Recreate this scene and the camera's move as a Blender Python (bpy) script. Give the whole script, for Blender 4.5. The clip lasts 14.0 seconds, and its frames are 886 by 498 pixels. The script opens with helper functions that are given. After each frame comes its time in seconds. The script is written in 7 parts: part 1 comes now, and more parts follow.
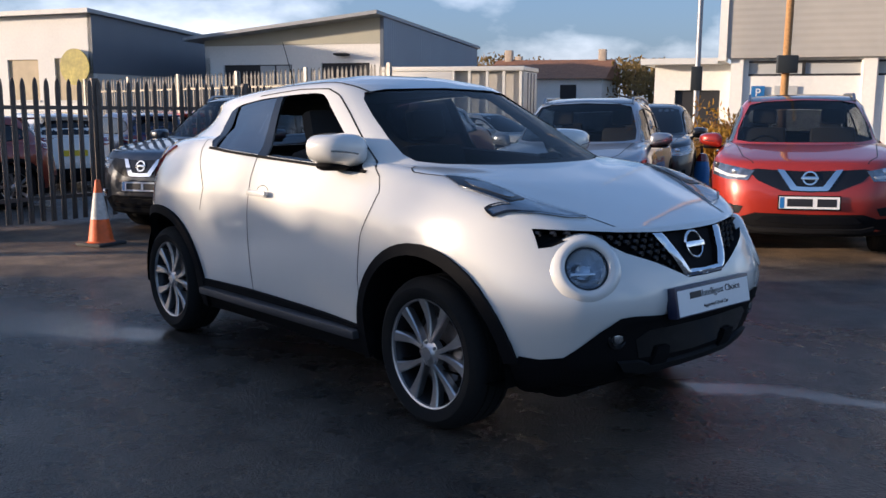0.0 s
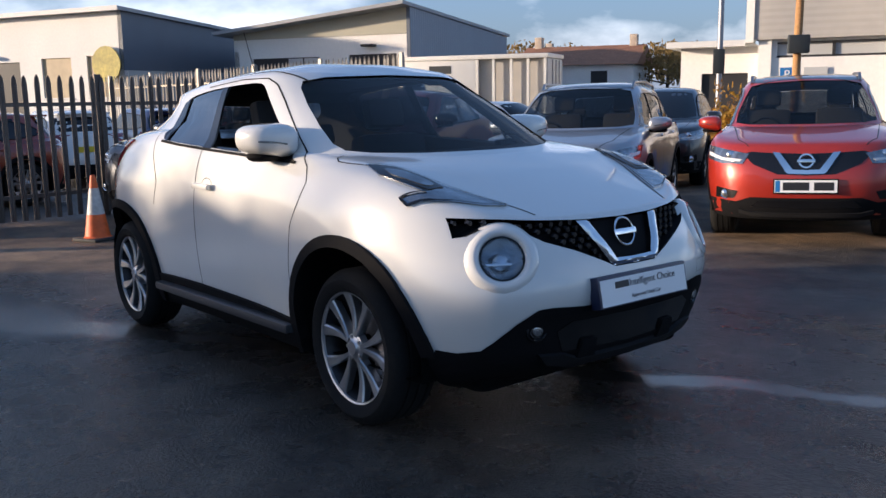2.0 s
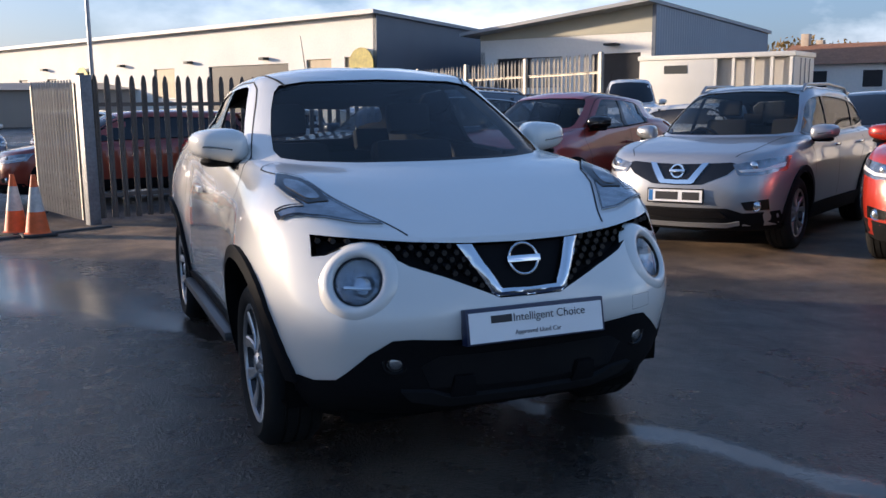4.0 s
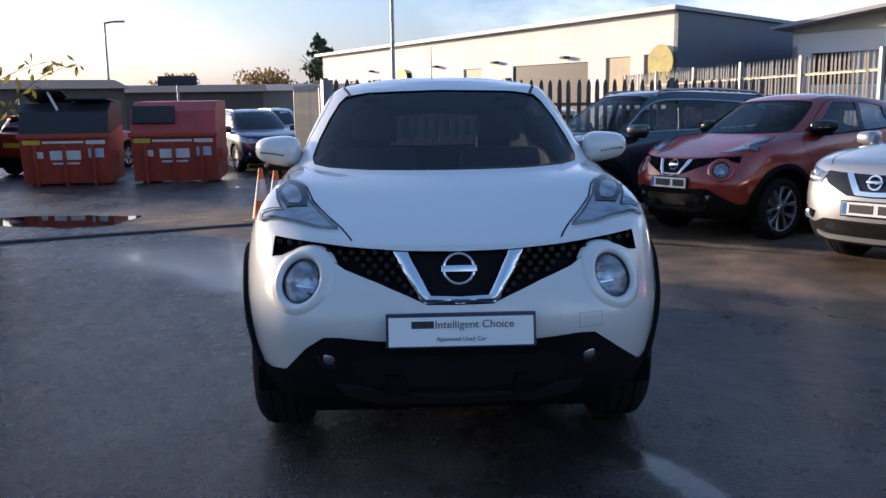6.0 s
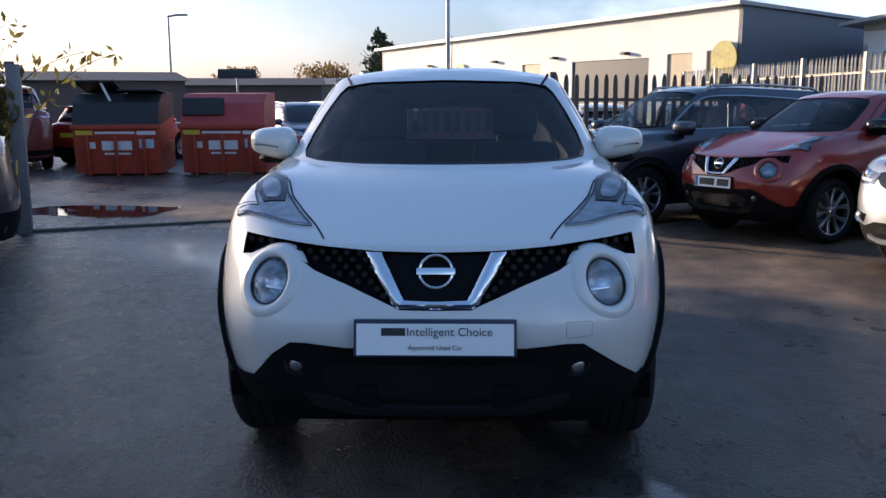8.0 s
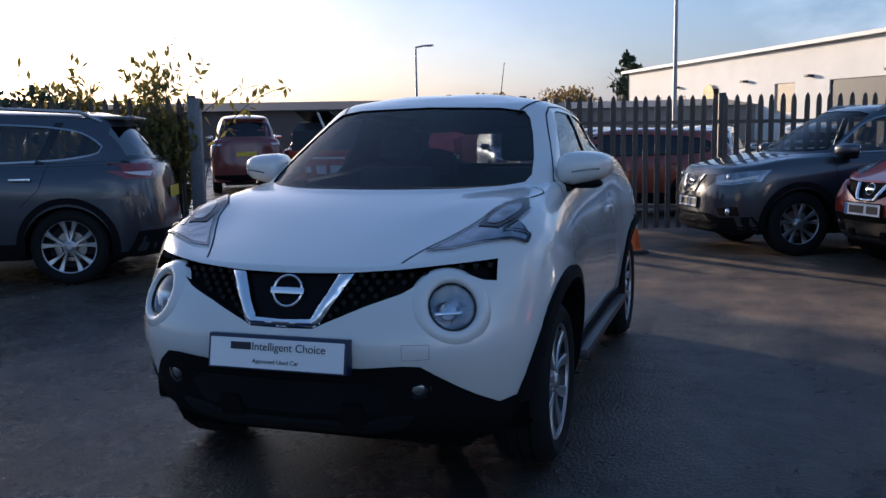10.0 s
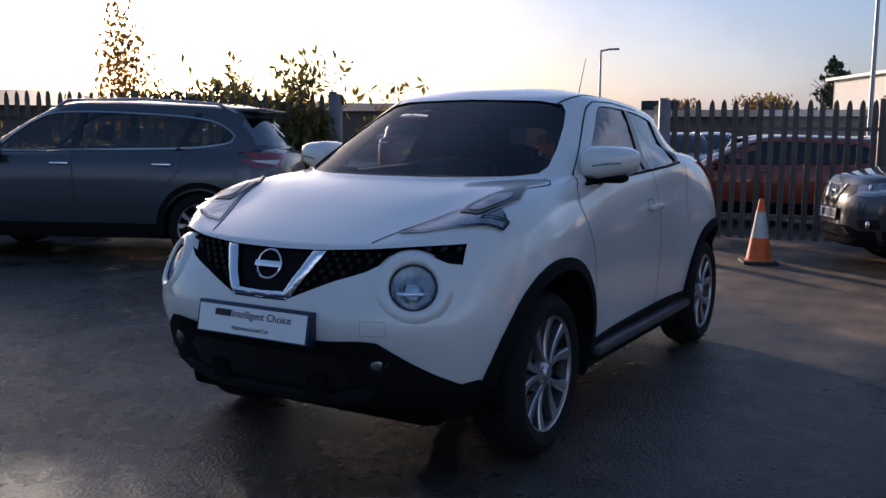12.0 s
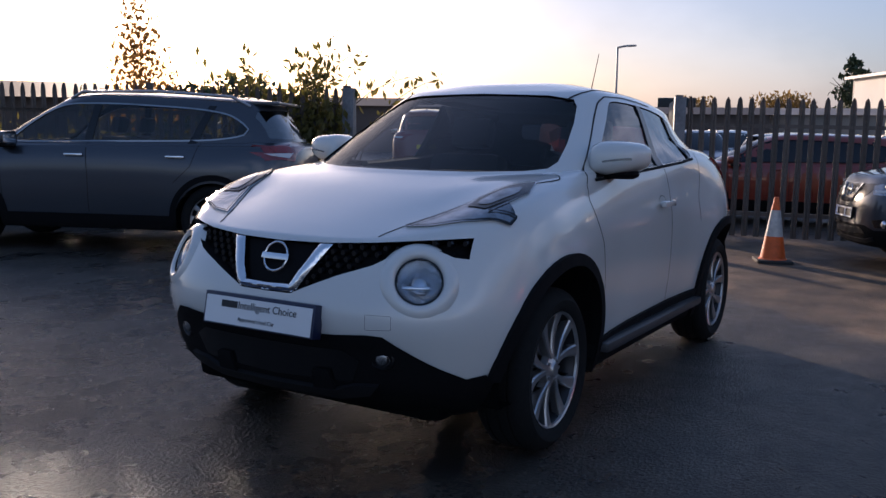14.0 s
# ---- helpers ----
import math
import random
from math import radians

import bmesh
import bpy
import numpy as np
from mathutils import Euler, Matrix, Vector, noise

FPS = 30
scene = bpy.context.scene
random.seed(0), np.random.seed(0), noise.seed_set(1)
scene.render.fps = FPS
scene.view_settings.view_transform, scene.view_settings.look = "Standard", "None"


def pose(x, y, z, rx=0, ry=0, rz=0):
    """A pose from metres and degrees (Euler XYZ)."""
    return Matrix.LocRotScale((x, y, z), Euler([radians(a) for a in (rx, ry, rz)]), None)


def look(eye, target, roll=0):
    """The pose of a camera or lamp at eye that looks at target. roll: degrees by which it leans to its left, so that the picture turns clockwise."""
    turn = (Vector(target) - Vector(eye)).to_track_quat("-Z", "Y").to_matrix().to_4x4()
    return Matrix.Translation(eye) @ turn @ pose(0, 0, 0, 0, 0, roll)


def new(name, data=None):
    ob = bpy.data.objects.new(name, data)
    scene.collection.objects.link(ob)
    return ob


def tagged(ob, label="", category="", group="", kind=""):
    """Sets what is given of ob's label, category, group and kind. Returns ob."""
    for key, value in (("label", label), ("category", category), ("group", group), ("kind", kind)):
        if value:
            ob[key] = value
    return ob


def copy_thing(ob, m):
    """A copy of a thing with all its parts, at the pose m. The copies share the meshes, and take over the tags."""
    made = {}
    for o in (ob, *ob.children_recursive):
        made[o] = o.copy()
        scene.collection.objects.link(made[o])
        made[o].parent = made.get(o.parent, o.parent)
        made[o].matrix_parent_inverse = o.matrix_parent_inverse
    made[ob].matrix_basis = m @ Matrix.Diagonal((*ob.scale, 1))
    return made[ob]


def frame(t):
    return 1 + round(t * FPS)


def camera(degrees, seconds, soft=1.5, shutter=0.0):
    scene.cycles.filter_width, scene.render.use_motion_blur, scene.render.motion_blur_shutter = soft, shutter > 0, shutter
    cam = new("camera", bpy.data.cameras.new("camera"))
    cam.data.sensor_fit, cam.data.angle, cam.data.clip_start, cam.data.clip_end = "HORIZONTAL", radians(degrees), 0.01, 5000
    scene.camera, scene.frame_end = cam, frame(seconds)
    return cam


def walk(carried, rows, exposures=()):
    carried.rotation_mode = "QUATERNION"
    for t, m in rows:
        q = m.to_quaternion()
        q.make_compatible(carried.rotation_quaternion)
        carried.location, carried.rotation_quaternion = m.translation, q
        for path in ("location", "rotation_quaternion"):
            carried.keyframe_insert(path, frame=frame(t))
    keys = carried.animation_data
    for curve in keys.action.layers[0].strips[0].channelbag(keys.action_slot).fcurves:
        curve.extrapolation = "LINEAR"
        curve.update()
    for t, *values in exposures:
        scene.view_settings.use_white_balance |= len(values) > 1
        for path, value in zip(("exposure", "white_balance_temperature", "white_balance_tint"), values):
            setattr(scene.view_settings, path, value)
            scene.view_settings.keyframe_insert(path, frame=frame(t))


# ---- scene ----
import itertools
from mathutils.bvhtree import BVHTree

# ---------------------------------------------------------------- camera
cam = camera(52.5, 14.0)
PATH = [
    (0, 2.881, -3.284, 1.400, 48.30, -9.10, 0.31),
    (0.5, 2.904, -3.301, 1.401, 48.03, -8.96, 0.36),
    (1, 2.950, -3.243, 1.404, 47.82, -9.07, 0.17),
    (1.5, 3.072, -3.102, 1.411, 48.20, -8.79, -0.06),
    (2, 3.111, -2.843, 1.383, 50.82, -9.73, -0.91),
    (2.2, 3.204, -2.751, 1.409, 51.95, -9.71, -0.57),
    (4.3, 3.717, -1.266, 1.396, 70.90, -9.54, -0.88),
    (4.5, 3.814, -1.133, 1.411, 73.30, -9.49, -0.95),
    (5, 3.863, -0.773, 1.403, 78.65, -9.53, -0.16),
    (5.5, 3.956, -0.455, 1.418, 83.70, -9.44, -1.61),
    (6, 4.019, -0.212, 1.445, 87.37, -9.51, -0.76),
    (6.5, 3.958, -0.158, 1.435, 88.97, -9.42, -0.93),
    (7, 3.950, -0.146, 1.433, 89.74, -9.76, -1.20),
    (7.2, 3.900, -0.142, 1.423, 89.63, -9.77, -1.08),
    (9.3, 3.690, 0.901, 1.416, 101.27, -8.65, -0.93),
    (9.5, 3.659, 1.051, 1.396, 103.76, -8.28, -1.82),
    (10, 3.641, 1.477, 1.418, 107.51, -8.08, -1.14),
    (10.5, 3.471, 1.779, 1.383, 111.41, -7.78, -0.73),
    (11, 3.448, 2.060, 1.376, 115.33, -8.33, -0.31),
    (11.5, 3.408, 2.184, 1.364, 118.28, -8.27, 0.49),
    (12, 3.409, 2.228, 1.349, 119.44, -7.75, 0.26),
    (12.5, 3.399, 2.236, 1.342, 119.99, -8.04, 0.30),
    (13, 3.395, 2.245, 1.341, 120.37, -8.12, 0.56),
    (13.5, 3.382, 2.240, 1.342, 120.36, -7.87, 0.71),
    (14, 3.381, 2.244, 1.342, 120.36, -8.04, 0.77),
]
EXPOSURES = [(0, 0.94, 6080, 17), (4.5, 1.16, 6060, 17), (7.2, 1.20, 6040, 17), (9.5, 0.94, 5800, 16), (10.7, 0.64, 5700, 17), (12, 0.64, 6050, 21), (14, 0.68, 6250, 24)]
walk(cam, [(t, pose(x, y, z, 90 + pitch, 0, yaw) @ pose(0, 0, 0, 0, 0, roll)) for t, x, y, z, yaw, pitch, roll in PATH], EXPOSURES)

# ---------------------------------------------------------------- sky and sun
SUN_AZ = math.atan2(-0.785, -0.620)      # low autumn sun behind the gate
SUN_EL = radians(8.9)
SUN_TO = Vector((math.cos(SUN_AZ) * math.cos(SUN_EL), math.sin(SUN_AZ) * math.cos(SUN_EL), math.sin(SUN_EL)))
world = bpy.data.worlds.new("sky")
scene.world = world
world.use_nodes = True


def build_world():
    nt = world.node_tree
    nt.nodes.clear()
    N, K = nt.nodes.new, nt.links.new
    out, bg = N("ShaderNodeOutputWorld"), N("ShaderNodeBackground")
    sky = N("ShaderNodeTexSky")
    sky.sky_type, sky.sun_disc = "NISHITA", False
    sky.sun_elevation, sky.sun_rotation = SUN_EL, math.atan2(SUN_TO.x, SUN_TO.y)
    sky.air_density, sky.dust_density, sky.ozone_density = 1.0, 1.8, 2.2
    co, mp = N("ShaderNodeTexCoord"), N("ShaderNodeMapping")
    mp.inputs["Scale"].default_value = (2.6, 2.6, 5.5)
    n1 = N("ShaderNodeTexNoise")
    n1.inputs["Scale"].default_value, n1.inputs["Detail"].default_value, n1.inputs["Roughness"].default_value = 1.7, 9.0, 0.52
    ramp = N("ShaderNodeValToRGB")
    ramp.color_ramp.elements[0].position, ramp.color_ramp.elements[1].position = 0.44, 0.66
    mix = N("ShaderNodeMix")
    mix.data_type, mix.blend_type = "RGBA", "ADD"
    mix.inputs["B"].default_value = (5.6, 5.4, 5.1, 1)
    sep, band, fac = N("ShaderNodeSeparateXYZ"), N("ShaderNodeMapRange"), N("ShaderNodeMath")
    band.inputs["From Min"].default_value, band.inputs["From Max"].default_value = 0.50, 0.14
    fac.operation = "MULTIPLY"
    K(co.outputs["Generated"], sep.inputs["Vector"])
    K(sep.outputs["Z"], band.inputs["Value"])
    bg.inputs["Strength"].default_value = 0.088
    K(co.outputs["Generated"], mp.inputs["Vector"])
    K(mp.outputs["Vector"], n1.inputs["Vector"])
    K(n1.outputs["Fac"], ramp.inputs["Fac"])
    K(ramp.outputs["Color"], fac.inputs[0])
    K(band.outputs["Result"], fac.inputs[1])
    # the clouds lie over the units; towards the sun the sky is clear
    half, away = N("ShaderNodeMapRange"), N("ShaderNodeMath")
    half.interpolation_type = "SMOOTHSTEP"
    half.inputs["From Min"].default_value, half.inputs["From Max"].default_value = -0.12, 0.38
    half.inputs["To Min"].default_value = 0.12
    away.operation = "MULTIPLY"
    K(sep.outputs["Y"], half.inputs["Value"])
    K(fac.outputs[0], away.inputs[0]), K(half.outputs["Result"], away.inputs[1])
    K(away.outputs[0], mix.inputs["Factor"])
    clear = N("ShaderNodeVectorMath")
    clear.operation = "MULTIPLY"
    clear.inputs[1].default_value = (0.77, 0.77, 0.85)
    K(sky.outputs["Color"], clear.inputs[0])
    air = N("ShaderNodeVectorMath")
    air.operation = "ADD"
    air.inputs[1].default_value = (0.42, 0.84, 1.52)
    K(clear.outputs["Vector"], air.inputs[0])
    K(air.outputs["Vector"], mix.inputs["A"])
    K(mix.outputs["Result"], bg.inputs["Color"])
    K(bg.outputs["Background"], out.inputs["Surface"])


build_world()
sun = new("sun", bpy.data.lights.new("sun", "SUN"))
sun.data.energy, sun.data.angle, sun.data.color = 3.7, radians(1.6), (1.0, 0.80, 0.56)
sun.matrix_basis = look(SUN_TO * 60, (0, 0, 0))


# ---------------------------------------------------------------- materials
def material(name, color, rough=0.5, metal=0.0, grain=0.0, scale=20.0, spots=0.0, spot_scale=2.0, bump=0.0, bump_scale=60.0,
             coat=0.0, rough_var=0.0, spec=0.5, random_tint=0.0):
    """A surface with fine grain and larger stains; bump in metres."""
    m = bpy.data.materials.new(name)
    m.use_nodes = True
    nt = m.node_tree
    N, K = nt.nodes.new, nt.links.new
    b = nt.nodes["Principled BSDF"]
    b.inputs["Base Color"].default_value = (*color, 1)
    b.inputs["Roughness"].default_value, b.inputs["Metallic"].default_value = rough, metal
    b.inputs["Coat Weight"].default_value, b.inputs["Coat Roughness"].default_value = coat, 0.03
    b.inputs["Specular IOR Level"].default_value = spec
    co = N("ShaderNodeTexCoord")
    src = None

    def noise_node(sc, detail=4.0):
        n = N("ShaderNodeTexNoise")
        n.inputs["Scale"].default_value, n.inputs["Detail"].default_value = sc, detail
        K(co.outputs["Object"], n.inputs["Vector"])
        return n

    def scaled(fac, lo, hi):
        r = N("ShaderNodeMapRange")
        r.inputs["From Min"].default_value, r.inputs["From Max"].default_value = 0.25, 0.75
        r.inputs["To Min"].default_value, r.inputs["To Max"].default_value = lo, hi
        K(fac, r.inputs["Value"])
        return r.outputs["Result"]

    factors = []
    if grain:
        factors.append(scaled(noise_node(scale, 6).outputs["Fac"], 1 - grain, 1 + grain))
    if spots:
        factors.append(scaled(noise_node(spot_scale, 5).outputs["Fac"], 1 - spots, 1 + spots))
    if random_tint:
        oi = N("ShaderNodeObjectInfo")
        r = N("ShaderNodeMapRange")
        r.inputs["To Min"].default_value, r.inputs["To Max"].default_value = 1 - random_tint, 1 + random_tint
        K(oi.outputs["Random"], r.inputs["Value"])
        factors.append(r.outputs["Result"])
    if factors:
        f = factors[0]
        for g in factors[1:]:
            mu = N("ShaderNodeMath")
            mu.operation = "MULTIPLY"
            K(f, mu.inputs[0]), K(g, mu.inputs[1])
            f = mu.outputs[0]
        vm = N("ShaderNodeVectorMath")
        vm.operation = "SCALE"
        vm.inputs[0].default_value = color
        K(f, vm.inputs["Scale"])
        K(vm.outputs["Vector"], b.inputs["Base Color"])
    if rough_var:
        K(scaled(noise_node(spot_scale * 1.7, 5).outputs["Fac"], max(0.02, rough - rough_var), min(1, rough + rough_var)), b.inputs["Roughness"])
    if bump:
        bp = N("ShaderNodeBump")
        bp.inputs["Distance"].default_value, bp.inputs["Strength"].default_value = bump, 0.8
        K(noise_node(bump_scale, 6).outputs["Fac"], bp.inputs["Height"])
        K(bp.outputs["Normal"], b.inputs["Normal"])
    return m


def glass_material(name, tint, gloss_rough=0.02, face=0.05, graze=0.75):
    """Window glass: clear with a tint, mirror-like at a glancing angle."""
    m = bpy.data.materials.new(name)
    m.use_nodes = True
    nt = m.node_tree
    nt.nodes.clear()
    N, K = nt.nodes.new, nt.links.new
    out, mix, tr, gl = N("ShaderNodeOutputMaterial"), N("ShaderNodeMixShader"), N("ShaderNodeBsdfTransparent"), N("ShaderNodeBsdfGlossy")
    lw, power, share = N("ShaderNodeLayerWeight"), N("ShaderNodeMath"), N("ShaderNodeMapRange")
    power.operation = "POWER"
    power.inputs[1].default_value = 3.6
    share.inputs["To Min"].default_value, share.inputs["To Max"].default_value = face, graze
    tr.inputs["Color"].default_value = (*tint, 1)
    gl.inputs["Roughness"].default_value = gloss_rough
    K(lw.outputs["Facing"], power.inputs[0]), K(power.outputs[0], share.inputs["Value"])
    K(share.outputs["Result"], mix.inputs["Fac"])
    K(tr.outputs["BSDF"], mix.inputs[1]), K(gl.outputs["BSDF"], mix.inputs[2])
    K(mix.outputs["Shader"], out.inputs["Surface"])
    return m


def leafy(m, share=0.5):
    """Lets the sun shine through thin leaves."""
    nt = m.node_tree
    b, out = nt.nodes["Principled BSDF"], nt.nodes["Material Output"]
    tl, mix = nt.nodes.new("ShaderNodeBsdfTranslucent"), nt.nodes.new("ShaderNodeMixShader")
    mix.inputs["Fac"].default_value = share
    for link in list(b.inputs["Base Color"].links):
        nt.links.new(link.from_socket, tl.inputs["Color"])
    nt.links.new(b.outputs["BSDF"], mix.inputs[1]), nt.links.new(tl.outputs["BSDF"], mix.inputs[2])
    nt.links.new(mix.outputs["Shader"], out.inputs["Surface"])
    return m


def asphalt_material():
    """Wet tarmac: dark binder, pale grit, damp film that pools in low patches, drying streaks, and sunlight painted as
    a brown strip.
    """
    m = bpy.data.materials.new("wet_asphalt")
    m.use_nodes = True
    nt = m.node_tree
    N, K = nt.nodes.new, nt.links.new
    b = nt.nodes["Principled BSDF"]
    co = N("ShaderNodeTexCoord")

    def tex(kind, sc, detail=5.0, src=None):
        n = N(kind)
        n.inputs["Scale"].default_value = sc
        if "Detail" in n.inputs:
            n.inputs["Detail"].default_value = detail
        K(src or co.outputs["Object"], n.inputs["Vector"])
        return n

    def ramp(fac, p0, p1, c0, c1):
        r = N("ShaderNodeValToRGB")
        e = r.color_ramp.elements
        e[0].position, e[1].position = p0, p1
        e[0].color, e[1].color = (*c0, 1), (*c1, 1)
        K(fac, r.inputs["Fac"])
        return r.outputs["Color"]

    grit = tex("ShaderNodeTexVoronoi", 58.0)
    fine = tex("ShaderNodeTexNoise", 210.0, 3)
    mp = N("ShaderNodeMapping")
    mp.inputs["Rotation"].default_value = (0, 0, radians(-28))
    mp.inputs["Scale"].default_value = (0.45, 1.5, 1.0)
    K(co.outputs["Object"], mp.inputs["Vector"])
    wet = tex("ShaderNodeTexNoise", 0.62, 7, mp.outputs["Vector"])
    wet.inputs["Roughness"].default_value = 0.62
    stain = tex("ShaderNodeTexNoise", 2.6, 6)
    stone = ramp(grit.outputs["Color"], 0.20, 1.0, (0.007, 0.007, 0.007), (0.082, 0.071, 0.060))
    tone = ramp(stain.outputs["Fac"], 0.3, 0.7, (0.50, 0.50, 0.51), (1.38, 1.33, 1.25))
    mottle = tex("ShaderNodeTexNoise", 5.5, 9)
    mottle.inputs["Roughness"].default_value = 0.68
    damp = ramp(wet.outputs["Fac"], 0.40, 0.62, (0.50, 0.50, 0.51), (1.25, 1.22, 1.18))
    mul = N("ShaderNodeMix")
    mul.data_type, mul.blend_type = "RGBA", "MULTIPLY"
    mul.inputs["Factor"].default_value = 1.0
    mul2 = N("ShaderNodeMix")
    mul2.data_type, mul2.blend_type = "RGBA", "MULTIPLY"
    mul2.inputs["Factor"].default_value = 1.0
    # brown strip up to the shadow's edge: sunlight put into the tarmac colour
    sun_map, sun_x, sun_mask = N("ShaderNodeMapping"), N("ShaderNodeSeparateXYZ"), N("ShaderNodeMapRange")
    sun_map.inputs["Rotation"].default_value = (0, 0, radians(39.0))
    K(co.outputs["Object"], sun_map.inputs["Vector"]), K(sun_map.outputs["Vector"], sun_x.inputs["Vector"])
    sun_tone = N("ShaderNodeMix")
    sun_tone.data_type = "RGBA"
    K(stone, sun_tone.inputs["A"])
    K(ramp(grit.outputs["Color"], 0.1, 1.0, (0.055, 0.040, 0.027), (0.21, 0.150, 0.100)), sun_tone.inputs["B"])
    K(sun_tone.outputs["Result"], mul.inputs["A"]), K(tone, mul.inputs["B"])
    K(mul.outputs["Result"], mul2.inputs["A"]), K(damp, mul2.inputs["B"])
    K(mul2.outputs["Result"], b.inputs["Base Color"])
    rough = ramp(wet.outputs["Fac"], 0.36, 0.62, (0.16, 0.16, 0.16), (0.46, 0.46, 0.46))

    def calc(op, a, c=None):
        n = N("ShaderNodeMath")
        n.operation = op
        for i, v in enumerate((a, c)):
            if v is None:
                continue
            if isinstance(v, (int, float)):
                n.inputs[i].default_value = v
            else:
                K(v, n.inputs[i])
        return n.outputs[0]

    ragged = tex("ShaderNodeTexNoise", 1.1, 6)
    sun_mask.interpolation_type = "SMOOTHSTEP"
    sun_mask.inputs["From Min"].default_value, sun_mask.inputs["From Max"].default_value = -3.45, -3.85
    K(calc("ADD", sun_x.outputs["X"], calc("MULTIPLY", calc("SUBTRACT", ragged.outputs["Fac"], 0.5), 0.5)), sun_mask.inputs["Value"])
    # the painted sunlit strip fades out inside the compound
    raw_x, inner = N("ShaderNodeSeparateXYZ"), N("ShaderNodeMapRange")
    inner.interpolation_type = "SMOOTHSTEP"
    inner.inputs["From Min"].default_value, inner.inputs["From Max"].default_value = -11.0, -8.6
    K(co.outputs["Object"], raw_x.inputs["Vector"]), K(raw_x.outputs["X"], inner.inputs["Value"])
    strip = calc("MULTIPLY", sun_mask.outputs["Result"], inner.outputs["Result"])
    K(strip, sun_tone.inputs["Factor"])
    # small damp and dry flecks
    fleck = N("ShaderNodeMix")
    fleck.data_type, fleck.blend_type = "RGBA", "ADD"
    fleck.inputs["Factor"].default_value = 1.0
    K(ramp(mottle.outputs["Fac"], 0.36, 0.62, (-0.08, -0.08, -0.08), (0.14, 0.14, 0.14)), fleck.inputs["B"])
    # a shallow channel where water runs down from the gateway, wider uphill
    mr, sx = N("ShaderNodeMapping"), N("ShaderNodeSeparateXYZ")
    mr.inputs["Rotation"].default_value = (0, 0, radians(-27.6))
    K(co.outputs["Object"], mr.inputs["Vector"])
    K(mr.outputs["Vector"], sx.inputs["Vector"])
    wob = tex("ShaderNodeTexNoise", 1.6, 5)
    off = calc("ADD", calc("SUBTRACT", sx.outputs["Y"], 0.295), calc("MULTIPLY", calc("SUBTRACT", wob.outputs["Fac"], 0.5), 0.45))
    wide = calc("ADD", 0.10, calc("MULTIPLY", calc("MAXIMUM", calc("SUBTRACT", -2.2, sx.outputs["X"]), 0.0), 0.26))
    near = N("ShaderNodeMapRange")
    near.interpolation_type = "SMOOTHSTEP"
    near.inputs["From Min"].default_value, near.inputs["From Max"].default_value = 0.35, 1.35
    near.inputs["To Min"].default_value, near.inputs["To Max"].default_value = 1.0, 0.0
    K(calc("DIVIDE", calc("ABSOLUTE", off), wide), near.inputs["Value"])
    far = N("ShaderNodeMapRange")
    far.inputs["From Min"].default_value, far.inputs["From Max"].default_value = -7.5, -6.0
    K(sx.outputs["X"], far.inputs["Value"])
    run = calc("MULTIPLY", near.outputs["Result"], calc("MULTIPLY", far.outputs["Result"], calc("ADD", 0.62, calc("MULTIPLY", wet.outputs["Fac"], 0.7))))
    # the damp side of the yard, towards the gateway's drain
    side, soak = N("ShaderNodeMapRange"), N("ShaderNodeMix")
    side.interpolation_type = "SMOOTHSTEP"
    side.inputs["From Min"].default_value, side.inputs["From Max"].default_value = 1.2, 3.4
    side.inputs["To Min"].default_value, side.inputs["To Max"].default_value = 1.0, 0.0
    K(calc("ABSOLUTE", calc("ADD", off, 1.6)), side.inputs["Value"])
    soak.data_type = "RGBA"
    soak.inputs["B"].default_value = (0.17, 0.17, 0.17, 1)
    K(calc("MULTIPLY", side.outputs["Result"], 0.75), soak.inputs["Factor"]), K(rough, soak.inputs["A"])
    rough = soak.outputs["Result"]
    wetmix = N("ShaderNodeMix")
    wetmix.data_type = "RGBA"
    wetmix.inputs["B"].default_value = (0.15, 0.15, 0.15, 1)
    K(rough, fleck.inputs["A"])
    K(run, wetmix.inputs["Factor"]), K(fleck.outputs["Result"], wetmix.inputs["A"])
    strip_rough = N("ShaderNodeMix")
    strip_rough.data_type = "RGBA"
    strip_rough.inputs["B"].default_value = (0.70, 0.70, 0.70, 1)
    K(calc("MULTIPLY", strip, 0.7), strip_rough.inputs["Factor"]), K(wetmix.outputs["Result"], strip_rough.inputs["A"])
    K(strip_rough.outputs["Result"], b.inputs["Roughness"])
    b.inputs["Specular IOR Level"].default_value = 0.42
    bp = N("ShaderNodeBump")
    bp.inputs["Distance"].default_value, bp.inputs["Strength"].default_value = 0.0115, 0.9
    K(calc("SUBTRACT", calc("SUBTRACT", 0.85, calc("MULTIPLY", run, 0.58)), calc("MULTIPLY", side.outputs["Result"], 0.24)), bp.inputs["Strength"])
    K(calc("ADD", calc("MULTIPLY", grit.outputs["Distance"], 0.70), calc("MULTIPLY", fine.outputs["Fac"], 0.35)), bp.inputs["Height"])
    K(bp.outputs["Normal"], b.inputs["Normal"])
    return m


def paint(name, color, metal=0.0, rough=0.32):
    return material(name, color, rough=rough, metal=metal, spots=0.03, spot_scale=1.3, coat=1.0, bump=0.0004, bump_scale=3.0)


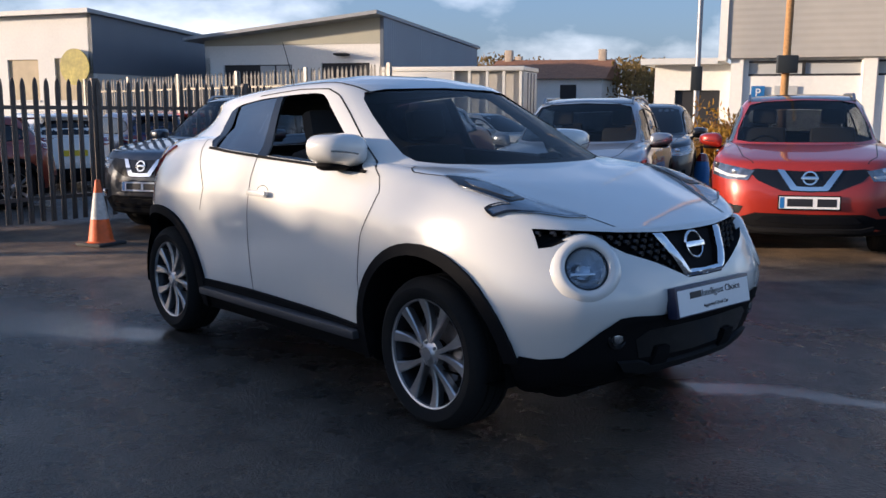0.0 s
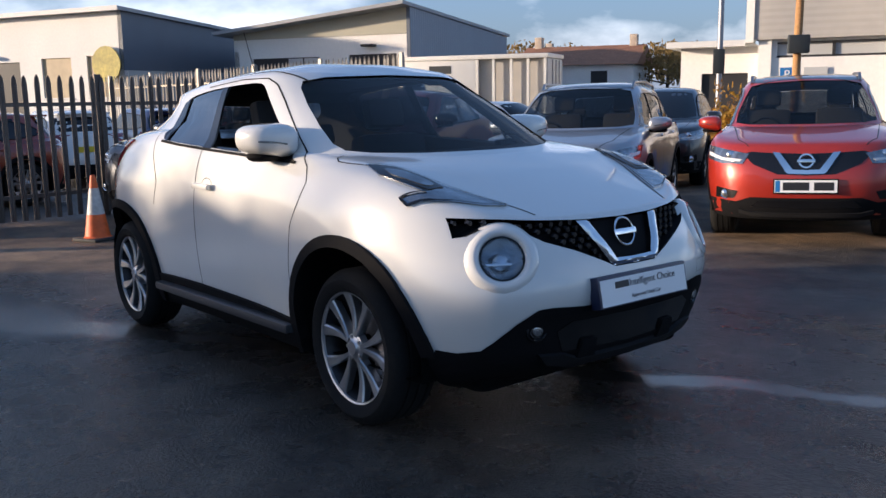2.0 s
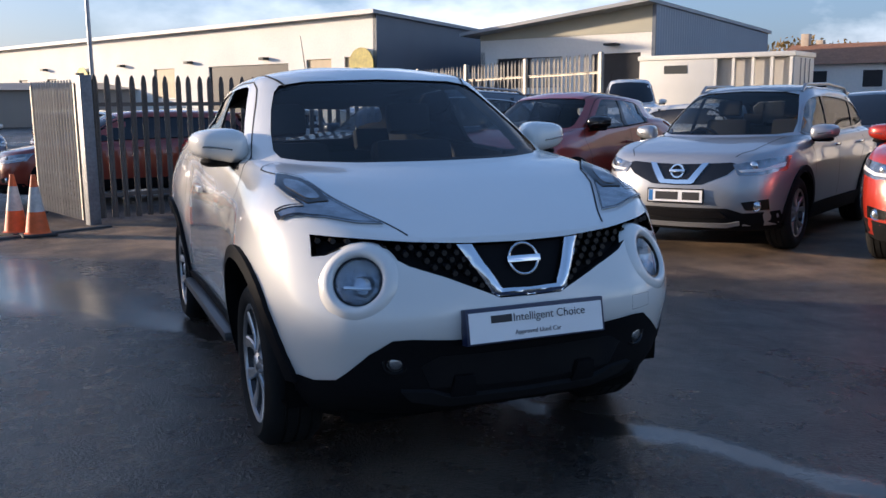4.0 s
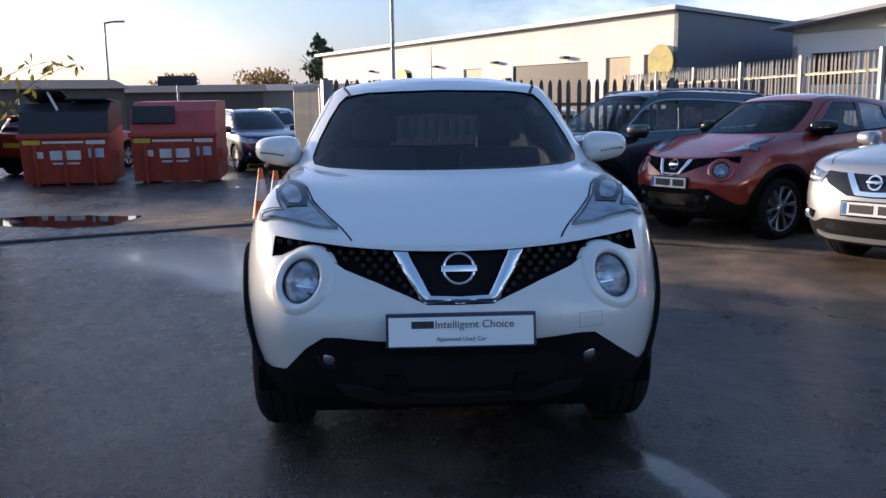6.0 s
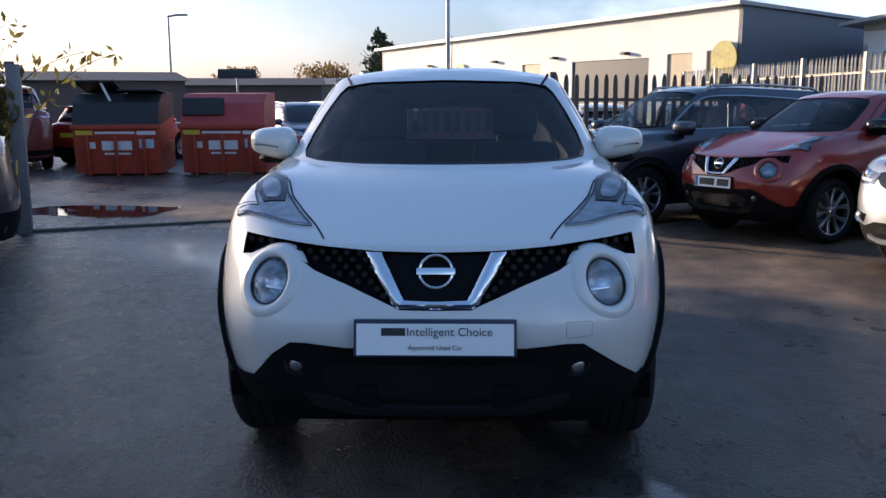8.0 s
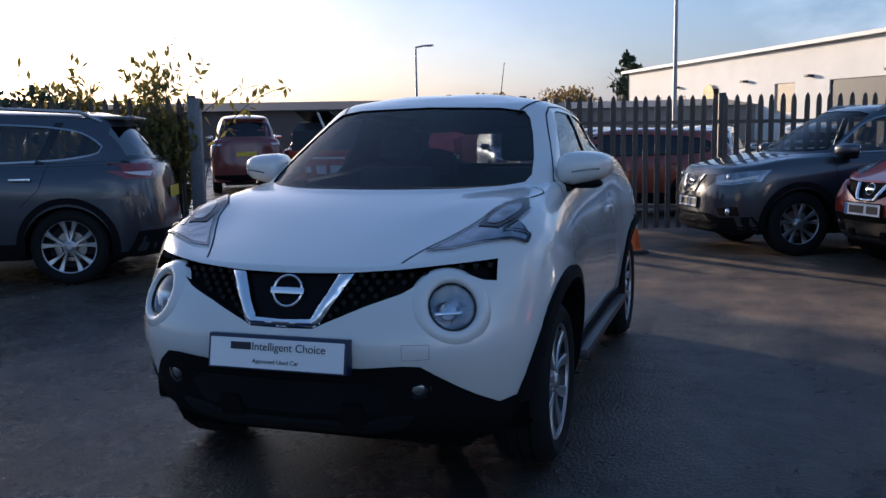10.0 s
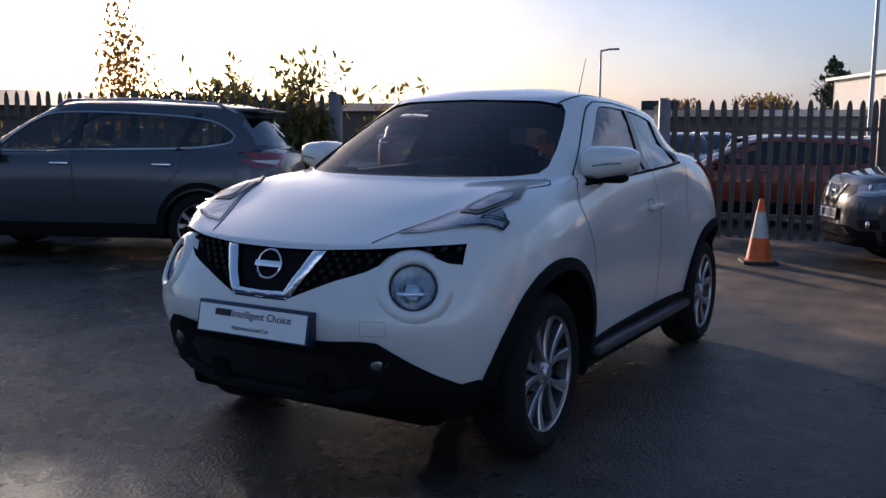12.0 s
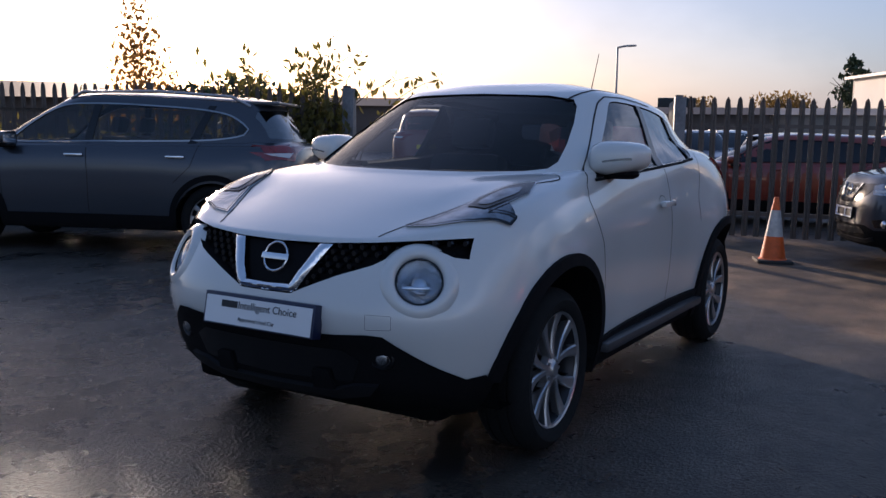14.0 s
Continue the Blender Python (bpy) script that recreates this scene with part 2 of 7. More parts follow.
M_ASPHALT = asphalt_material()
M_WHITE = paint("white_pearl_paint", (0.665, 0.655, 0.615), 0.0, 0.2)
M_RED = paint("flame_red_paint", (0.40, 0.028, 0.013), 0.3)
M_DEEPRED = paint("deep_orange_red_paint", (0.22, 0.025, 0.010), 0.1)
M_DULLRED = paint("dull_dark_red_paint", (0.17, 0.028, 0.020), 0.0, 0.4)
M_MAROON = paint("magnetic_red_paint", (0.25, 0.018, 0.009), 0.12)
M_SILVER = paint("silver_paint", (0.37, 0.38, 0.395), 0.65, 0.36)
M_GREY = paint("gunmetal_paint", (0.035, 0.042, 0.055), 0.35)
M_DARKBLUE = paint("ink_blue_paint", (0.012, 0.022, 0.075), 0.3)
M_BLACKPAINT = paint("black_paint", (0.012, 0.012, 0.014))
M_BLUEGREY = paint("blue_grey_paint", (0.10, 0.14, 0.20), 0.4)
M_PLASTIC = material("black_grained_plastic", (0.007, 0.007, 0.008), rough=0.75, spec=0.10, grain=0.15, scale=90, bump=0.0005, bump_scale=400)
M_GLOSSBLACK = material("gloss_black_plastic", (0.006, 0.006, 0.007), rough=0.18, grain=0.1, scale=30)
M_SKID = material("dark_grey_skid_plastic", (0.011, 0.011, 0.012), rough=0.6, spec=0.25, grain=0.15, scale=80)
M_STEP = material("worn_grey_step_plastic", (0.045, 0.045, 0.048), rough=0.42, grain=0.15, scale=80)
M_SEAM = material("shut_line_shadow_gap", (0.01, 0.01, 0.01), rough=0.9)
M_RUBBER = material("tyre_rubber", (0.009, 0.009, 0.009), rough=0.85, spec=0.25, grain=0.2, scale=60, bump=0.001, bump_scale=120)
M_ALLOY = material("machined_alloy", (0.46, 0.46, 0.465), rough=0.30, metal=0.85, grain=0.06, scale=60)
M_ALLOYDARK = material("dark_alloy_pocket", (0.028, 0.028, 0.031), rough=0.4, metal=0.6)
M_DISC = material("brake_disc_steel", (0.33, 0.30, 0.28), rough=0.42, metal=1.0, grain=0.2, scale=30)
M_CHROME = material("chrome", (0.78, 0.79, 0.80), rough=0.07, metal=1.0)
M_TRIM = material("satin_metal_trim", (0.36, 0.365, 0.37), rough=0.28, metal=1.0)
M_GLASS = glass_material("tinted_window_glass", (0.60, 0.64, 0.66), face=0.06, graze=0.9)
M_SUVGLASS = glass_material("dark_tinted_window_glass", (0.56, 0.58, 0.58), face=0.06, graze=0.8)
M_SCREEN = glass_material("windscreen_glass", (0.52, 0.56, 0.59), face=0.03, graze=0.40)
M_PRIVACY = glass_material("privacy_glass", (0.08, 0.09, 0.10), face=0.26, graze=0.9)
M_LAMPGLASS = glass_material("lamp_cover", (0.86, 0.88, 0.90))
M_LAMPDARK = material("smoked_lamp_reflector", (0.30, 0.31, 0.32), rough=0.16, metal=0.9, spots=0.5, spot_scale=14)
M_REFLECT = material("lamp_reflector", (0.62, 0.65, 0.68), rough=0.12, metal=0.95, spots=0.3, spot_scale=40, bump=0.006, bump_scale=30)
M_ARMLAMP = material("grey_lamp_arm", (0.21, 0.225, 0.245), rough=0.14, metal=0.8, spots=0.45, spot_scale=16, bump=0.003, bump_scale=22, coat=1.0)
M_REDLAMP = material("red_lamp_plastic", (0.20, 0.010, 0.012), rough=0.12, coat=1.0)
M_CLEARLAMP = material("clear_lamp_plastic", (0.62, 0.62, 0.62), rough=0.1, coat=1.0)
M_AMBER = material("amber_lamp_plastic", (0.7, 0.22, 0.02), rough=0.15, coat=1.0)
M_PLATE = material("white_plate", (0.78, 0.78, 0.77), rough=0.35, spots=0.05)
M_PLATEYELLOW = material("yellow_plate", (0.70, 0.52, 0.04), rough=0.35)
M_INK = material("plate_ink", (0.015, 0.015, 0.018), rough=0.5)
M_NAVY = material("navy_plate_frame", (0.012, 0.018, 0.05), rough=0.35)
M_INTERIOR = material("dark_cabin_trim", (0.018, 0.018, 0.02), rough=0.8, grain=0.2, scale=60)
M_LINER = material("black_arch_liner", (0.004, 0.004, 0.004), rough=0.9, spec=0.05, grain=0.2, scale=60)
M_SEAT = material("dark_seat_cloth", (0.03, 0.03, 0.033), rough=0.9, grain=0.3, scale=200)
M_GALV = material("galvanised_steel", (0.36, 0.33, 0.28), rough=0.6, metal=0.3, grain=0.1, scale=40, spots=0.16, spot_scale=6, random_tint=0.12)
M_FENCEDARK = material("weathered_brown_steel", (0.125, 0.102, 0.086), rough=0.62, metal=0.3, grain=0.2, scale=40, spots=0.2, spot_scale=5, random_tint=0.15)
M_GATEPOST = material("grey_painted_post", (0.17, 0.175, 0.185), rough=0.5, metal=0.3, grain=0.2, scale=30, spots=0.25, spot_scale=4)
M_CONE = material("orange_cone_plastic", (0.72, 0.12, 0.02), rough=0.55, grain=0.12, scale=25, spots=0.18, spot_scale=9)
M_CONEWHITE = material("reflective_cone_sleeve", (0.52, 0.51, 0.48), rough=0.4, grain=0.12, scale=30, spots=0.2, spot_scale=12)
M_CONEBASE = material("black_cone_base", (0.03, 0.03, 0.03), rough=0.8, grain=0.3, scale=30)
M_BIN = material("red_bin_steel", (0.36, 0.045, 0.02), rough=0.55, grain=0.08, scale=20, spots=0.22, spot_scale=3)
M_BINLID = material("faded_red_bin_lid", (0.40, 0.05, 0.045), rough=0.5, spots=0.2, spot_scale=3)
M_BINDARK = material("open_bin_lid_black", (0.02, 0.02, 0.022), rough=0.6)
M_STICKER = material("white_bin_lettering", (0.72, 0.72, 0.70), rough=0.5, grain=0.1)
M_STICKYELLOW = material("yellow_sticker", (0.65, 0.48, 0.06), rough=0.5)
M_STICKBLUE = material("pale_blue_sticker", (0.45, 0.58, 0.66), rough=0.5)
M_RENDERWALL = material("white_rendered_wall", (0.84, 0.81, 0.745), rough=0.85, grain=0.04, scale=8, spots=0.06, spot_scale=0.4)
M_CREAMWALL = material("pale_grey_cladding", (0.50, 0.50, 0.48), rough=0.6, spots=0.05, spot_scale=0.5)
M_GREYCLAD = material("blue_grey_cladding", (0.11, 0.13, 0.16), rough=0.5, metal=0.2, spots=0.06, spot_scale=0.6)
M_CORRUGATED = material("pale_blue_grey_corrugated_sheet", (0.24, 0.275, 0.32), rough=0.5, metal=0.2, spots=0.06, spot_scale=0.6)
M_ROOFEDGE = material("grey_roof_sheet", (0.30, 0.31, 0.32), rough=0.55, metal=0.2, spots=0.08)
M_FASCIA = material("pale_fascia", (0.68, 0.67, 0.63), rough=0.6, spots=0.05)
M_SHUTTER = material("tan_window_shutter", (0.46, 0.36, 0.22), rough=0.6, spots=0.1)
M_DOORDARK = material("dark_roller_door", (0.018, 0.018, 0.02), rough=0.6, spots=0.2)
M_YELLOW = material("yellow_round_sign", (0.44, 0.36, 0.08), rough=0.6, grain=0.2, scale=5, spots=0.35, spot_scale=1.2)
M_TAN = material("tan_corrugated_cladding", (0.46, 0.43, 0.38), rough=0.55, metal=0.1, spots=0.05)
M_OLIVE = material("olive_grey_cladding", (0.42, 0.40, 0.31), rough=0.6, metal=0.1, spots=0.06, spot_scale=0.5)
M_BRICK = material("house_render", (0.52, 0.42, 0.32), rough=0.9, grain=0.1, scale=4)
M_TILE = material("orange_roof_tile", (0.32, 0.145, 0.075), rough=0.85, grain=0.2, scale=6, spots=0.15)
M_TIMBER = material("brown_timber_pole", (0.40, 0.21, 0.08), rough=0.8, grain=0.25, scale=30, spots=0.2)
M_STEELPOLE = material("grey_steel_pole", (0.30, 0.31, 0.33), rough=0.45, metal=0.6, spots=0.1)
M_SIGNBLUE = material("blue_sign", (0.02, 0.16, 0.42), rough=0.4)
M_SIGNDARK = material("dark_board", (0.03, 0.035, 0.035), rough=0.6)
M_LEAF = material("evergreen_leaf", (0.035, 0.055, 0.02), rough=0.6, grain=0.3, scale=3, random_tint=0.2)
M_AUTUMN = leafy(material("autumn_leaf", (0.27, 0.175, 0.06), rough=0.65, grain=0.35, scale=3, random_tint=0.2))
M_BUSH = leafy(material("olive_shrub_leaf", (0.15, 0.13, 0.035), rough=0.6, grain=0.6, scale=9))
M_YELLOWLEAF = leafy(material("yellow_autumn_leaf", (0.46, 0.25, 0.03), rough=0.6, grain=0.5, scale=9))
M_SAPLING = leafy(material("russet_sapling_leaf", (0.30, 0.15, 0.04), rough=0.6, grain=0.5, scale=9))
M_BARK = material("bark", (0.06, 0.045, 0.035), rough=0.9, grain=0.3, scale=12)
M_KERB = material("dark_gate_threshold", (0.05, 0.048, 0.045), rough=0.7, grain=0.25, scale=15, spots=0.2)
M_WAREHOUSE = material("dull_brown_warehouse", (0.11, 0.082, 0.068), rough=0.7, spots=0.12, spot_scale=0.3)
M_PUDDLE = material("standing_water", (0.012, 0.011, 0.010), rough=0.03, spots=0.1)
M_SHED = material("pale_brown_shed_sheet", (0.32, 0.28, 0.24), rough=0.7, spots=0.15, spot_scale=0.3)
M_CANVAS = material("white_truck_curtain", (0.68, 0.66, 0.60), rough=0.6, spots=0.08, spot_scale=0.8)
M_WOOD = material("pale_pallet_wood", (0.42, 0.30, 0.17), rough=0.8, grain=0.2, scale=14)


# ---------------------------------------------------------------- mesh helpers
def part(name, bm, mat, parent=None, label="", smooth=True, angle=40):
    me = bpy.data.meshes.new(name)
    bmesh.ops.recalc_face_normals(bm, faces=bm.faces)
    bm.to_mesh(me)
    bm.free()
    me.materials.append(mat)
    ob = new(name, me)
    if smooth:
        for p in me.polygons:
            p.use_smooth = True
        me.set_sharp_from_angle(angle=radians(angle))
    if parent:
        ob.parent = parent
    if label:
        ob["label"] = label
    return ob


def empty(name, m, label, category, group="", kind=""):
    ob = new(name)
    ob.matrix_basis = m
    return tagged(ob, label, category, group, kind)


def add_box(bm, lo, hi, bevel=0.0, m=None):
    res = bmesh.ops.create_cube(bm, size=1.0)
    vs = res["verts"]
    for v in vs:
        v.co = Vector((lo[k] + (v.co[k] + 0.5) * (hi[k] - lo[k]) for k in range(3)))
    if bevel:
        es = {e for v in vs for e in v.link_edges}
        r = bmesh.ops.bevel(bm, geom=list(es), offset=bevel, segments=2, profile=0.6, affect="EDGES")
        vs = list({v for f in r["faces"] for v in f.verts} | {v for v in vs if v.is_valid})
    if m is not None:
        bmesh.ops.transform(bm, matrix=m, verts=[v for v in vs if v.is_valid])
    return vs


def box(lo, hi, bevel=0.0, m=None):
    bm = bmesh.new()
    add_box(bm, lo, hi, bevel, m)
    return bm


def add_tube(bm, a, b, r0, r1=None, seg=12, caps=True):
    a, b = Vector(a), Vector(b)
    r1 = r0 if r1 is None else r1
    q = (b - a).to_track_quat("Z", "Y").to_matrix().to_4x4()
    m = Matrix.Translation((a + b) / 2) @ q
    bmesh.ops.create_cone(bm, cap_ends=caps, segments=seg, radius1=r0, radius2=r1, depth=(b - a).length, matrix=m)


def tube(a, b, r0, r1=None, seg=12):
    bm = bmesh.new()
    add_tube(bm, a, b, r0, r1, seg)
    return bm


def lathe(profile, seg=40, axis="y"):
    """Turns (radius, offset) pairs about the axis."""
    bm = bmesh.new()
    rings = []
    for k in range(seg):
        a = 2 * math.pi * k / seg
        ring = []
        for r, o in profile:
            c, s = r * math.cos(a), r * math.sin(a)
            ring.append(bm.verts.new((c, o, s) if axis == "y" else ((c, s, o) if axis == "z" else (o, c, s))))
        rings.append(ring)
    for k in range(seg):
        A, B = rings[k], rings[(k + 1) % seg]
        for i in range(len(profile) - 1):
            bm.faces.new((A[i], A[i + 1], B[i + 1], B[i]))
    bmesh.ops.remove_doubles(bm, verts=bm.verts, dist=1e-5)
    return bm


def prism(loop, axis, lo, hi):
    """A solid whose outline is loop, in the plane across the axis."""
    bm = bmesh.new()
    def at(p, h):
        return {"x": (h, p[0], p[1]), "y": (p[0], h, p[1]), "z": (p[0], p[1], h)}[axis]
    A = [bm.verts.new(at(p, lo)) for p in loop]
    B = [bm.verts.new(at(p, hi)) for p in loop]
    bm.faces.new(A), bm.faces.new(B[::-1])
    for i in range(len(loop)):
        j = (i + 1) % len(loop)
        bm.faces.new((A[i], B[i], B[j], A[j]))
    bmesh.ops.recalc_face_normals(bm, faces=bm.faces)
    return bm


def rounded(loop, times=2):
    """Cuts the corners of a closed outline."""
    for _ in range(times):
        out = []
        for i, p in enumerate(loop):
            q = loop[(i + 1) % len(loop)]
            out.append((0.8 * p[0] + 0.2 * q[0], 0.8 * p[1] + 0.2 * q[1]))
            out.append((0.2 * p[0] + 0.8 * q[0], 0.2 * p[1] + 0.8 * q[1]))
        loop = out
    return loop


def mirrored(half):
    """A closed outline from its half with first coordinate >= 0, listed from the centre line round to the centre line."""
    return half + [(-a, b) for a, b in half[::-1] if abs(a) > 1e-6]


def curve(points):
    """A smooth function through (x, value) pairs."""
    pts = sorted(points)
    X = np.array([p[0] for p in pts], float)
    Y = np.array([p[1] for p in pts], float)
    if len(X) == 1:
        return lambda x: np.full_like(np.asarray(x, float), Y[0])
    d = np.diff(Y) / np.diff(X)
    s = np.concatenate([[d[0]], np.where(d[:-1] * d[1:] > 0, 2 * d[:-1] * d[1:] / (d[:-1] + d[1:] + 1e-12), 0), [d[-1]]])

    def f(x):
        x = np.clip(np.asarray(x, float), X[0], X[-1])
        i = np.clip(np.searchsorted(X, x) - 1, 0, len(X) - 2)
        h = X[i + 1] - X[i]
        t = (x - X[i]) / h
        return (Y[i] * (1 + 2 * t) * (1 - t) ** 2 + h * s[i] * t * (1 - t) ** 2 + Y[i + 1] * t * t * (3 - 2 * t) + h * s[i + 1] * t * t * (t - 1))
    return f


def resample(P, n):
    seg = np.concatenate([[0], np.cumsum(np.linalg.norm(np.diff(P, axis=0), axis=1))])
    u = np.linspace(0, seg[-1], n)
    return np.stack([np.interp(u, seg, P[:, k]) for k in range(P.shape[1])], 1)


def level_ring(lv, xm, counts):
    """Half of one level line of a car body, from the nose's middle round one side to the tail's middle."""
    zf, wf = curve(lv["z"]), curve(lv["w"])
    th = np.linspace(0, math.pi / 2, 241)
    halves = []
    for end, n, xc in ((lv["xf"], lv["nf"], lv.get("xcf", xm)), (lv["xr"], lv["nr"], lv.get("xcr", xm))):
        x = xc + (end - xc) * np.cos(th).clip(0) ** (2 / n)
        y = wf(x) * np.sin(th) ** (2 / n)
        sx = np.linspace(xc, xm, 60)[1:]
        x, y = np.concatenate([x, sx]), np.concatenate([y, wf(sx)])
        halves.append(np.stack([x, y, zf(x)], 1))
    F, R = halves
    k = 120
    a = resample(F[:k + 1], counts[0])
    b = resample(F[k:], counts[1])[1:]
    c = resample(R[k:][::-1], counts[1])[1:]
    d = resample(R[:k + 1][::-1], counts[0])[1:]
    return np.concatenate([a, b, c, d])


def body_mesh(levels, xm=-1.2, counts=(16, 18), sub=4):
    """A closed car body through its level lines, bottom to top."""
    rings = np.array([level_ring(lv, xm, counts) for lv in levels])
    rows = []
    n = len(rings)
    for j in range(n - 1):
        p0, p1, p2, p3 = rings[max(j - 1, 0)], rings[j], rings[j + 1], rings[min(j + 2, n - 1)]
        m1 = (p2 - p0) / 2 if j > 0 else (p2 - p1)
        m2 = (p3 - p1) / 2 if j < n - 2 else (p2 - p1)
        if levels[j].get("sharp"):
            m1 = p2 - p1
        if levels[j + 1].get("sharp"):
            m2 = p2 - p1
        d = np.linalg.norm(p2 - p1, axis=1, keepdims=True)
        for m in (m1, m2):
            ln = np.linalg.norm(m, axis=1, keepdims=True)
            m *= np.minimum(1, 1.3 * d / (ln + 1e-9))
        for k in range(sub):
            t = k / sub
            rows.append(p1 * (1 + 2 * t) * (1 - t) ** 2 + m1 * t * (1 - t) ** 2 + p2 * t * t * (3 - 2 * t) + m2 * t * t * (t - 1))
    rows.append(rings[-1])
    bm = bmesh.new()
    grid = []
    for P in rows:
        left = [bm.verts.new(p) for p in P]
        right = [bm.verts.new((p[0], -p[1], p[2])) for p in P[1:-1]][::-1]
        grid.append(left + right)
    for A, B in zip(grid, grid[1:]):
        for i in range(len(A)):
            j = (i + 1) % len(A)
            bm.faces.new((A[i], A[j], B[j], B[i]))
    bm.faces.new(grid[0][::-1]), bm.faces.new(grid[-1])
    bmesh.ops.recalc_face_normals(bm, faces=bm.faces)
    return bm


def carve(bm, cutters, operation="DIFFERENCE"):
    """Cuts the solids out of bm (or joins them to it), one after another, and returns the result as a bmesh."""
    me = bpy.data.meshes.new("carved")
    bm.to_mesh(me)
    bm.free()
    ob = new("carved", me)
    tools = []
    for c in cutters:
        cm = bpy.data.meshes.new("cutter")
        c.to_mesh(cm)
        c.free()
        co = new("cutter", cm)
        tools.append((co, cm))
        md = ob.modifiers.new("cut", "BOOLEAN")
        md.operation, md.solver, md.object = operation, "EXACT", co
    bpy.context.view_layer.update()
    ev = ob.evaluated_get(bpy.context.evaluated_depsgraph_get())
    out = bmesh.new()
    out.from_mesh(ev.to_mesh())
    ev.to_mesh_clear()
    bpy.data.objects.remove(ob)
    bpy.data.meshes.remove(me)
    for co, cm in tools:
        bpy.data.objects.remove(co)
        bpy.data.meshes.remove(cm)
    return out


def patch(tree, axis, sign, loop, off, cell=0.05, skirt=0.0, far=4.0):
    """A sheet with the outline loop (in the plane across the axis), laid onto the body at a distance off; skirt: the depth of its edge."""
    k = "xyz".index(axis)
    u, v = [i for i in range(3) if i != k]
    bm = bmesh.new()
    vs = []
    for p in loop:
        c = [0.0, 0.0, 0.0]
        c[u], c[v] = p
        vs.append(bm.verts.new(c))
    bm.faces.new(vs)
    bmesh.ops.triangulate(bm, faces=bm.faces[:])
    for i in (u, v):
        lo, hi = min(q.co[i] for q in bm.verts), max(q.co[i] for q in bm.verts)
        no = [0.0, 0.0, 0.0]
        no[i] = 1.0
        for s in np.arange(math.ceil(lo / cell + 0.01) * cell, hi - 1e-4, cell):
            co = [0.0, 0.0, 0.0]
            co[i] = s
            bmesh.ops.bisect_plane(bm, geom=bm.verts[:] + bm.edges[:] + bm.faces[:], plane_co=co, plane_no=no, dist=1e-5)
    lost, normals = [], {}
    for q in bm.verts:
        o = q.co.copy()
        o[k] = sign * far
        d = Vector((0, 0, 0))
        d[k] = -sign
        hit, nor, _, _ = tree.ray_cast(o, d)
        if hit is None:
            lost.append(q)
            continue
        if nor[k] * sign < 0:
            nor = -nor
        q.co = hit + nor * off
        normals[q] = nor
    bmesh.ops.delete(bm, geom=lost, context="VERTS")
    if skirt:
        edge = [e for e in bm.edges if e.is_boundary]
        old = {}
        ret = bmesh.ops.extrude_edge_only(bm, edges=edge)
        new_vs = [g for g in ret["geom"] if isinstance(g, bmesh.types.BMVert)]
        src = [(w, normals[w]) for w in {w for e in edge for w in e.verts}]
        for w in new_vs:
            near = min(src, key=lambda s: (s[0].co - w.co).length_squared)
            w.co = w.co - near[1] * skirt
    return bm


def ribbon(tree, axis, sign, pts, width, off, n=24):
    """A thin line laid onto the body along pts (in the plane across the axis)."""
    P = resample(np.array(pts, float), n)
    T = np.gradient(P, axis=0)
    T /= np.linalg.norm(T, axis=1, keepdims=True)
    S = np.stack([-T[:, 1], T[:, 0]], 1) * width / 2
    k = "xyz".index(axis)
    u, v = [i for i in range(3) if i != k]
    bm = bmesh.new()
    rows = []
    for p, s in zip(P, S):
        row = []
        for q in (p - s, p + s):
            o = Vector((0, 0, 0))
            o[u], o[v], o[k] = q[0], q[1], sign * 4.0
            d = Vector((0, 0, 0))
            d[k] = -sign
            hit, nor, _, _ = tree.ray_cast(o, d)
            if hit is None:
                row = None
                break
            if nor[k] * sign < 0:
                nor = -nor
            row.append(hit + nor * off)
        rows.append(row)
    for a, b in zip(rows, rows[1:]):
        if a and b:
            va, vb = [bm.verts.new(c) for c in a], [bm.verts.new(c) for c in b]
            bm.faces.new((va[0], va[1], vb[1], vb[0]))
    bmesh.ops.remove_doubles(bm, verts=bm.verts, dist=1e-5)
    return bm


# ---------------------------------------------------------------- the ground's fall
FALL = 0.0205


def gz(x, y=0.0):
    """Height of the yard, which falls away behind the white car."""
    return FALL * max(-18.0, min(14.0, x))


def stand(x, y, heading=0.0, lift=0.0):
    """A pose on the yard, tilted with it, its +x along the heading in degrees."""
    return pose(x, y, gz(x) + lift, 0, -math.degrees(math.atan(FALL)) if -18 < x < 14 else 0, 0) @ pose(0, 0, 0, 0, 0, heading)


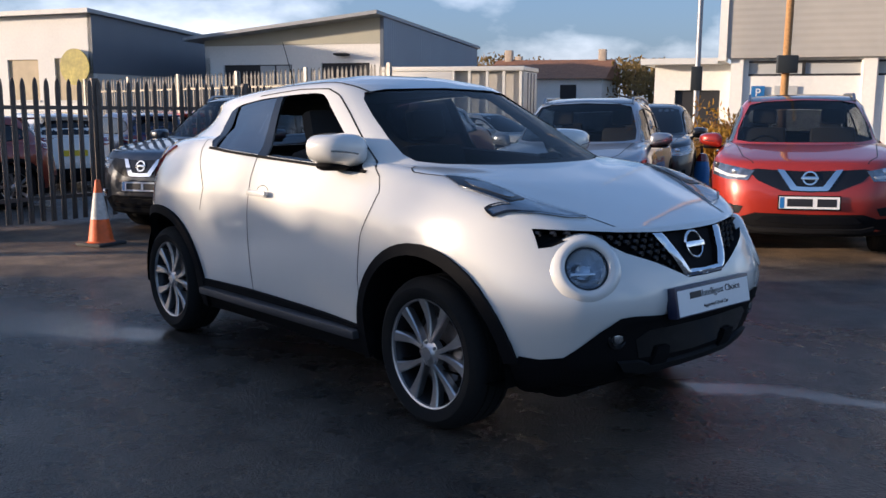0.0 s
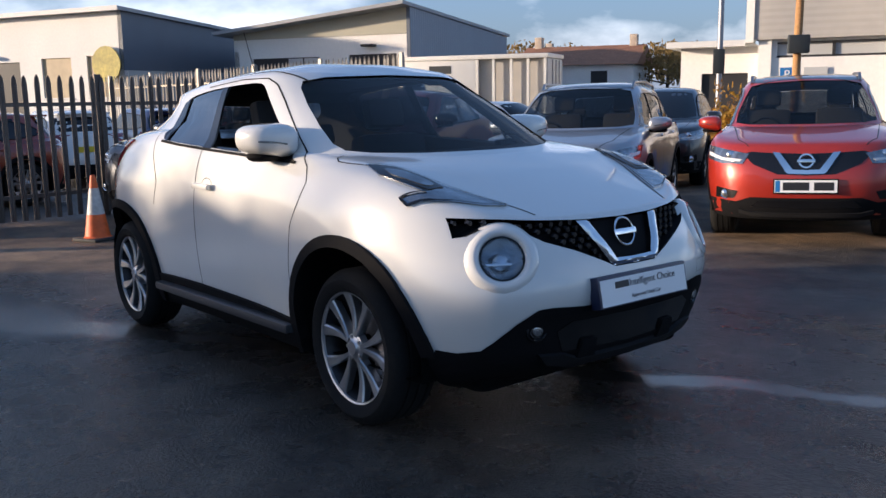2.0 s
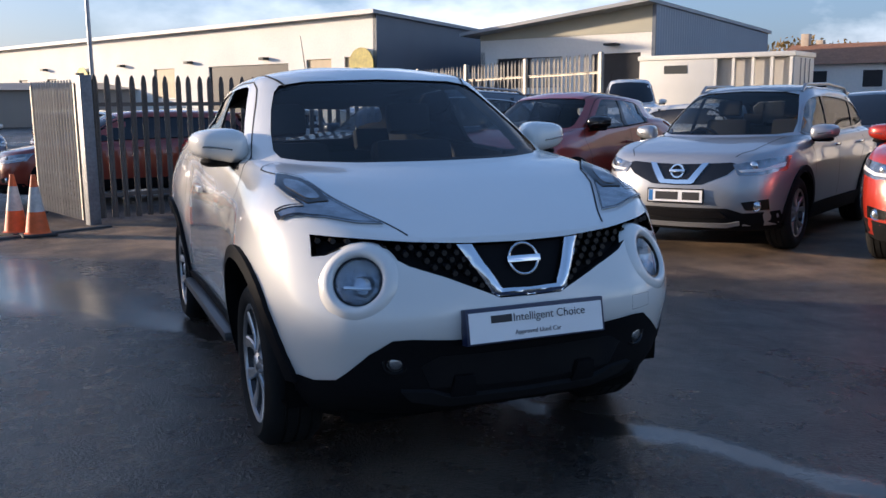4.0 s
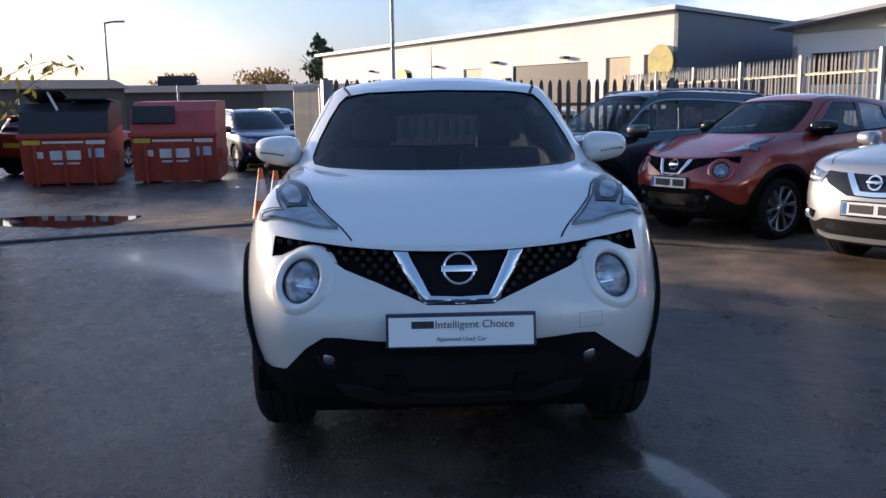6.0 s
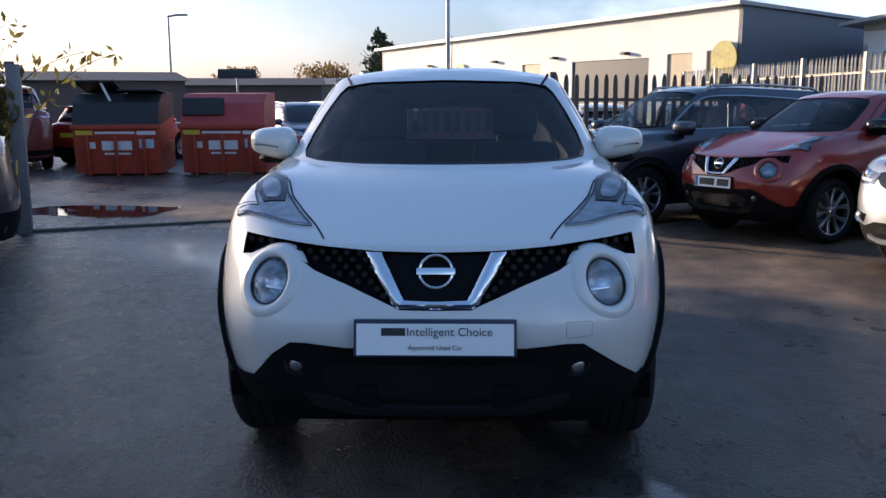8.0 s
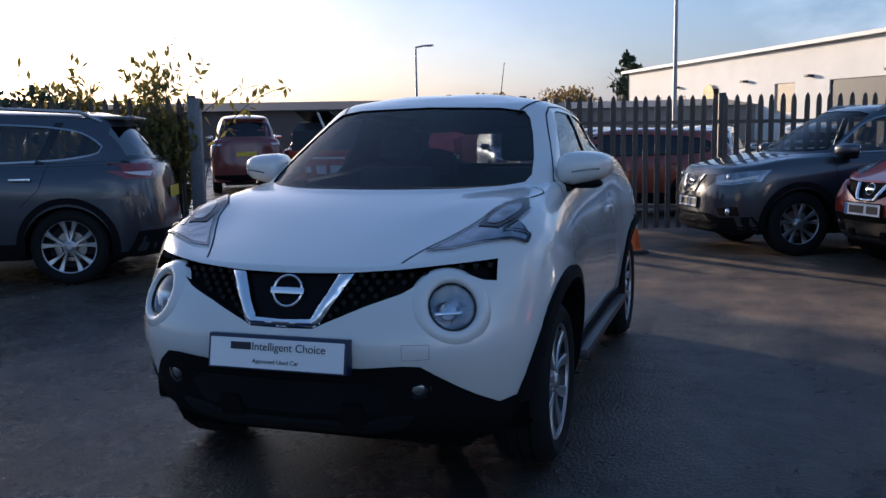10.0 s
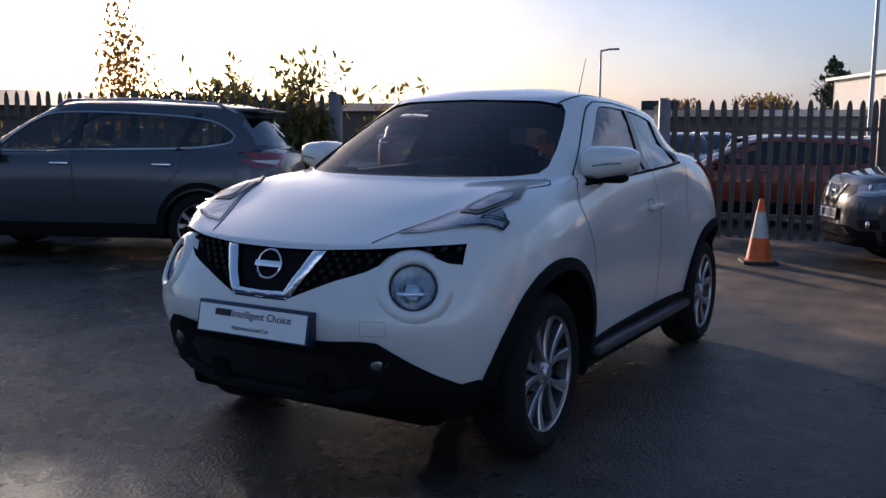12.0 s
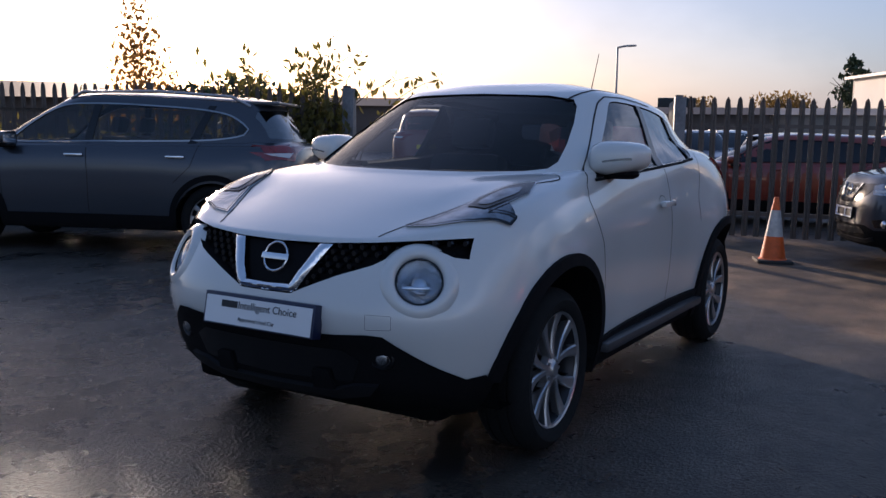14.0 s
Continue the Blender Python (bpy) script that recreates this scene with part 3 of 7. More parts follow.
# ---------------------------------------------------------------- wheels
def wheel_part(car, at, radius, rim, width, side, spokes, steer=0.0, tags=""):
    """Alloy wheel with paired spokes; side +1: outer face to +y."""
    m = pose(*at, 0, 0, steer) @ Matrix.Diagonal((1, side, 1, 1))
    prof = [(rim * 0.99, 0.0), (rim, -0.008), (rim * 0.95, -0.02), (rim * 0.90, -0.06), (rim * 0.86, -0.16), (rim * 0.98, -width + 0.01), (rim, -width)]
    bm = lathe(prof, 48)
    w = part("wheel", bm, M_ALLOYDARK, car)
    w.matrix_basis = m
    r, s = radius, width / 2
    tyre = [(rim * 0.985, -0.005), (rim + 0.012, 0.010), (rim + (r - rim) * 0.5, 0.016), (r - 0.03, 0.006), (r - 0.010, -0.012), (r, -0.035)]
    for g in range(3):
        o = -0.055 - g * 0.05
        tyre += [(r, o), (r - 0.008, o - 0.003), (r - 0.008, o - 0.009), (r, o - 0.012)]
    tyre += [(r, -width + 0.03), (r - 0.02, -width + 0.005), (rim + 0.02, -width - 0.008), (rim * 0.985, -width)]
    part("tyre", lathe(tyre, 56), M_RUBBER, w)
    bm = bmesh.new()
    n = len(spokes)
    for a, spread in spokes:
        # each spoke: a tapered bar from hub to rim, bowed outwards
        sec = []
        for t in np.linspace(0, 1, 9):
            rad = 0.05 + (rim * 0.965 - 0.05) * t
            ang = a + spread * (t ** 0.55)
            wd = 0.017 + 0.029 * t ** 1.7
            y = -0.018 - 0.012 * math.sin(math.pi * t) + 0.006 * t
            c, sn = math.cos(ang), math.sin(ang)
            P = Vector((rad * c, y, rad * sn))
            T = Vector((-sn, 0, c))
            ring = [P - T * wd * 0.62, P - T * wd * 0.45 + Vector((0, 0.006, 0)), P + T * wd * 0.45 + Vector((0, 0.006, 0)), P + T * wd * 0.62, P + T * wd * 0.5 - Vector((0, 0.035, 0)), P - T * wd * 0.5 - Vector((0, 0.035, 0))]
            sec.append([bm.verts.new(q) for q in ring])
        for A, B in zip(sec, sec[1:]):
            for i in range(6):
                j = (i + 1) % 6
                bm.faces.new((A[i], A[j], B[j], B[i]))
        bm.faces.new(sec[0]), bm.faces.new(sec[-1][::-1])
    part("spoke", bm, M_ALLOY, w, "bright machined spokes", angle=25)
    bm = lathe([(0.0, -0.002), (0.028, -0.003), (0.033, -0.010), (0.060, -0.020), (0.066, -0.05), (0.0, -0.05)], 32)
    for k in range(5):
        a = 2 * math.pi * (k + 0.5) / 5
        add_tube(bm, (0.048 * math.cos(a), -0.03, 0.048 * math.sin(a)), (0.048 * math.cos(a), -0.010, 0.048 * math.sin(a)), 0.008, seg=8)
    part("hub_cap", bm, M_ALLOY, w)
    part("rim_lip", lathe([(rim * 0.945, -0.014), (rim * 0.955, -0.004), (rim * 0.985, 0.000), (rim * 0.99, -0.012)], 56), M_ALLOY, w, "bright machined rim edge")
    part("brake_caliper", box((0.085, -0.115, -0.075), (0.155, -0.060, 0.075), 0.02, pose(0, 0, 0, 0, 15, 0)), M_DISC, w)
    part("brake_disc", lathe([(0.05, -0.085), (0.145, -0.085), (0.147, -0.105), (0.05, -0.105)], 40), M_DISC, w)
    # dark disc that stands in for the shade inside the wheel
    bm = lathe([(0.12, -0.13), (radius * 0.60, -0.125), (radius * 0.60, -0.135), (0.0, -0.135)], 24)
    part("drum_shadow", bm, M_INTERIOR, w, "dark disc put in as the shade behind the spokes")
    return w


def paired_spokes(n, gap, spread, turn=0.0):
    out = []
    for k in range(n):
        a = 2 * math.pi * k / n + math.pi / 2 + turn
        out += [(a - gap, -spread), (a + gap, spread)]
    return out


# ---------------------------------------------------------------- car parts shared by all cars
def text_bars(parent, m, rows, mat, depth=0.001):
    """Lines of writing that cannot be read, or must not be: one plain bar for each word."""
    for x0, x1, z0, z1 in rows:
        bm = box((0, x0, z0), (depth, x1, z1))
        ob = part("lettering_bar", bm, mat, parent, smooth=False)
        ob.matrix_basis = m


def number_plate(car, x, z, tilt, mat, w=0.52, h=0.111, y=0.0, back=0.0, word_bars=True):
    m = pose(x, y, z, 0, tilt, back)
    bm = box((-0.012, -w / 2 - 0.012, -h / 2 - 0.012), (0.0, w / 2 + 0.012, h / 2 + 0.012), 0.003)
    holder = part("number_plate", bm, M_PLASTIC, car, "number plate in a black holder")
    holder.matrix_basis = m
    part("plate_face", box((0.0, -w / 2, -h / 2), (0.003, w / 2, h / 2)), mat, holder, smooth=False)
    part("plate_badge", box((0.003, -w / 2 + 0.005, -h / 2 + 0.005), (0.0045, -w / 2 + 0.045, h / 2 - 0.005)), M_SIGNBLUE, holder, smooth=False)
    for a, b in ((-0.19, 0.03), (0.07, 0.235)):
        part("lettering_bar", box((0.003, a, -0.036), (0.0045, b, 0.036)), M_INK, holder, smooth=False)
    return holder


def door_mirror(car, x, y, z, side, paint_mat, size=1.0):
    bm = bmesh.new()
    bmesh.ops.create_uvsphere(bm, u_segments=24, v_segments=16, radius=1.0)
    for v in bm.verts:
        c = v.co
        n = 3.2
        k = (abs(c.x) ** n + abs(c.y) ** n + abs(c.z) ** n) ** (-1 / n)
        c *= k
        v.co = Vector((0.148 * c.x * (1 - 0.30 * c.y * side), 0.110 * c.y, 0.074 * c.z * (1 - 0.22 * c.y * side) + 0.008 * c.y * side))
        if v.co.x < -0.065:
            v.co.x = -0.065
    turn = pose(0, 0, 0, 0, 0, -14 * side)
    bmesh.ops.transform(bm, matrix=turn @ Matrix.Scale(size, 4), verts=bm.verts)
    hs = part("door_mirror", bm, paint_mat, car)
    hs.matrix_basis = pose(x, y, z)
    bm = bmesh.new()
    bmesh.ops.create_uvsphere(bm, u_segments=20, v_segments=8, radius=1.0)
    for v in bm.verts:
        v.co = Vector((0.085 * v.co.x, 0.100 * v.co.y - 0.026 * side, max(0.032 * v.co.z, -0.022) - 0.074))
    bmesh.ops.transform(bm, matrix=turn @ Matrix.Scale(size, 4), verts=bm.verts)
    part("mirror_base", bm, M_PLASTIC, hs)
    bm = box((-0.030, -side * 0.15 - 0.07, -0.095), (0.030, -side * 0.15 + 0.07, -0.062), 0.012)
    part("mirror_arm", bm, M_PLASTIC, hs)
    bm = bmesh.new()
    pts = []
    for k in range(7):
        yy = side * (0.094 - 0.018 * k)
        u = abs(yy / 0.112)
        pts.append(Vector((0.1485 * (1 - 0.30 * yy / 0.112 * side) * (1 - u ** 3.2) ** (1 / 3.2) * 0.985, yy, -0.004 - 0.014 * (k / 6) ** 1.5)))
    for a, b in zip(pts, pts[1:]):
        add_tube(bm, turn @ (a * size), turn @ (b * size), 0.0045, seg=6)
    part("indicator", bm, M_LAMPDARK, hs, "slim indicator strip")
    part("mirror_glass", box((-0.068 * size, -0.085 * size, -0.045 * size), (-0.063 * size, 0.085 * size, 0.045 * size), 0.001, turn), M_CHROME, hs)
    return hs


def cabin(car, x_dash, x_seat, x_rear, w, z0):
    """Dashboard, seats, wheel: what shows through the glass."""
    bm = bmesh.new()
    add_box(bm, (x_dash - 0.38, -w, z0 + 0.18), (x_dash + 0.25, w, z0 + 0.46), 0.08)
    add_box(bm, (x_dash - 0.42, -0.62, z0 + 0.36), (x_dash - 0.12, -0.18, z0 + 0.52), 0.06)
    part("dashboard", bm, M_INTERIOR, car, "dark dashboard")
    bm = bmesh.new()
    for k in range(28):
        a, b = 2 * math.pi * k / 28, 2 * math.pi * (k + 1) / 28
        add_tube(bm, (0, 0.18 * math.cos(a), 0.18 * math.sin(a)), (0, 0.18 * math.cos(b), 0.18 * math.sin(b)), 0.015, seg=8)
    add_box(bm, (-0.02, -0.17, -0.02), (0.02, 0.17, 0.03), 0.008)
    add_box(bm, (-0.03, -0.07, -0.06), (0.02, 0.07, 0.05), 0.02)
    st = part("steering_wheel", bm, M_INTERIOR, car)
    st.matrix_basis = pose(x_dash - 0.52, -0.37, z0 + 0.42, 0, 25, 0)
    for y in (-0.37, 0.37):
        bm = bmesh.new()
        add_box(bm, (-0.05, -0.25, 0.0), (0.48, 0.25, 0.16), 0.06)
        add_box(bm, (-0.16, -0.24, 0.10), (0.0, 0.24, 0.70), 0.06, pose(0, 0, 0, 0, -14, 0))
        add_box(bm, (-0.13, -0.13, 0.74), (-0.03, 0.13, 0.92), 0.04, pose(0, 0, 0, 0, -14, 0))
        seat = part("front_seat", bm, M_SEAT, car)
        seat.matrix_basis = pose(x_seat, y, z0)
    bm = bmesh.new()
    add_box(bm, (0.0, -w + 0.1, 0.0), (0.45, w - 0.1, 0.16), 0.06)
    add_box(bm, (-0.16, -w + 0.1, 0.1), (0.0, w - 0.1, 0.62), 0.06, pose(0, 0, 0, 0, -18, 0))
    for y in (-0.42, 0.42):
        add_box(bm, (-0.13, y - 0.12, 0.64), (-0.04, y + 0.12, 0.78), 0.03, pose(0, 0, 0, 0, -18, 0))
    seat = part("rear_bench", bm, M_SEAT, car)
    seat.matrix_basis = pose(x_rear, 0, z0)


def circle_loop(c, r, n=32, rz=None):
    return [(c[0] + r * math.cos(2 * math.pi * k / n), c[1] + (rz or r) * math.sin(2 * math.pi * k / n)) for k in range(n)]


def arch_band(cx, cz, r0, r1, a0, a1, n=26, flat=0.0):
    """An outline: a band round a wheel arch."""
    A = [(cx + r0 * math.cos(t), cz + r0 * math.sin(t)) for t in np.linspace(a0, a1, n)]
    B = [(cx + r1 * math.cos(t), cz + r1 * math.sin(t)) for t in np.linspace(a1, a0, n)]
    return A + B


def arch_cut(x, r, w=1.3):
    bms = bmesh.new()
    for s in (1, -1):
        add_tube(bms, (x, s * 0.46, 0.335), (x, s * w, 0.335), r, seg=56)
    bmesh.ops.recalc_face_normals(bms, faces=bms.faces)
    return bms


def join(*bms):
    out = bmesh.new()
    for b in bms:
        me = bpy.data.meshes.new("joined")
        b.to_mesh(me)
        b.free()
        out.from_mesh(me)
        bpy.data.meshes.remove(me)
    return out


def cabin_void(rings):
    """The empty space inside a car: rings of (height, fall to the rear, front x, rear x, half width)."""
    bm = bmesh.new()
    grid = []
    for z, fall, xf, xr, w in rings:
        half = [(xf, 0.72 * w), (xf - 0.22, 0.97 * w), (xf - 0.45, w), (xr + 0.55, w), (xr + 0.2, 0.93 * w), (xr, 0.74 * w)]
        loop = half + [(x, -y) for x, y in half[::-1]]
        grid.append([bm.verts.new((x, y, z - fall * (xf - x) / (xf - xr))) for x, y in loop])
    for A, B in zip(grid, grid[1:]):
        for i in range(len(A)):
            j = (i + 1) % len(A)
            bm.faces.new((A[i], A[j], B[j], B[i]))
    bm.faces.new(grid[0][::-1]), bm.faces.new(grid[-1])
    bmesh.ops.recalc_face_normals(bm, faces=bm.faces)
    return bm


def cut_faces(body, tree, index):
    """Gives the raw edges left by openings in the shell a dark seal."""
    for p in body.data.polygons:
        far_hit = tree.find_nearest(p.center)
        if far_hit[3] is not None and far_hit[3] > 0.006:
            p.material_index = index


def inner_faces(body, hull, index):
    """Gives the faces left by the cabin's hollow the cabin's own trim."""
    for p in body.data.polygons:
        near_hit = hull.find_nearest(p.center, 0.004)
        if near_hit[0] is not None:
            p.material_index = index


# ---------------------------------------------------------------- the small crossover with round lamps
def bulge(base, front, rear, wb=2.53, spread=0.42, nose=0.0):
    """Half widths along the car: a base value, fuller over the wheels."""
    pts = []
    for x in (-3.3, -2.95, -2.53, -2.1, -1.75, -1.2, -0.75, -0.4, 0.0, 0.35, 0.6, 0.9):
        v = base + front * math.exp(-(x / spread) ** 2) + rear * math.exp(-((x + wb) / spread) ** 2)
        pts.append((x, v))
    return pts


def crossover_levels():
    L = []
    def lv(z, w, xf, nf, xr, nr, xcf=0.1, xcr=-2.4, sharp=False):
        L.append(dict(z=z, w=w, xf=xf, nf=nf, xr=xr, nr=nr, xcf=xcf, xcr=xcr, sharp=sharp))
    lv([(0, 0.205)], bulge(0.70, 0.03, 0.03), 0.50, 2.8, -3.05, 2.8)
    lv([(0, 0.225)], bulge(0.775, 0.04, 0.04), 0.60, 2.8, -3.12, 2.8)
    lv([(0, 0.325)], bulge(0.805, 0.05, 0.05), 0.790, 2.8, -3.17, 2.7)
    lv([(0, 0.48)], bulge(0.826, 0.055, 0.05), 0.840, 3.1, -3.20, 2.6)
    lv([(0, 0.62)], bulge(0.836, 0.055, 0.052), 0.880, 3.1, -3.22, 2.5)
    lv([(0, 0.75)], bulge(0.838, 0.048, 0.05), 0.850, 2.8, -3.19, 2.5)
    lv([(0.9, 0.82), (0.5, 0.86), (0, 0.88), (-3.3, 0.89)], bulge(0.834, 0.032, 0.048), 0.808, 2.6, -3.15, 2.5)
    lv([(0.9, 0.875), (0.6, 0.905), (0.3, 0.965), (0, 0.985), (-1, 0.985), (-2.4, 1.02), (-3.2, 0.98)], bulge(0.818, 0.014, 0.036), 0.772, 2.55, -3.12, 2.5)
    lv([(0.9, 0.885), (0.72, 0.905), (0.5, 0.968), (0.3, 1.02), (0.1, 1.055), (0, 1.062), (-0.4, 1.075), (-1.2, 1.095), (-2.0, 1.16), (-2.6, 1.14), (-3.1, 1.06)],
       [(0.9, 0.76), (0.5, 0.765), (0.2, 0.775), (-0.3, 0.79), (-1.2, 0.795), (-2.2, 0.80), (-3.2, 0.76)], 0.748, 2.5, -3.08, 2.5)
    lv([(0.6, 0.955), (0.45, 0.985), (0.2, 1.068), (0, 1.098), (-0.4, 1.118), (-1.2, 1.145), (-2.0, 1.215), (-2.6, 1.19), (-3.1, 1.09)],
       [(0.6, 0.62), (0.3, 0.66), (0.0, 0.715), (-0.4, 0.765), (-1.2, 0.775), (-2.2, 0.765), (-3.2, 0.70)], 0.585, 2.5, -3.05, 2.5, 0.0)
    lv([(0.3, 1.048), (0.1, 1.092), (-0.1, 1.118), (-0.5, 1.136), (-1.2, 1.16), (-2.0, 1.235), (-2.6, 1.22), (-3.1, 1.12)],
       [(0.3, 0.58), (0.0, 0.66), (-0.4, 0.745), (-1.2, 0.76), (-2.0, 0.745), (-2.4, 0.715), (-3.2, 0.64)], 0.30, 2.5, -3.02, 2.5, -0.3)
    lv([(0.0, 1.122), (-0.5, 1.148), (-1.2, 1.175), (-2.0, 1.25), (-2.6, 1.24), (-3.0, 1.15)],
       [(0.0, 0.66), (-0.4, 0.732), (-1.2, 0.748), (-2.0, 0.708), (-2.4, 0.650), (-3.1, 0.54)], 0.02, 2.5, -2.97, 2.5, -0.6, -2.3, True)
    lv([(-0.2, 1.27), (-0.8, 1.29), (-1.4, 1.30), (-2.2, 1.32), (-2.9, 1.27)],
       [(-0.2, 0.64), (-0.6, 0.688), (-1.2, 0.700), (-2.0, 0.652), (-2.8, 0.48)], -0.285, 2.6, -2.86, 2.5, -0.85, -2.2)
    lv([(-0.5, 1.41), (-1.0, 1.42), (-1.5, 1.418), (-2.2, 1.405), (-2.75, 1.36)],
       [(-0.5, 0.60), (-0.9, 0.638), (-1.3, 0.648), (-2.0, 0.604), (-2.7, 0.45)], -0.575, 2.8, -2.74, 2.6, -1.05, -2.1)
    lv([(-0.7, 1.498), (-1.0, 1.512), (-1.5, 1.505), (-2.2, 1.462), (-2.75, 1.40)],
       [(-0.7, 0.55), (-1.0, 0.578), (-1.4, 0.585), (-2.0, 0.558), (-2.7, 0.45)], -0.775, 3.0, -2.70, 3.0, -1.15, -2.1)
    lv([(-0.85, 1.532), (-1.1, 1.547), (-1.5, 1.540), (-2.2, 1.492), (-2.7, 1.43)],
       [(-0.8, 0.47), (-1.1, 0.495), (-1.4, 0.50), (-2.0, 0.475), (-2.6, 0.40)], -0.865, 2.8, -2.64, 3.0, -1.2, -2.1)
    lv([(-0.95, 1.562), (-1.2, 1.582), (-1.5, 1.580), (-2.2, 1.530), (-2.6, 1.47)],
       [(-0.9, 0.25), (-1.2, 0.27), (-2.0, 0.26), (-2.5, 0.2)], -0.98, 2.6, -2.54, 3.0, -1.3, -2.1)
    lv([(-1.1, 1.580), (-1.3, 1.593), (-1.5, 1.592), (-2.2, 1.540), (-2.5, 1.49)],
       [(-1.1, 0.03), (-2.4, 0.03)], -1.12, 2.4, -2.42, 3.0, -1.3, -2.1)
    return L


DLO = [(-0.46, 1.108), (-0.62, 1.118), (-1.30, 1.150), (-1.70, 1.174), (-1.95, 1.192), (-2.005, 1.228), (-2.045, 1.32), (-2.025, 1.400), (-1.93, 1.436), (-1.65, 1.464), (-1.35, 1.478), (-1.12, 1.484), (-1.02, 1.474), (-0.90, 1.392), (-0.66, 1.228)]
FX, RX = 0.04, -2.51
SCREEN = [(0.0, 1.128), (0.35, 1.130), (0.55, 1.138), (0.625, 1.150), (0.640, 1.180), (0.62, 1.26), (0.580, 1.36), (0.535, 1.445), (0.50, 1.480), (0.38, 1.498), (0.0, 1.508)]
REARSCREEN = [(0.0, 1.16), (0.40, 1.165), (0.47, 1.20), (0.42, 1.34), (0.36, 1.37), (0.0, 1.385)]
GRILLE = [(0.0, 0.874), (0.20, 0.878), (0.40, 0.890), (0.55, 0.903), (0.705, 0.914), (0.712, 0.840), (0.672, 0.846), (0.625, 0.868), (0.575, 0.875), (0.525, 0.868), (0.47, 0.842), (0.42, 0.812), (0.30, 0.770), (0.17, 0.715), (0.12, 0.692), (0.0, 0.690)]
LOWER = [(0.0, 0.558), (0.30, 0.562), (0.44, 0.574), (0.50, 0.571), (0.57, 0.520), (0.66, 0.415), (0.72, 0.405), (0.84, 0.43), (0.84, 0.212), (0.0, 0.207)]
TOPLAMP = [(0.02, 0.708), (0.15, 0.628), (0.32, 0.588), (0.46, 0.525), (0.60, 0.452), (0.575, 0.545), (0.495, 0.670), (0.395, 0.775), (0.350, 0.780), (0.405, 0.690), (0.30, 0.722), (0.16, 0.742)]


def crossover(m, paint_mat, label, group="", hero=True, plate_mat=None, steer=0.0):
    car = empty("crossover_car", m, label, "car", group)
    levels = crossover_levels()
    shell = body_mesh(levels)
    tree = BVHTree.FromBMesh(shell)
    void = cabin_void([(0.60, 0, -0.25, -2.70, 0.70), (1.06, -0.05, -0.12, -2.78, 0.69), (1.27, 0.0, -0.42, -2.70, 0.615), (1.41, 0.03, -0.72, -2.60, 0.555), (1.488, 0.06, -0.98, -2.45, 0.47)])
    hull = BVHTree.FromBMesh(void)
    cuts = [void, join(prism(rounded(DLO, 2), "y", 0.35, 1.2), prism(rounded(DLO, 2), "y", -1.2, -0.35)), prism(mirrored(SCREEN), "x", -1.0, 0.5), prism(mirrored(REARSCREEN), "x", -3.3, -2.3)]
    front = [prism(mirrored(GRILLE), "x", 0.45, 1.2)]
    lamps = [prism(circle_loop((0.585 * s, 0.760), 0.094), "x", 0.40, 1.2) for s in (1, -1)]
    bm = carve(shell, cuts + [join(arch_cut(FX, 0.438), arch_cut(RX, 0.438)), join(*front), join(*lamps)])
    body = part("body", bm, paint_mat, car, angle=28)
    body.data.materials.append(M_PLASTIC)
    for p in body.data.polygons:
        c = p.center
        inside_arch = any(math.hypot(c.x - cx, c.z - 0.335) < 0.442 for cx in (FX, RX))
        if c.z < 0.30 or inside_arch or (c.x > 0.30 and c.z < 0.395):
            p.material_index = 1
    cut_faces(body, tree, 1)
    body.data.materials.append(M_INTERIOR)
    inner_faces(body, hull, 2)
    # floor pan, inner arches
    part("underbody", box((-3.0, -0.62, 0.21), (0.62, 0.62, 0.42), 0.05), M_LINER, car, "black underbody")
    # grille: backing, mesh bars
    bm = bmesh.new()
    bk = patch(tree, "x", 1, mirrored(GRILLE), -0.045, 0.06)
    g = part("grille", bk, M_PLASTIC, car, "black honeycomb grille")
    sm = bmesh.new()
    bmesh.ops.create_cone(sm, cap_ends=True, segments=6, radius1=0.015, radius2=0.011, depth=0.02, matrix=pose(0, 0, 0, 0, 90, 0))
    stud = bpy.data.meshes.new("grille_stud")
    sm.to_mesh(stud)
    sm.free()
    stud.materials.append(M_GLOSSBLACK)
    for row in range(11):
        z = 0.690 + row * 0.0225
        for k in range(-16, 17):
            y = k * 0.044 + (0.022 if row % 2 else 0)
            # inside the outline, away from the emblem block
            inside = point_in((abs(y), z), [(0.0, 0.86), (0.5, 0.88), (0.70, 0.905), (0.70, 0.862), (0.60, 0.90), (0.47, 0.86), (0.30, 0.785), (0.12, 0.705), (0.0, 0.70)])
            if not inside or abs(y) < 0.13 + (z - 0.69) * 0.55:
                continue
            hit = tree.ray_cast(Vector((4, y, z)), Vector((-1, 0, 0)))[0]
            if hit is None:
                continue
            ob = new("grille_stud", stud)
            ob.parent = g
            ob.matrix_basis = Matrix.Translation((hit.x - 0.022, y, z))
    # chrome V and round badge
    vloop = [(0.0, 0.722), (0.106, 0.726), (0.186, 0.878), (0.242, 0.880), (0.146, 0.712), (0.128, 0.700), (0.0, 0.697)]
    vl = mirrored(vloop)
    bmv = patch(tree, "x", 1, vl, -0.006, 0.011)
    for v in bmv.verts:
        near_edge = min(edge_distance(v.co.y, v.co.z, vl[i - 1], vl[i]) for i in range(len(vl)))
        v.co.x += 0.022 * math.sqrt(max(0.0, 1 - (1 - min(1.0, near_edge / 0.020)) ** 2))
    part("grille_surround", bmv, M_CHROME, car, "chrome V-shaped grille trim", angle=50)
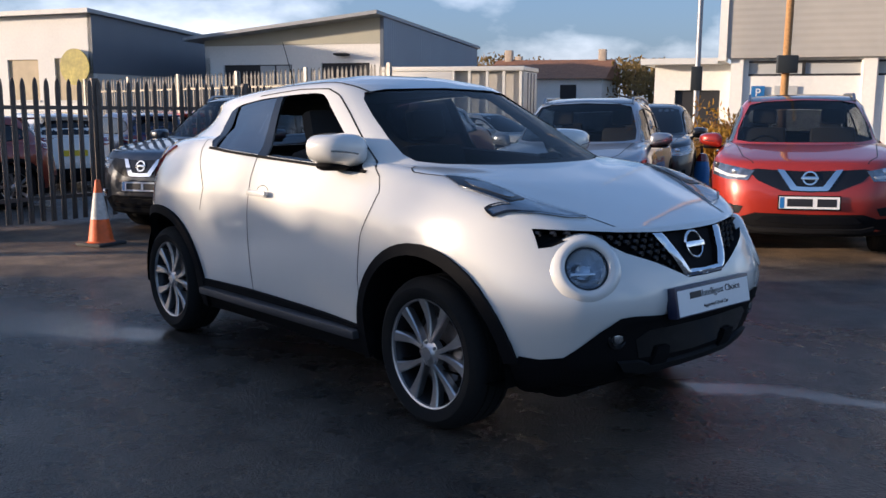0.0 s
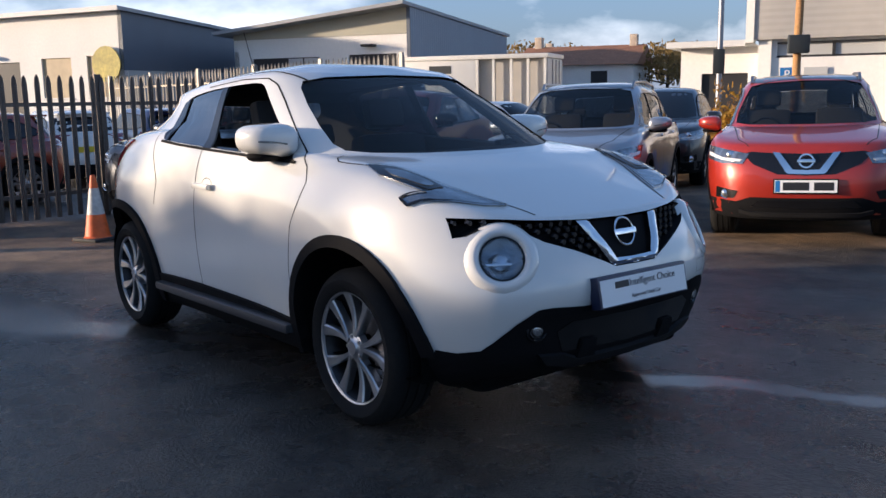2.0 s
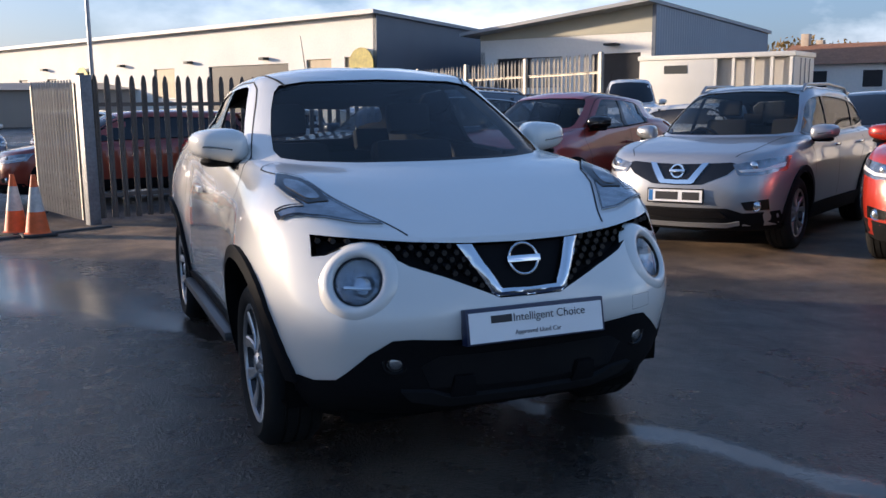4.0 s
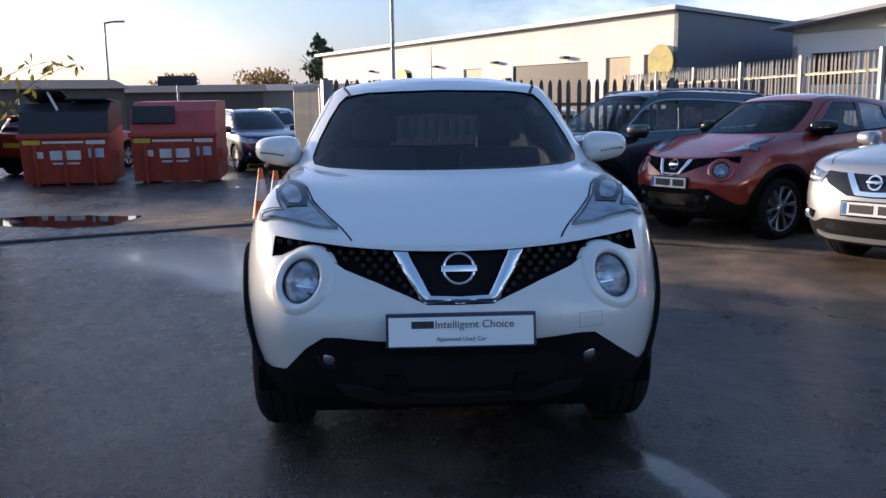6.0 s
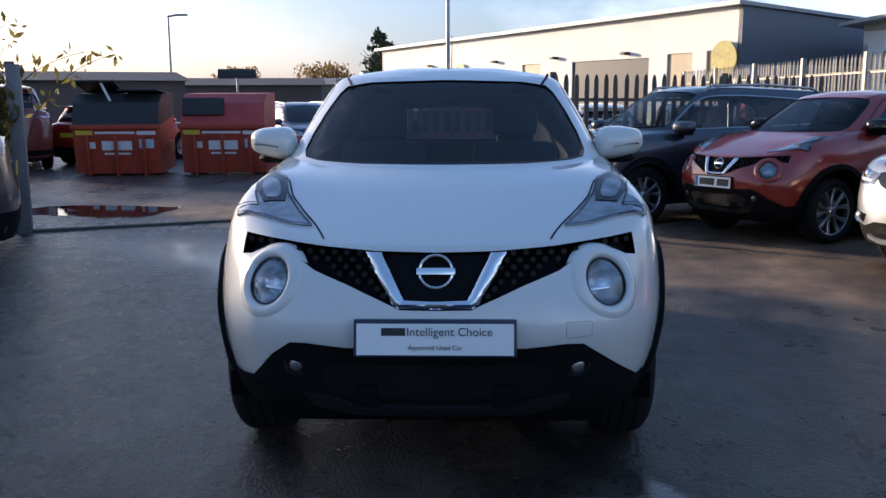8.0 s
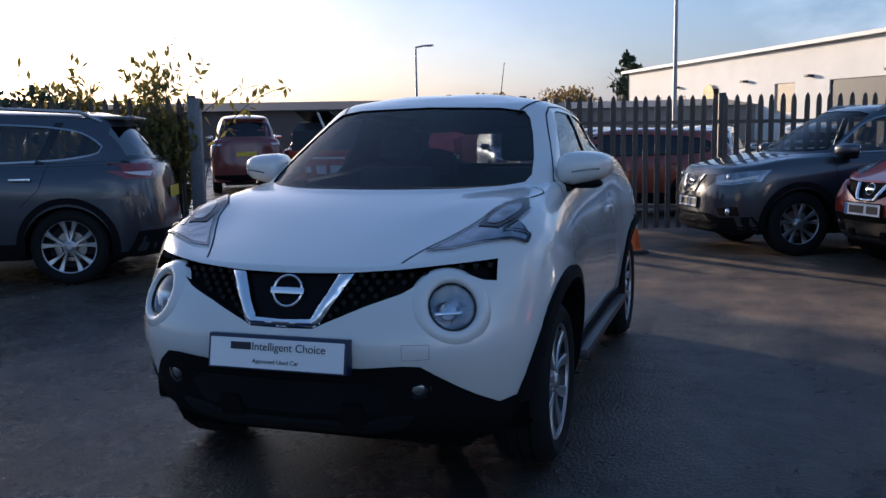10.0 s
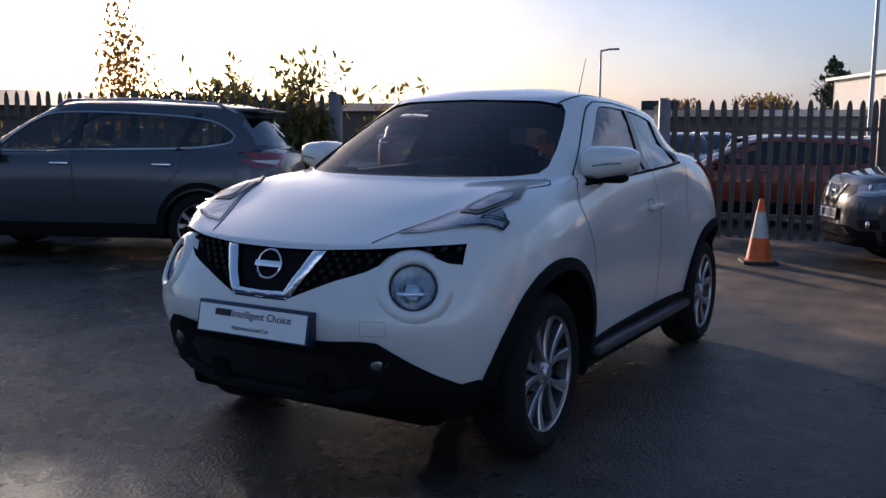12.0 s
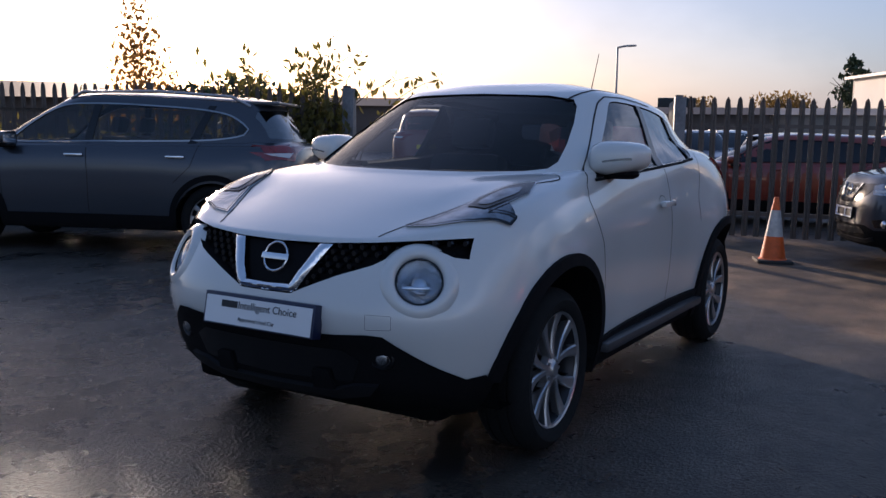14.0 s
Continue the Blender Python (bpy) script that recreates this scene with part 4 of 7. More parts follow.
    part("badge_panel", patch(tree, "x", 1, mirrored([(0.0, 0.876), (0.18, 0.876), (0.10, 0.724), (0.0, 0.722)]), -0.022, 0.05, 0.02), M_PLASTIC, car)
    ex = tree.ray_cast(Vector((4, 0, 0.815)), Vector((-1, 0, 0)))[0].x
    ring = lathe([(0.050, 0.0), (0.052, 0.007), (0.056, 0.009), (0.060, 0.007), (0.062, 0.0)], 40, "x")
    add_box(ring, (0.0, -0.066, -0.0125), (0.012, 0.066, 0.0125), 0.004)
    bd = part("badge", ring, M_CHROME, car, "round chrome badge with a bar")
    bd.matrix_basis = pose(ex - 0.012, 0, 0.812, 0, -18, 0)
    # round main lamps
    for s in (1, -1):
        hit, nor, _, _ = tree.ray_cast(Vector((4, 0.585 * s, 0.765)), Vector((-1, 0, 0)))
        around = [tree.ray_cast(Vector((4, 0.585 * s + 0.12 * math.cos(w), 0.762 + 0.12 * math.sin(w))), Vector((-1, 0, 0)))[0] for w in np.linspace(0, 2 * math.pi, 13)[:12]]
        mid = sum(around, Vector()) / 12
        d = sum(((around[w] - mid).cross(around[(w + 1) % 12] - mid) for w in range(12)), Vector()).normalized()
        d = d if d.x > 0 else -d
        q = d.to_track_quat("X", "Z").to_matrix().to_4x4()
        mm = Matrix.Translation(mid + d * 0.004) @ q
        lamp = part("headlamp", lathe([(0.0, -0.085), (0.04, -0.078), (0.070, -0.045), (0.084, -0.004), (0.092, -0.002), (0.098, -0.02), (0.100, -0.05)], 40, "x"), M_REFLECT, car, "round clear headlamp")
        lamp.matrix_basis = mm
        part("lamp_rim", lathe([(0.079, -0.004), (0.081, 0.004), (0.086, 0.004), (0.088, -0.012)], 48, "x"), M_GLOSSBLACK, lamp, "thin black rim of the lens")
        part("reflector_bar", box((-0.050, -0.060, -0.020), (-0.026, 0.040, -0.010), 0.003), M_CHROME, lamp, "bright bar across the reflector")
        part("lamp_bowl", lathe([(0.0, -0.03), (0.020, -0.032), (0.028, -0.045), (0.030, -0.07)], 28, "x"), M_REFLECT, lamp)
        part("lamp_lens", lathe([(0.0, 0.010), (0.04, 0.008), (0.070, 0.002), (0.088, -0.008)], 40, "x"), M_LAMPGLASS, lamp)
        part("lamp_bezel", lathe([(0.085, -0.020), (0.087, 0.002), (0.092, 0.010), (0.102, 0.015), (0.114, 0.013), (0.128, 0.005), (0.142, -0.008), (0.152, -0.030)], 56, "x"), paint_mat, lamp, "painted ring round the lamp")
        # upper lamp unit on the wing
        loop = [(a, b * s) for a, b in TOPLAMP]
        up = part("upper_lamp", patch(tree, "z", 1, loop, 0.006, 0.04, 0.012), M_ARMLAMP, car, "boomerang-shaped clear day lamp with a black edge")
        pod = [(0.035, 0.706), (0.15, 0.636), (0.30, 0.598), (0.385, 0.592), (0.395, 0.672), (0.29, 0.716), (0.16, 0.737)]
        part("lamp_housing", patch(tree, "z", 1, [(a, b * s) for a, b in pod], 0.0095, 0.02, 0.003), M_GLOSSBLACK, up, "black lamp housing under clear plastic")
        bowl = [(0.13, 0.700), (0.20, 0.652), (0.30, 0.622), (0.365, 0.618), (0.370, 0.664), (0.28, 0.700), (0.20, 0.716)]
        part("lamp_pod", patch(tree, "z", 1, [(a, b * s) for a, b in rounded(bowl, 2)], 0.0125, 0.02, 0.003), M_LAMPDARK, up, "bright reflector under clear plastic")
        edge = [(0.16, 0.742), (0.30, 0.722), (0.405, 0.690), (0.350, 0.780), (0.395, 0.775), (0.495, 0.670), (0.575, 0.545), (0.60, 0.452)]
        part("lamp_border", ribbon(tree, "z", 1, [(a, b * s) for a, b in edge], 0.0075, 0.0115, 70), M_GLOSSBLACK, up)
        part("lamp_border", ribbon(tree, "z", 1, [(a, b * s) for a, b in ((0.02, 0.708), (0.15, 0.630), (0.32, 0.590), (0.46, 0.527), (0.60, 0.454))], 0.0045, 0.0115, 50), M_GLOSSBLACK, up)
        # wheel arch lips, sills
        for cx, a0, a1 in ((FX, 0.10, math.pi + 0.22), (RX, -0.22, math.pi + 0.10)):
            part("arch_moulding", patch(tree, "y", s, arch_band(cx, 0.338, 0.434, 0.484, a0, a1), 0.020, 0.06, 0.05), M_PLASTIC, car, "black plastic arch lip")
            # dark inner arch
            bmi = bmesh.new()
            add_tube(bmi, (cx, s * 0.44, 0.335), (cx, s * 0.80, 0.335), 0.446, seg=40, caps=False)
            bmesh.ops.create_circle(bmi, cap_ends=True, segments=40, radius=0.446, matrix=Matrix.Translation((cx, s * 0.44, 0.335)) @ pose(0, 0, 0, 90, 0, 0))
            for v in bmi.verts:
                v.co.z = max(v.co.z, 0.27)
            part("arch_liner", bmi, M_LINER, car)
        sill = [(-2.06, 0.300), (-2.07, 0.405), (-1.5, 0.410), (-0.9, 0.400), (-0.40, 0.382), (-0.38, 0.300)]
        part("sill_moulding", patch(tree, "y", s, sill, 0.016, 0.08, 0.05), M_PLASTIC, car, "black plastic sill")
        part("sill_step", box((-2.02, 0.822 * s - 0.06, 0.318), (-0.44, 0.822 * s + 0.06, 0.362), 0.014), M_STEP, car, "dark grey side step")
        # side glass, B pillar, door seams
        full = rounded(DLO, 2)
        if hero and s == -1:
            # this window stands open: only the glass's edge shows above the door
            part("front_side_glass", patch(tree, "y", s, [(-0.62, 1.118), (-1.40, 1.154), (-1.40, 1.172), (-0.66, 1.140)], -0.012, 0.10), M_GLASS, car, "lowered front side window")
        else:
            part("front_side_glass", patch(tree, "y", s, clip_loop(full, -1.40, True), -0.006, 0.10), M_GLASS, car, "clear front side window")
        part("rear_side_glass", patch(tree, "y", s, clip_loop(full, -1.40, False), -0.006, 0.10), M_PRIVACY, car, "darker rear side window")
        pil = [(-1.345, 1.150), (-1.435, 1.155), (-1.480, 1.468), (-1.415, 1.472)]
        part("pillar_trim", patch(tree, "y", s, pil, 0.002, 0.08, 0.01), M_GLOSSBLACK, car)
        corner = [(-1.90, 1.186), (-1.955, 1.194), (-1.998, 1.232), (-2.036, 1.32), (-2.018, 1.396), (-1.945, 1.426), (-1.965, 1.32)]
        part("rear_door_handle", patch(tree, "y", s, corner, 0.003, 0.06, 0.01), M_GLOSSBLACK, car)
        part("window_trim", ribbon(tree, "y", s, [(-0.44, 1.100), (-0.62, 1.108), (-1.30, 1.140), (-1.70, 1.164), (-1.98, 1.186)], 0.014, 0.004), M_PLASTIC, car)
        part("mirror_sail", patch(tree, "y", s, [(-0.47, 1.110), (-0.70, 1.121), (-0.72, 1.245)], 0.003, 0.06, 0.008), M_PLASTIC, car, "black corner panel behind the mirror")
        for pts in ([(-0.335, 1.085), (-0.30, 1.02), (-0.34, 0.93), (-0.40, 0.82), (-0.425, 0.62), (-0.415, 0.37)],
                    [(-1.425, 1.15), (-1.465, 1.03), (-1.478, 0.80), (-1.47, 0.40)],
                    [(-2.07, 1.24), (-2.06, 1.10), (-1.99, 0.95), (-2.02, 0.82)],
                    [(-0.335, 1.085), (-0.52, 1.20), (-0.78, 1.38), (-0.92, 1.470), (-1.02, 1.502), (-1.28, 1.506), (-1.7, 1.480)]):
            part("door_seam", ribbon(tree, "y", s, pts, 0.006, 0.0012, 40), M_SEAM, car)
        hit, nor, _, _ = tree.ray_cast(Vector((-1.335, 4 * s, 0.955)), Vector((0, -s, 0)))
        hb = box((-0.095, -0.012, -0.016), (0.095, 0.016, 0.016), 0.011)
        hd = part("door_handle", hb, paint_mat, car)
        hd.matrix_basis = Matrix.Translation(hit + Vector((0, s * 0.030, 0)))
        # thin dark arc drawn as the scoop's shade; the door itself is not scooped
        part("handle_recess", ribbon(tree, "y", s, [(-1.325 + 0.062 * math.cos(q), 0.957 + 0.040 * math.sin(q)) for q in np.linspace(0.3, 2.84, 14)], 0.004, 0.0012, 24), M_SEAM, car, "dark arc painted as the shade in the handle scoop")
        # bonnet shut line and wing line
        line = [(0.02, 0.702), (0.10, 0.655), (0.17, 0.615), (0.32, 0.575), (0.45, 0.512), (0.58, 0.445), (0.66, 0.410), (0.70, 0.395)]
        part("bonnet_seam", ribbon(tree, "z", 1, [(a, b * s) for a, b in line], 0.007, 0.0012, 40), M_SEAM, car)
        part("wing_seam", ribbon(tree, "z", 1, [(0.02, 0.708 * s), (-0.08, 0.728 * s), (-0.15, 0.735 * s), (-0.19, 0.715 * s), (-0.215, 0.668 * s)], 0.006, 0.0015, 30), M_SEAM, car)
        # fog lamps
        hit = tree.ray_cast(Vector((4, 0.484 * s, 0.485)), Vector((-1, 0, 0)))[0]
        fg = part("fog_lamp", lathe([(0.0, 0.008), (0.026, 0.006), (0.034, -0.004), (0.040, 0.004), (0.048, 0.000), (0.052, -0.03)], 28, "x"), M_GLOSSBLACK, car, "small round fog lamp")
        fg.matrix_basis = pose(hit.x + 0.001, 0.484 * s, 0.485, 0, 0, 12 * s)
        part("fog_lens", lathe([(0.0, 0.010), (0.018, 0.009), (0.032, 0.0)], 24, "x"), M_LAMPDARK, fg)
        door_mirror(car, -0.630, 0.846 * s, 1.203, s, paint_mat if hero else M_GLOSSBLACK, 1.02)
        # tail lamp
        tl = part("tail_lamp", patch(tree, "y", s, [(-2.78, 1.00), (-2.95, 0.86), (-3.05, 0.90), (-2.98, 1.06), (-2.70, 1.165), (-2.44, 1.185), (-2.60, 1.12)], 0.014, 0.05, 0.02), M_REDLAMP, car, "boomerang-shaped red tail lamp")
        part("lamp_lens", patch(tree, "y", s, [(-2.66, 1.10), (-2.90, 0.99), (-2.95, 1.03), (-2.72, 1.14)], 0.018, 0.05, 0.004), M_CLEARLAMP, tl, "clear strip of the tail lamp")
        for x in (FX, RX):
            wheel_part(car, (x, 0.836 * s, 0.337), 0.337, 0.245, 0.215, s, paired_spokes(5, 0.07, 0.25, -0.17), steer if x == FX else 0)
    part("windscreen", patch(tree, "x", 1, mirrored(SCREEN), -0.006, 0.09), M_SCREEN, car, "dark windscreen")
    part("rear_screen", patch(tree, "x", -1, mirrored(REARSCREEN), -0.006, 0.09), M_GLASS, car)
    # lower bumper
    bml = patch(tree, "x", 1, mirrored(LOWER), 0.006, 0.045)
    bmesh.ops.delete(bml, geom=[v for v in bml.verts if math.hypot(v.co.x - FX, v.co.z - 0.335) < 0.43 or v.co.x < 0.30], context="VERTS")
    low = part("lower_bumper", bml, M_PLASTIC, car, "black lower bumper with intake")
    skid = [(0.0, 0.318), (0.30, 0.318), (0.42, 0.345), (0.46, 0.385), (0.36, 0.378), (0.28, 0.352), (0.0, 0.346)]
    part("skid_plate", patch(tree, "x", 1, mirrored(skid), 0.024, 0.06, 0.03), M_SKID, low, "dark grey skid plate")
    slot = [(0.0, 0.500), (0.34, 0.505), (0.40, 0.47), (0.36, 0.385), (0.0, 0.370)]
    part("lower_intake", patch(tree, "x", 1, mirrored(slot), 0.009, 0.06, 0.004), M_GLOSSBLACK, low)
    for z in (0.538,):
        part("bumper_step", ribbon(tree, "x", 1, [(-0.46, z), (-0.30, z + 0.004), (0.30, z + 0.004), (0.46, z)], 0.014, 0.020, 30), M_PLASTIC, low)
    for z in (0.41, 0.44, 0.47):
        part("intake_slat", ribbon(tree, "x", 1, [(-0.36, z), (0.36, z)], 0.008, 0.007, 20), M_PLASTIC, low)
    for y in (-0.24, 0.24):
        part("bumper_rib", patch(tree, "x", 1, [(y - 0.05, 0.335), (y + 0.05, 0.335), (y + 0.035, 0.42), (y - 0.035, 0.42)], 0.022, 0.05, 0.03), M_PLASTIC, low)
    part("side_strake", ribbon(tree, "x", 1, [(-0.50, 0.36), (-0.60, 0.37), (-0.70, 0.40)], 0.012, 0.012, 12), M_PLASTIC, low)
    part("tow_eye_cover", ribbon(tree, "x", 1, [(0.44, 0.645), (0.53, 0.645), (0.53, 0.595), (0.44, 0.590), (0.44, 0.645)], 0.0012, 0.0006, 40), M_SEAM, car)
    if hero:
        px = tree.ray_cast(Vector((4, 0, 0.62)), Vector((-1, 0, 0)))[0].x
        pl = part("dealer_plate", box((-0.05, -0.270, -0.062), (0.0, 0.270, 0.062), 0.004), M_NAVY, car, "white dealer plate in a navy frame")
        pl.matrix_basis = pose(px + 0.034, 0.0, 0.608, 0, -10, 0)
        face = part("plate_face", box((0.0, -0.260, -0.056), (0.003, 0.260, 0.048), 0.001), M_PLATE, pl, smooth=False)
        for txt, y, z, size in (("Intelligent Choice", 0.048, 0.008, 0.040), ("Approved Used Car", 0.0, -0.038, 0.022)):
            cu = bpy.data.curves.new("plate_lettering", "FONT")
            cu.body, cu.size, cu.extrude, cu.align_x = txt, size, 0.0006, "CENTER"
            lt = new("plate_lettering", cu)
            lt.data.materials.append(M_INK)
            lt.parent = pl
            lt.matrix_basis = pose(0.0042, y, z, 90, 0, 90)
        part("lettering_bar", box((0.003, -0.178, 0.008), (0.0045, -0.098, 0.034)), M_INK, pl, smooth=False)
    elif plate_mat:
        px = tree.ray_cast(Vector((4, 0, 0.62)), Vector((-1, 0, 0)))[0].x
        number_plate(car, px + 0.016, 0.62, -2, plate_mat)
    # shark seam at windscreen top, antenna
    for s in (1, -1):
        part("roof_seam", ribbon(tree, "z", 1, [(-0.80, 0.475 * s), (-0.95, 0.515 * s), (-1.15, 0.53 * s), (-1.6, 0.54 * s), (-2.3, 0.50 * s)], 0.012, 0.0015, 40), M_SEAM, car)
    part("aerial", tube((-2.25, 0.0, 1.49), (-2.42, 0.0, 1.86), 0.004, 0.002, 8), M_PLASTIC, car, "thin roof aerial")
    cabin(car, -0.12, -1.10, -1.95, 0.62, 0.52)
    return car, tree


def edge_distance(x, y, p, q):
    """Distance of (x, y) from the line between p and q."""
    dx, dy = q[0] - p[0], q[1] - p[1]
    t = max(0.0, min(1.0, ((x - p[0]) * dx + (y - p[1]) * dy) / (dx * dx + dy * dy + 1e-12)))
    return math.hypot(x - p[0] - t * dx, y - p[1] - t * dy)


def clip_loop(loop, x0, ahead):
    """The piece of an outline ahead of, or behind, the line x0."""
    out = []
    for i, q in enumerate(loop):
        p = loop[i - 1]
        a, b = (p[0] >= x0) == ahead, (q[0] >= x0) == ahead
        if a != b:
            t = (x0 - p[0]) / (q[0] - p[0])
            out.append((x0, p[1] + t * (q[1] - p[1])))
        if b:
            out.append(q)
    return out


def point_in(p, loop):
    x, y = p
    c = False
    for i in range(len(loop)):
        (x1, y1), (x2, y2) = loop[i], loop[i - 1]
        if (y1 > y) != (y2 > y) and x < (x2 - x1) * (y - y1) / (y2 - y1) + x1:
            c = not c
    return c


# ---------------------------------------------------------------- mid-size family SUVs
def suv_levels(fo, wb, ro, W, H):
    """Level lines of a tall five-door: front overhang, wheelbase, rear overhang, width, height."""
    L = []
    h, xr, r = W / 2, -(wb + ro), -wb
    k = H / 1.60
    def wid(base, f):
        pts = []
        for x in np.linspace(xr - 0.05, fo, 12):
            pts.append((x, base * h + f * math.exp(-(x / 0.45) ** 2) + f * math.exp(-((x - r) / 0.45) ** 2)))
        return pts
    def lv(z, w, xf, nf, xe, nr, sharp=False):
        L.append(dict(z=[(x, v * k) for x, v in z], w=w, xf=xf, nf=nf - 0.5, xr=xe, nr=3.0, xcf=xf - (0.65 if xf > 0.5 else 0.55), xcr=xe + 0.5, sharp=sharp))
    lv([(0, 0.22)], wid(0.80, 0.02), fo - 0.16, 3.2, xr + 0.12, 4.5)
    lv([(0, 0.245)], wid(0.89, 0.03), fo - 0.07, 3.2, xr + 0.06, 4.5)
    lv([(0, 0.38)], wid(0.930, 0.035), fo - 0.01, 3.3, xr + 0.02, 4.5)
    lv([(0, 0.55)], wid(0.955, 0.03), fo, 3.4, xr, 4.5)
    lv([(0, 0.70)], wid(0.965, 0.025), fo - 0.02, 3.4, xr + 0.02, 4.5)
    lv([(fo, 0.80), (0, 0.84), (xr, 0.86)], wid(0.965, 0.02), fo - 0.06, 3.4, xr + 0.05, 4.2)
    lv([(fo, 0.88), (0.4, 0.93), (0, 0.95), (xr, 0.98)], wid(0.945, 0.008), fo - 0.11, 3.3, xr + 0.07, 4.0)
    lv([(fo, 0.915), (0.5, 0.955), (0.2, 1.0), (-0.2, 1.02), (xr, 1.07)], wid(0.905, 0.0), fo - 0.155, 3.1, xr + 0.10, 3.8)
    lv([(0.6, 0.965), (0.3, 1.0), (0, 1.03), (-0.4, 1.045), (r, 1.07), (xr, 1.10)], [(0.7, 0.80 * h), (0.2, 0.82 * h), (-0.5, 0.875 * h), (xr, 0.86 * h)], fo - 0.32, 2.9, xr + 0.13, 3.6)
    lv([(0.3, 1.02), (0, 1.055), (-0.4, 1.065), (r, 1.09), (xr, 1.12)], [(0.3, 0.70 * h), (-0.2, 0.79 * h), (-0.6, 0.855 * h), (xr, 0.83 * h)], 0.20, 2.8, xr + 0.16, 3.6)
    lv([(0.0, 1.065), (-0.5, 1.075), (r, 1.10), (xr, 1.13)], [(0.0, 0.70 * h), (-0.4, 0.80 * h), (-0.8, 0.84 * h), (xr, 0.80 * h)], -0.05, 2.9, xr + 0.18, 3.5, True)
    lv([(-0.3, 1.24), (-1.0, 1.26), (xr, 1.28)], [(-0.3, 0.68 * h), (-0.7, 0.77 * h), (-1.6, 0.785 * h), (xr, 0.73 * h)], -0.34, 3.0, xr + 0.26, 3.4)
    lv([(-0.6, 1.41), (-1.2, 1.43), (xr, 1.40)], [(-0.5, 0.62 * h), (-0.9, 0.715 * h), (-1.6, 0.72 * h), (xr, 0.66 * h)], -0.66, 3.1, xr + 0.36, 3.4)
    lv([(-0.8, 1.505), (-1.3, 1.53), (-2.2, 1.515), (xr, 1.47)], [(-0.8, 0.56 * h), (-1.1, 0.645 * h), (-1.8, 0.65 * h), (xr, 0.60 * h)], -0.86, 3.2, xr + 0.40, 3.6)
    lv([(-0.95, 1.545), (-1.4, 1.568), (-2.3, 1.55), (xr, 1.50)], [(-1.0, 0.52 * h), (-1.8, 0.56 * h), (xr, 0.52 * h)], -0.98, 2.9, xr + 0.44, 3.4)
    lv([(-1.1, 1.572), (-1.6, 1.592), (-2.4, 1.57), (xr, 1.52)], [(-1.1, 0.28 * h), (-1.8, 0.30 * h), (xr, 0.28 * h)], -1.14, 2.6, xr + 0.55, 3.0)
    lv([(-1.3, 1.585), (-1.8, 1.60), (-2.4, 1.585), (xr, 1.54)], [(-1.5, 0.03), (xr, 0.03)], -1.35, 2.4, xr + 0.70, 3.0)
    return L


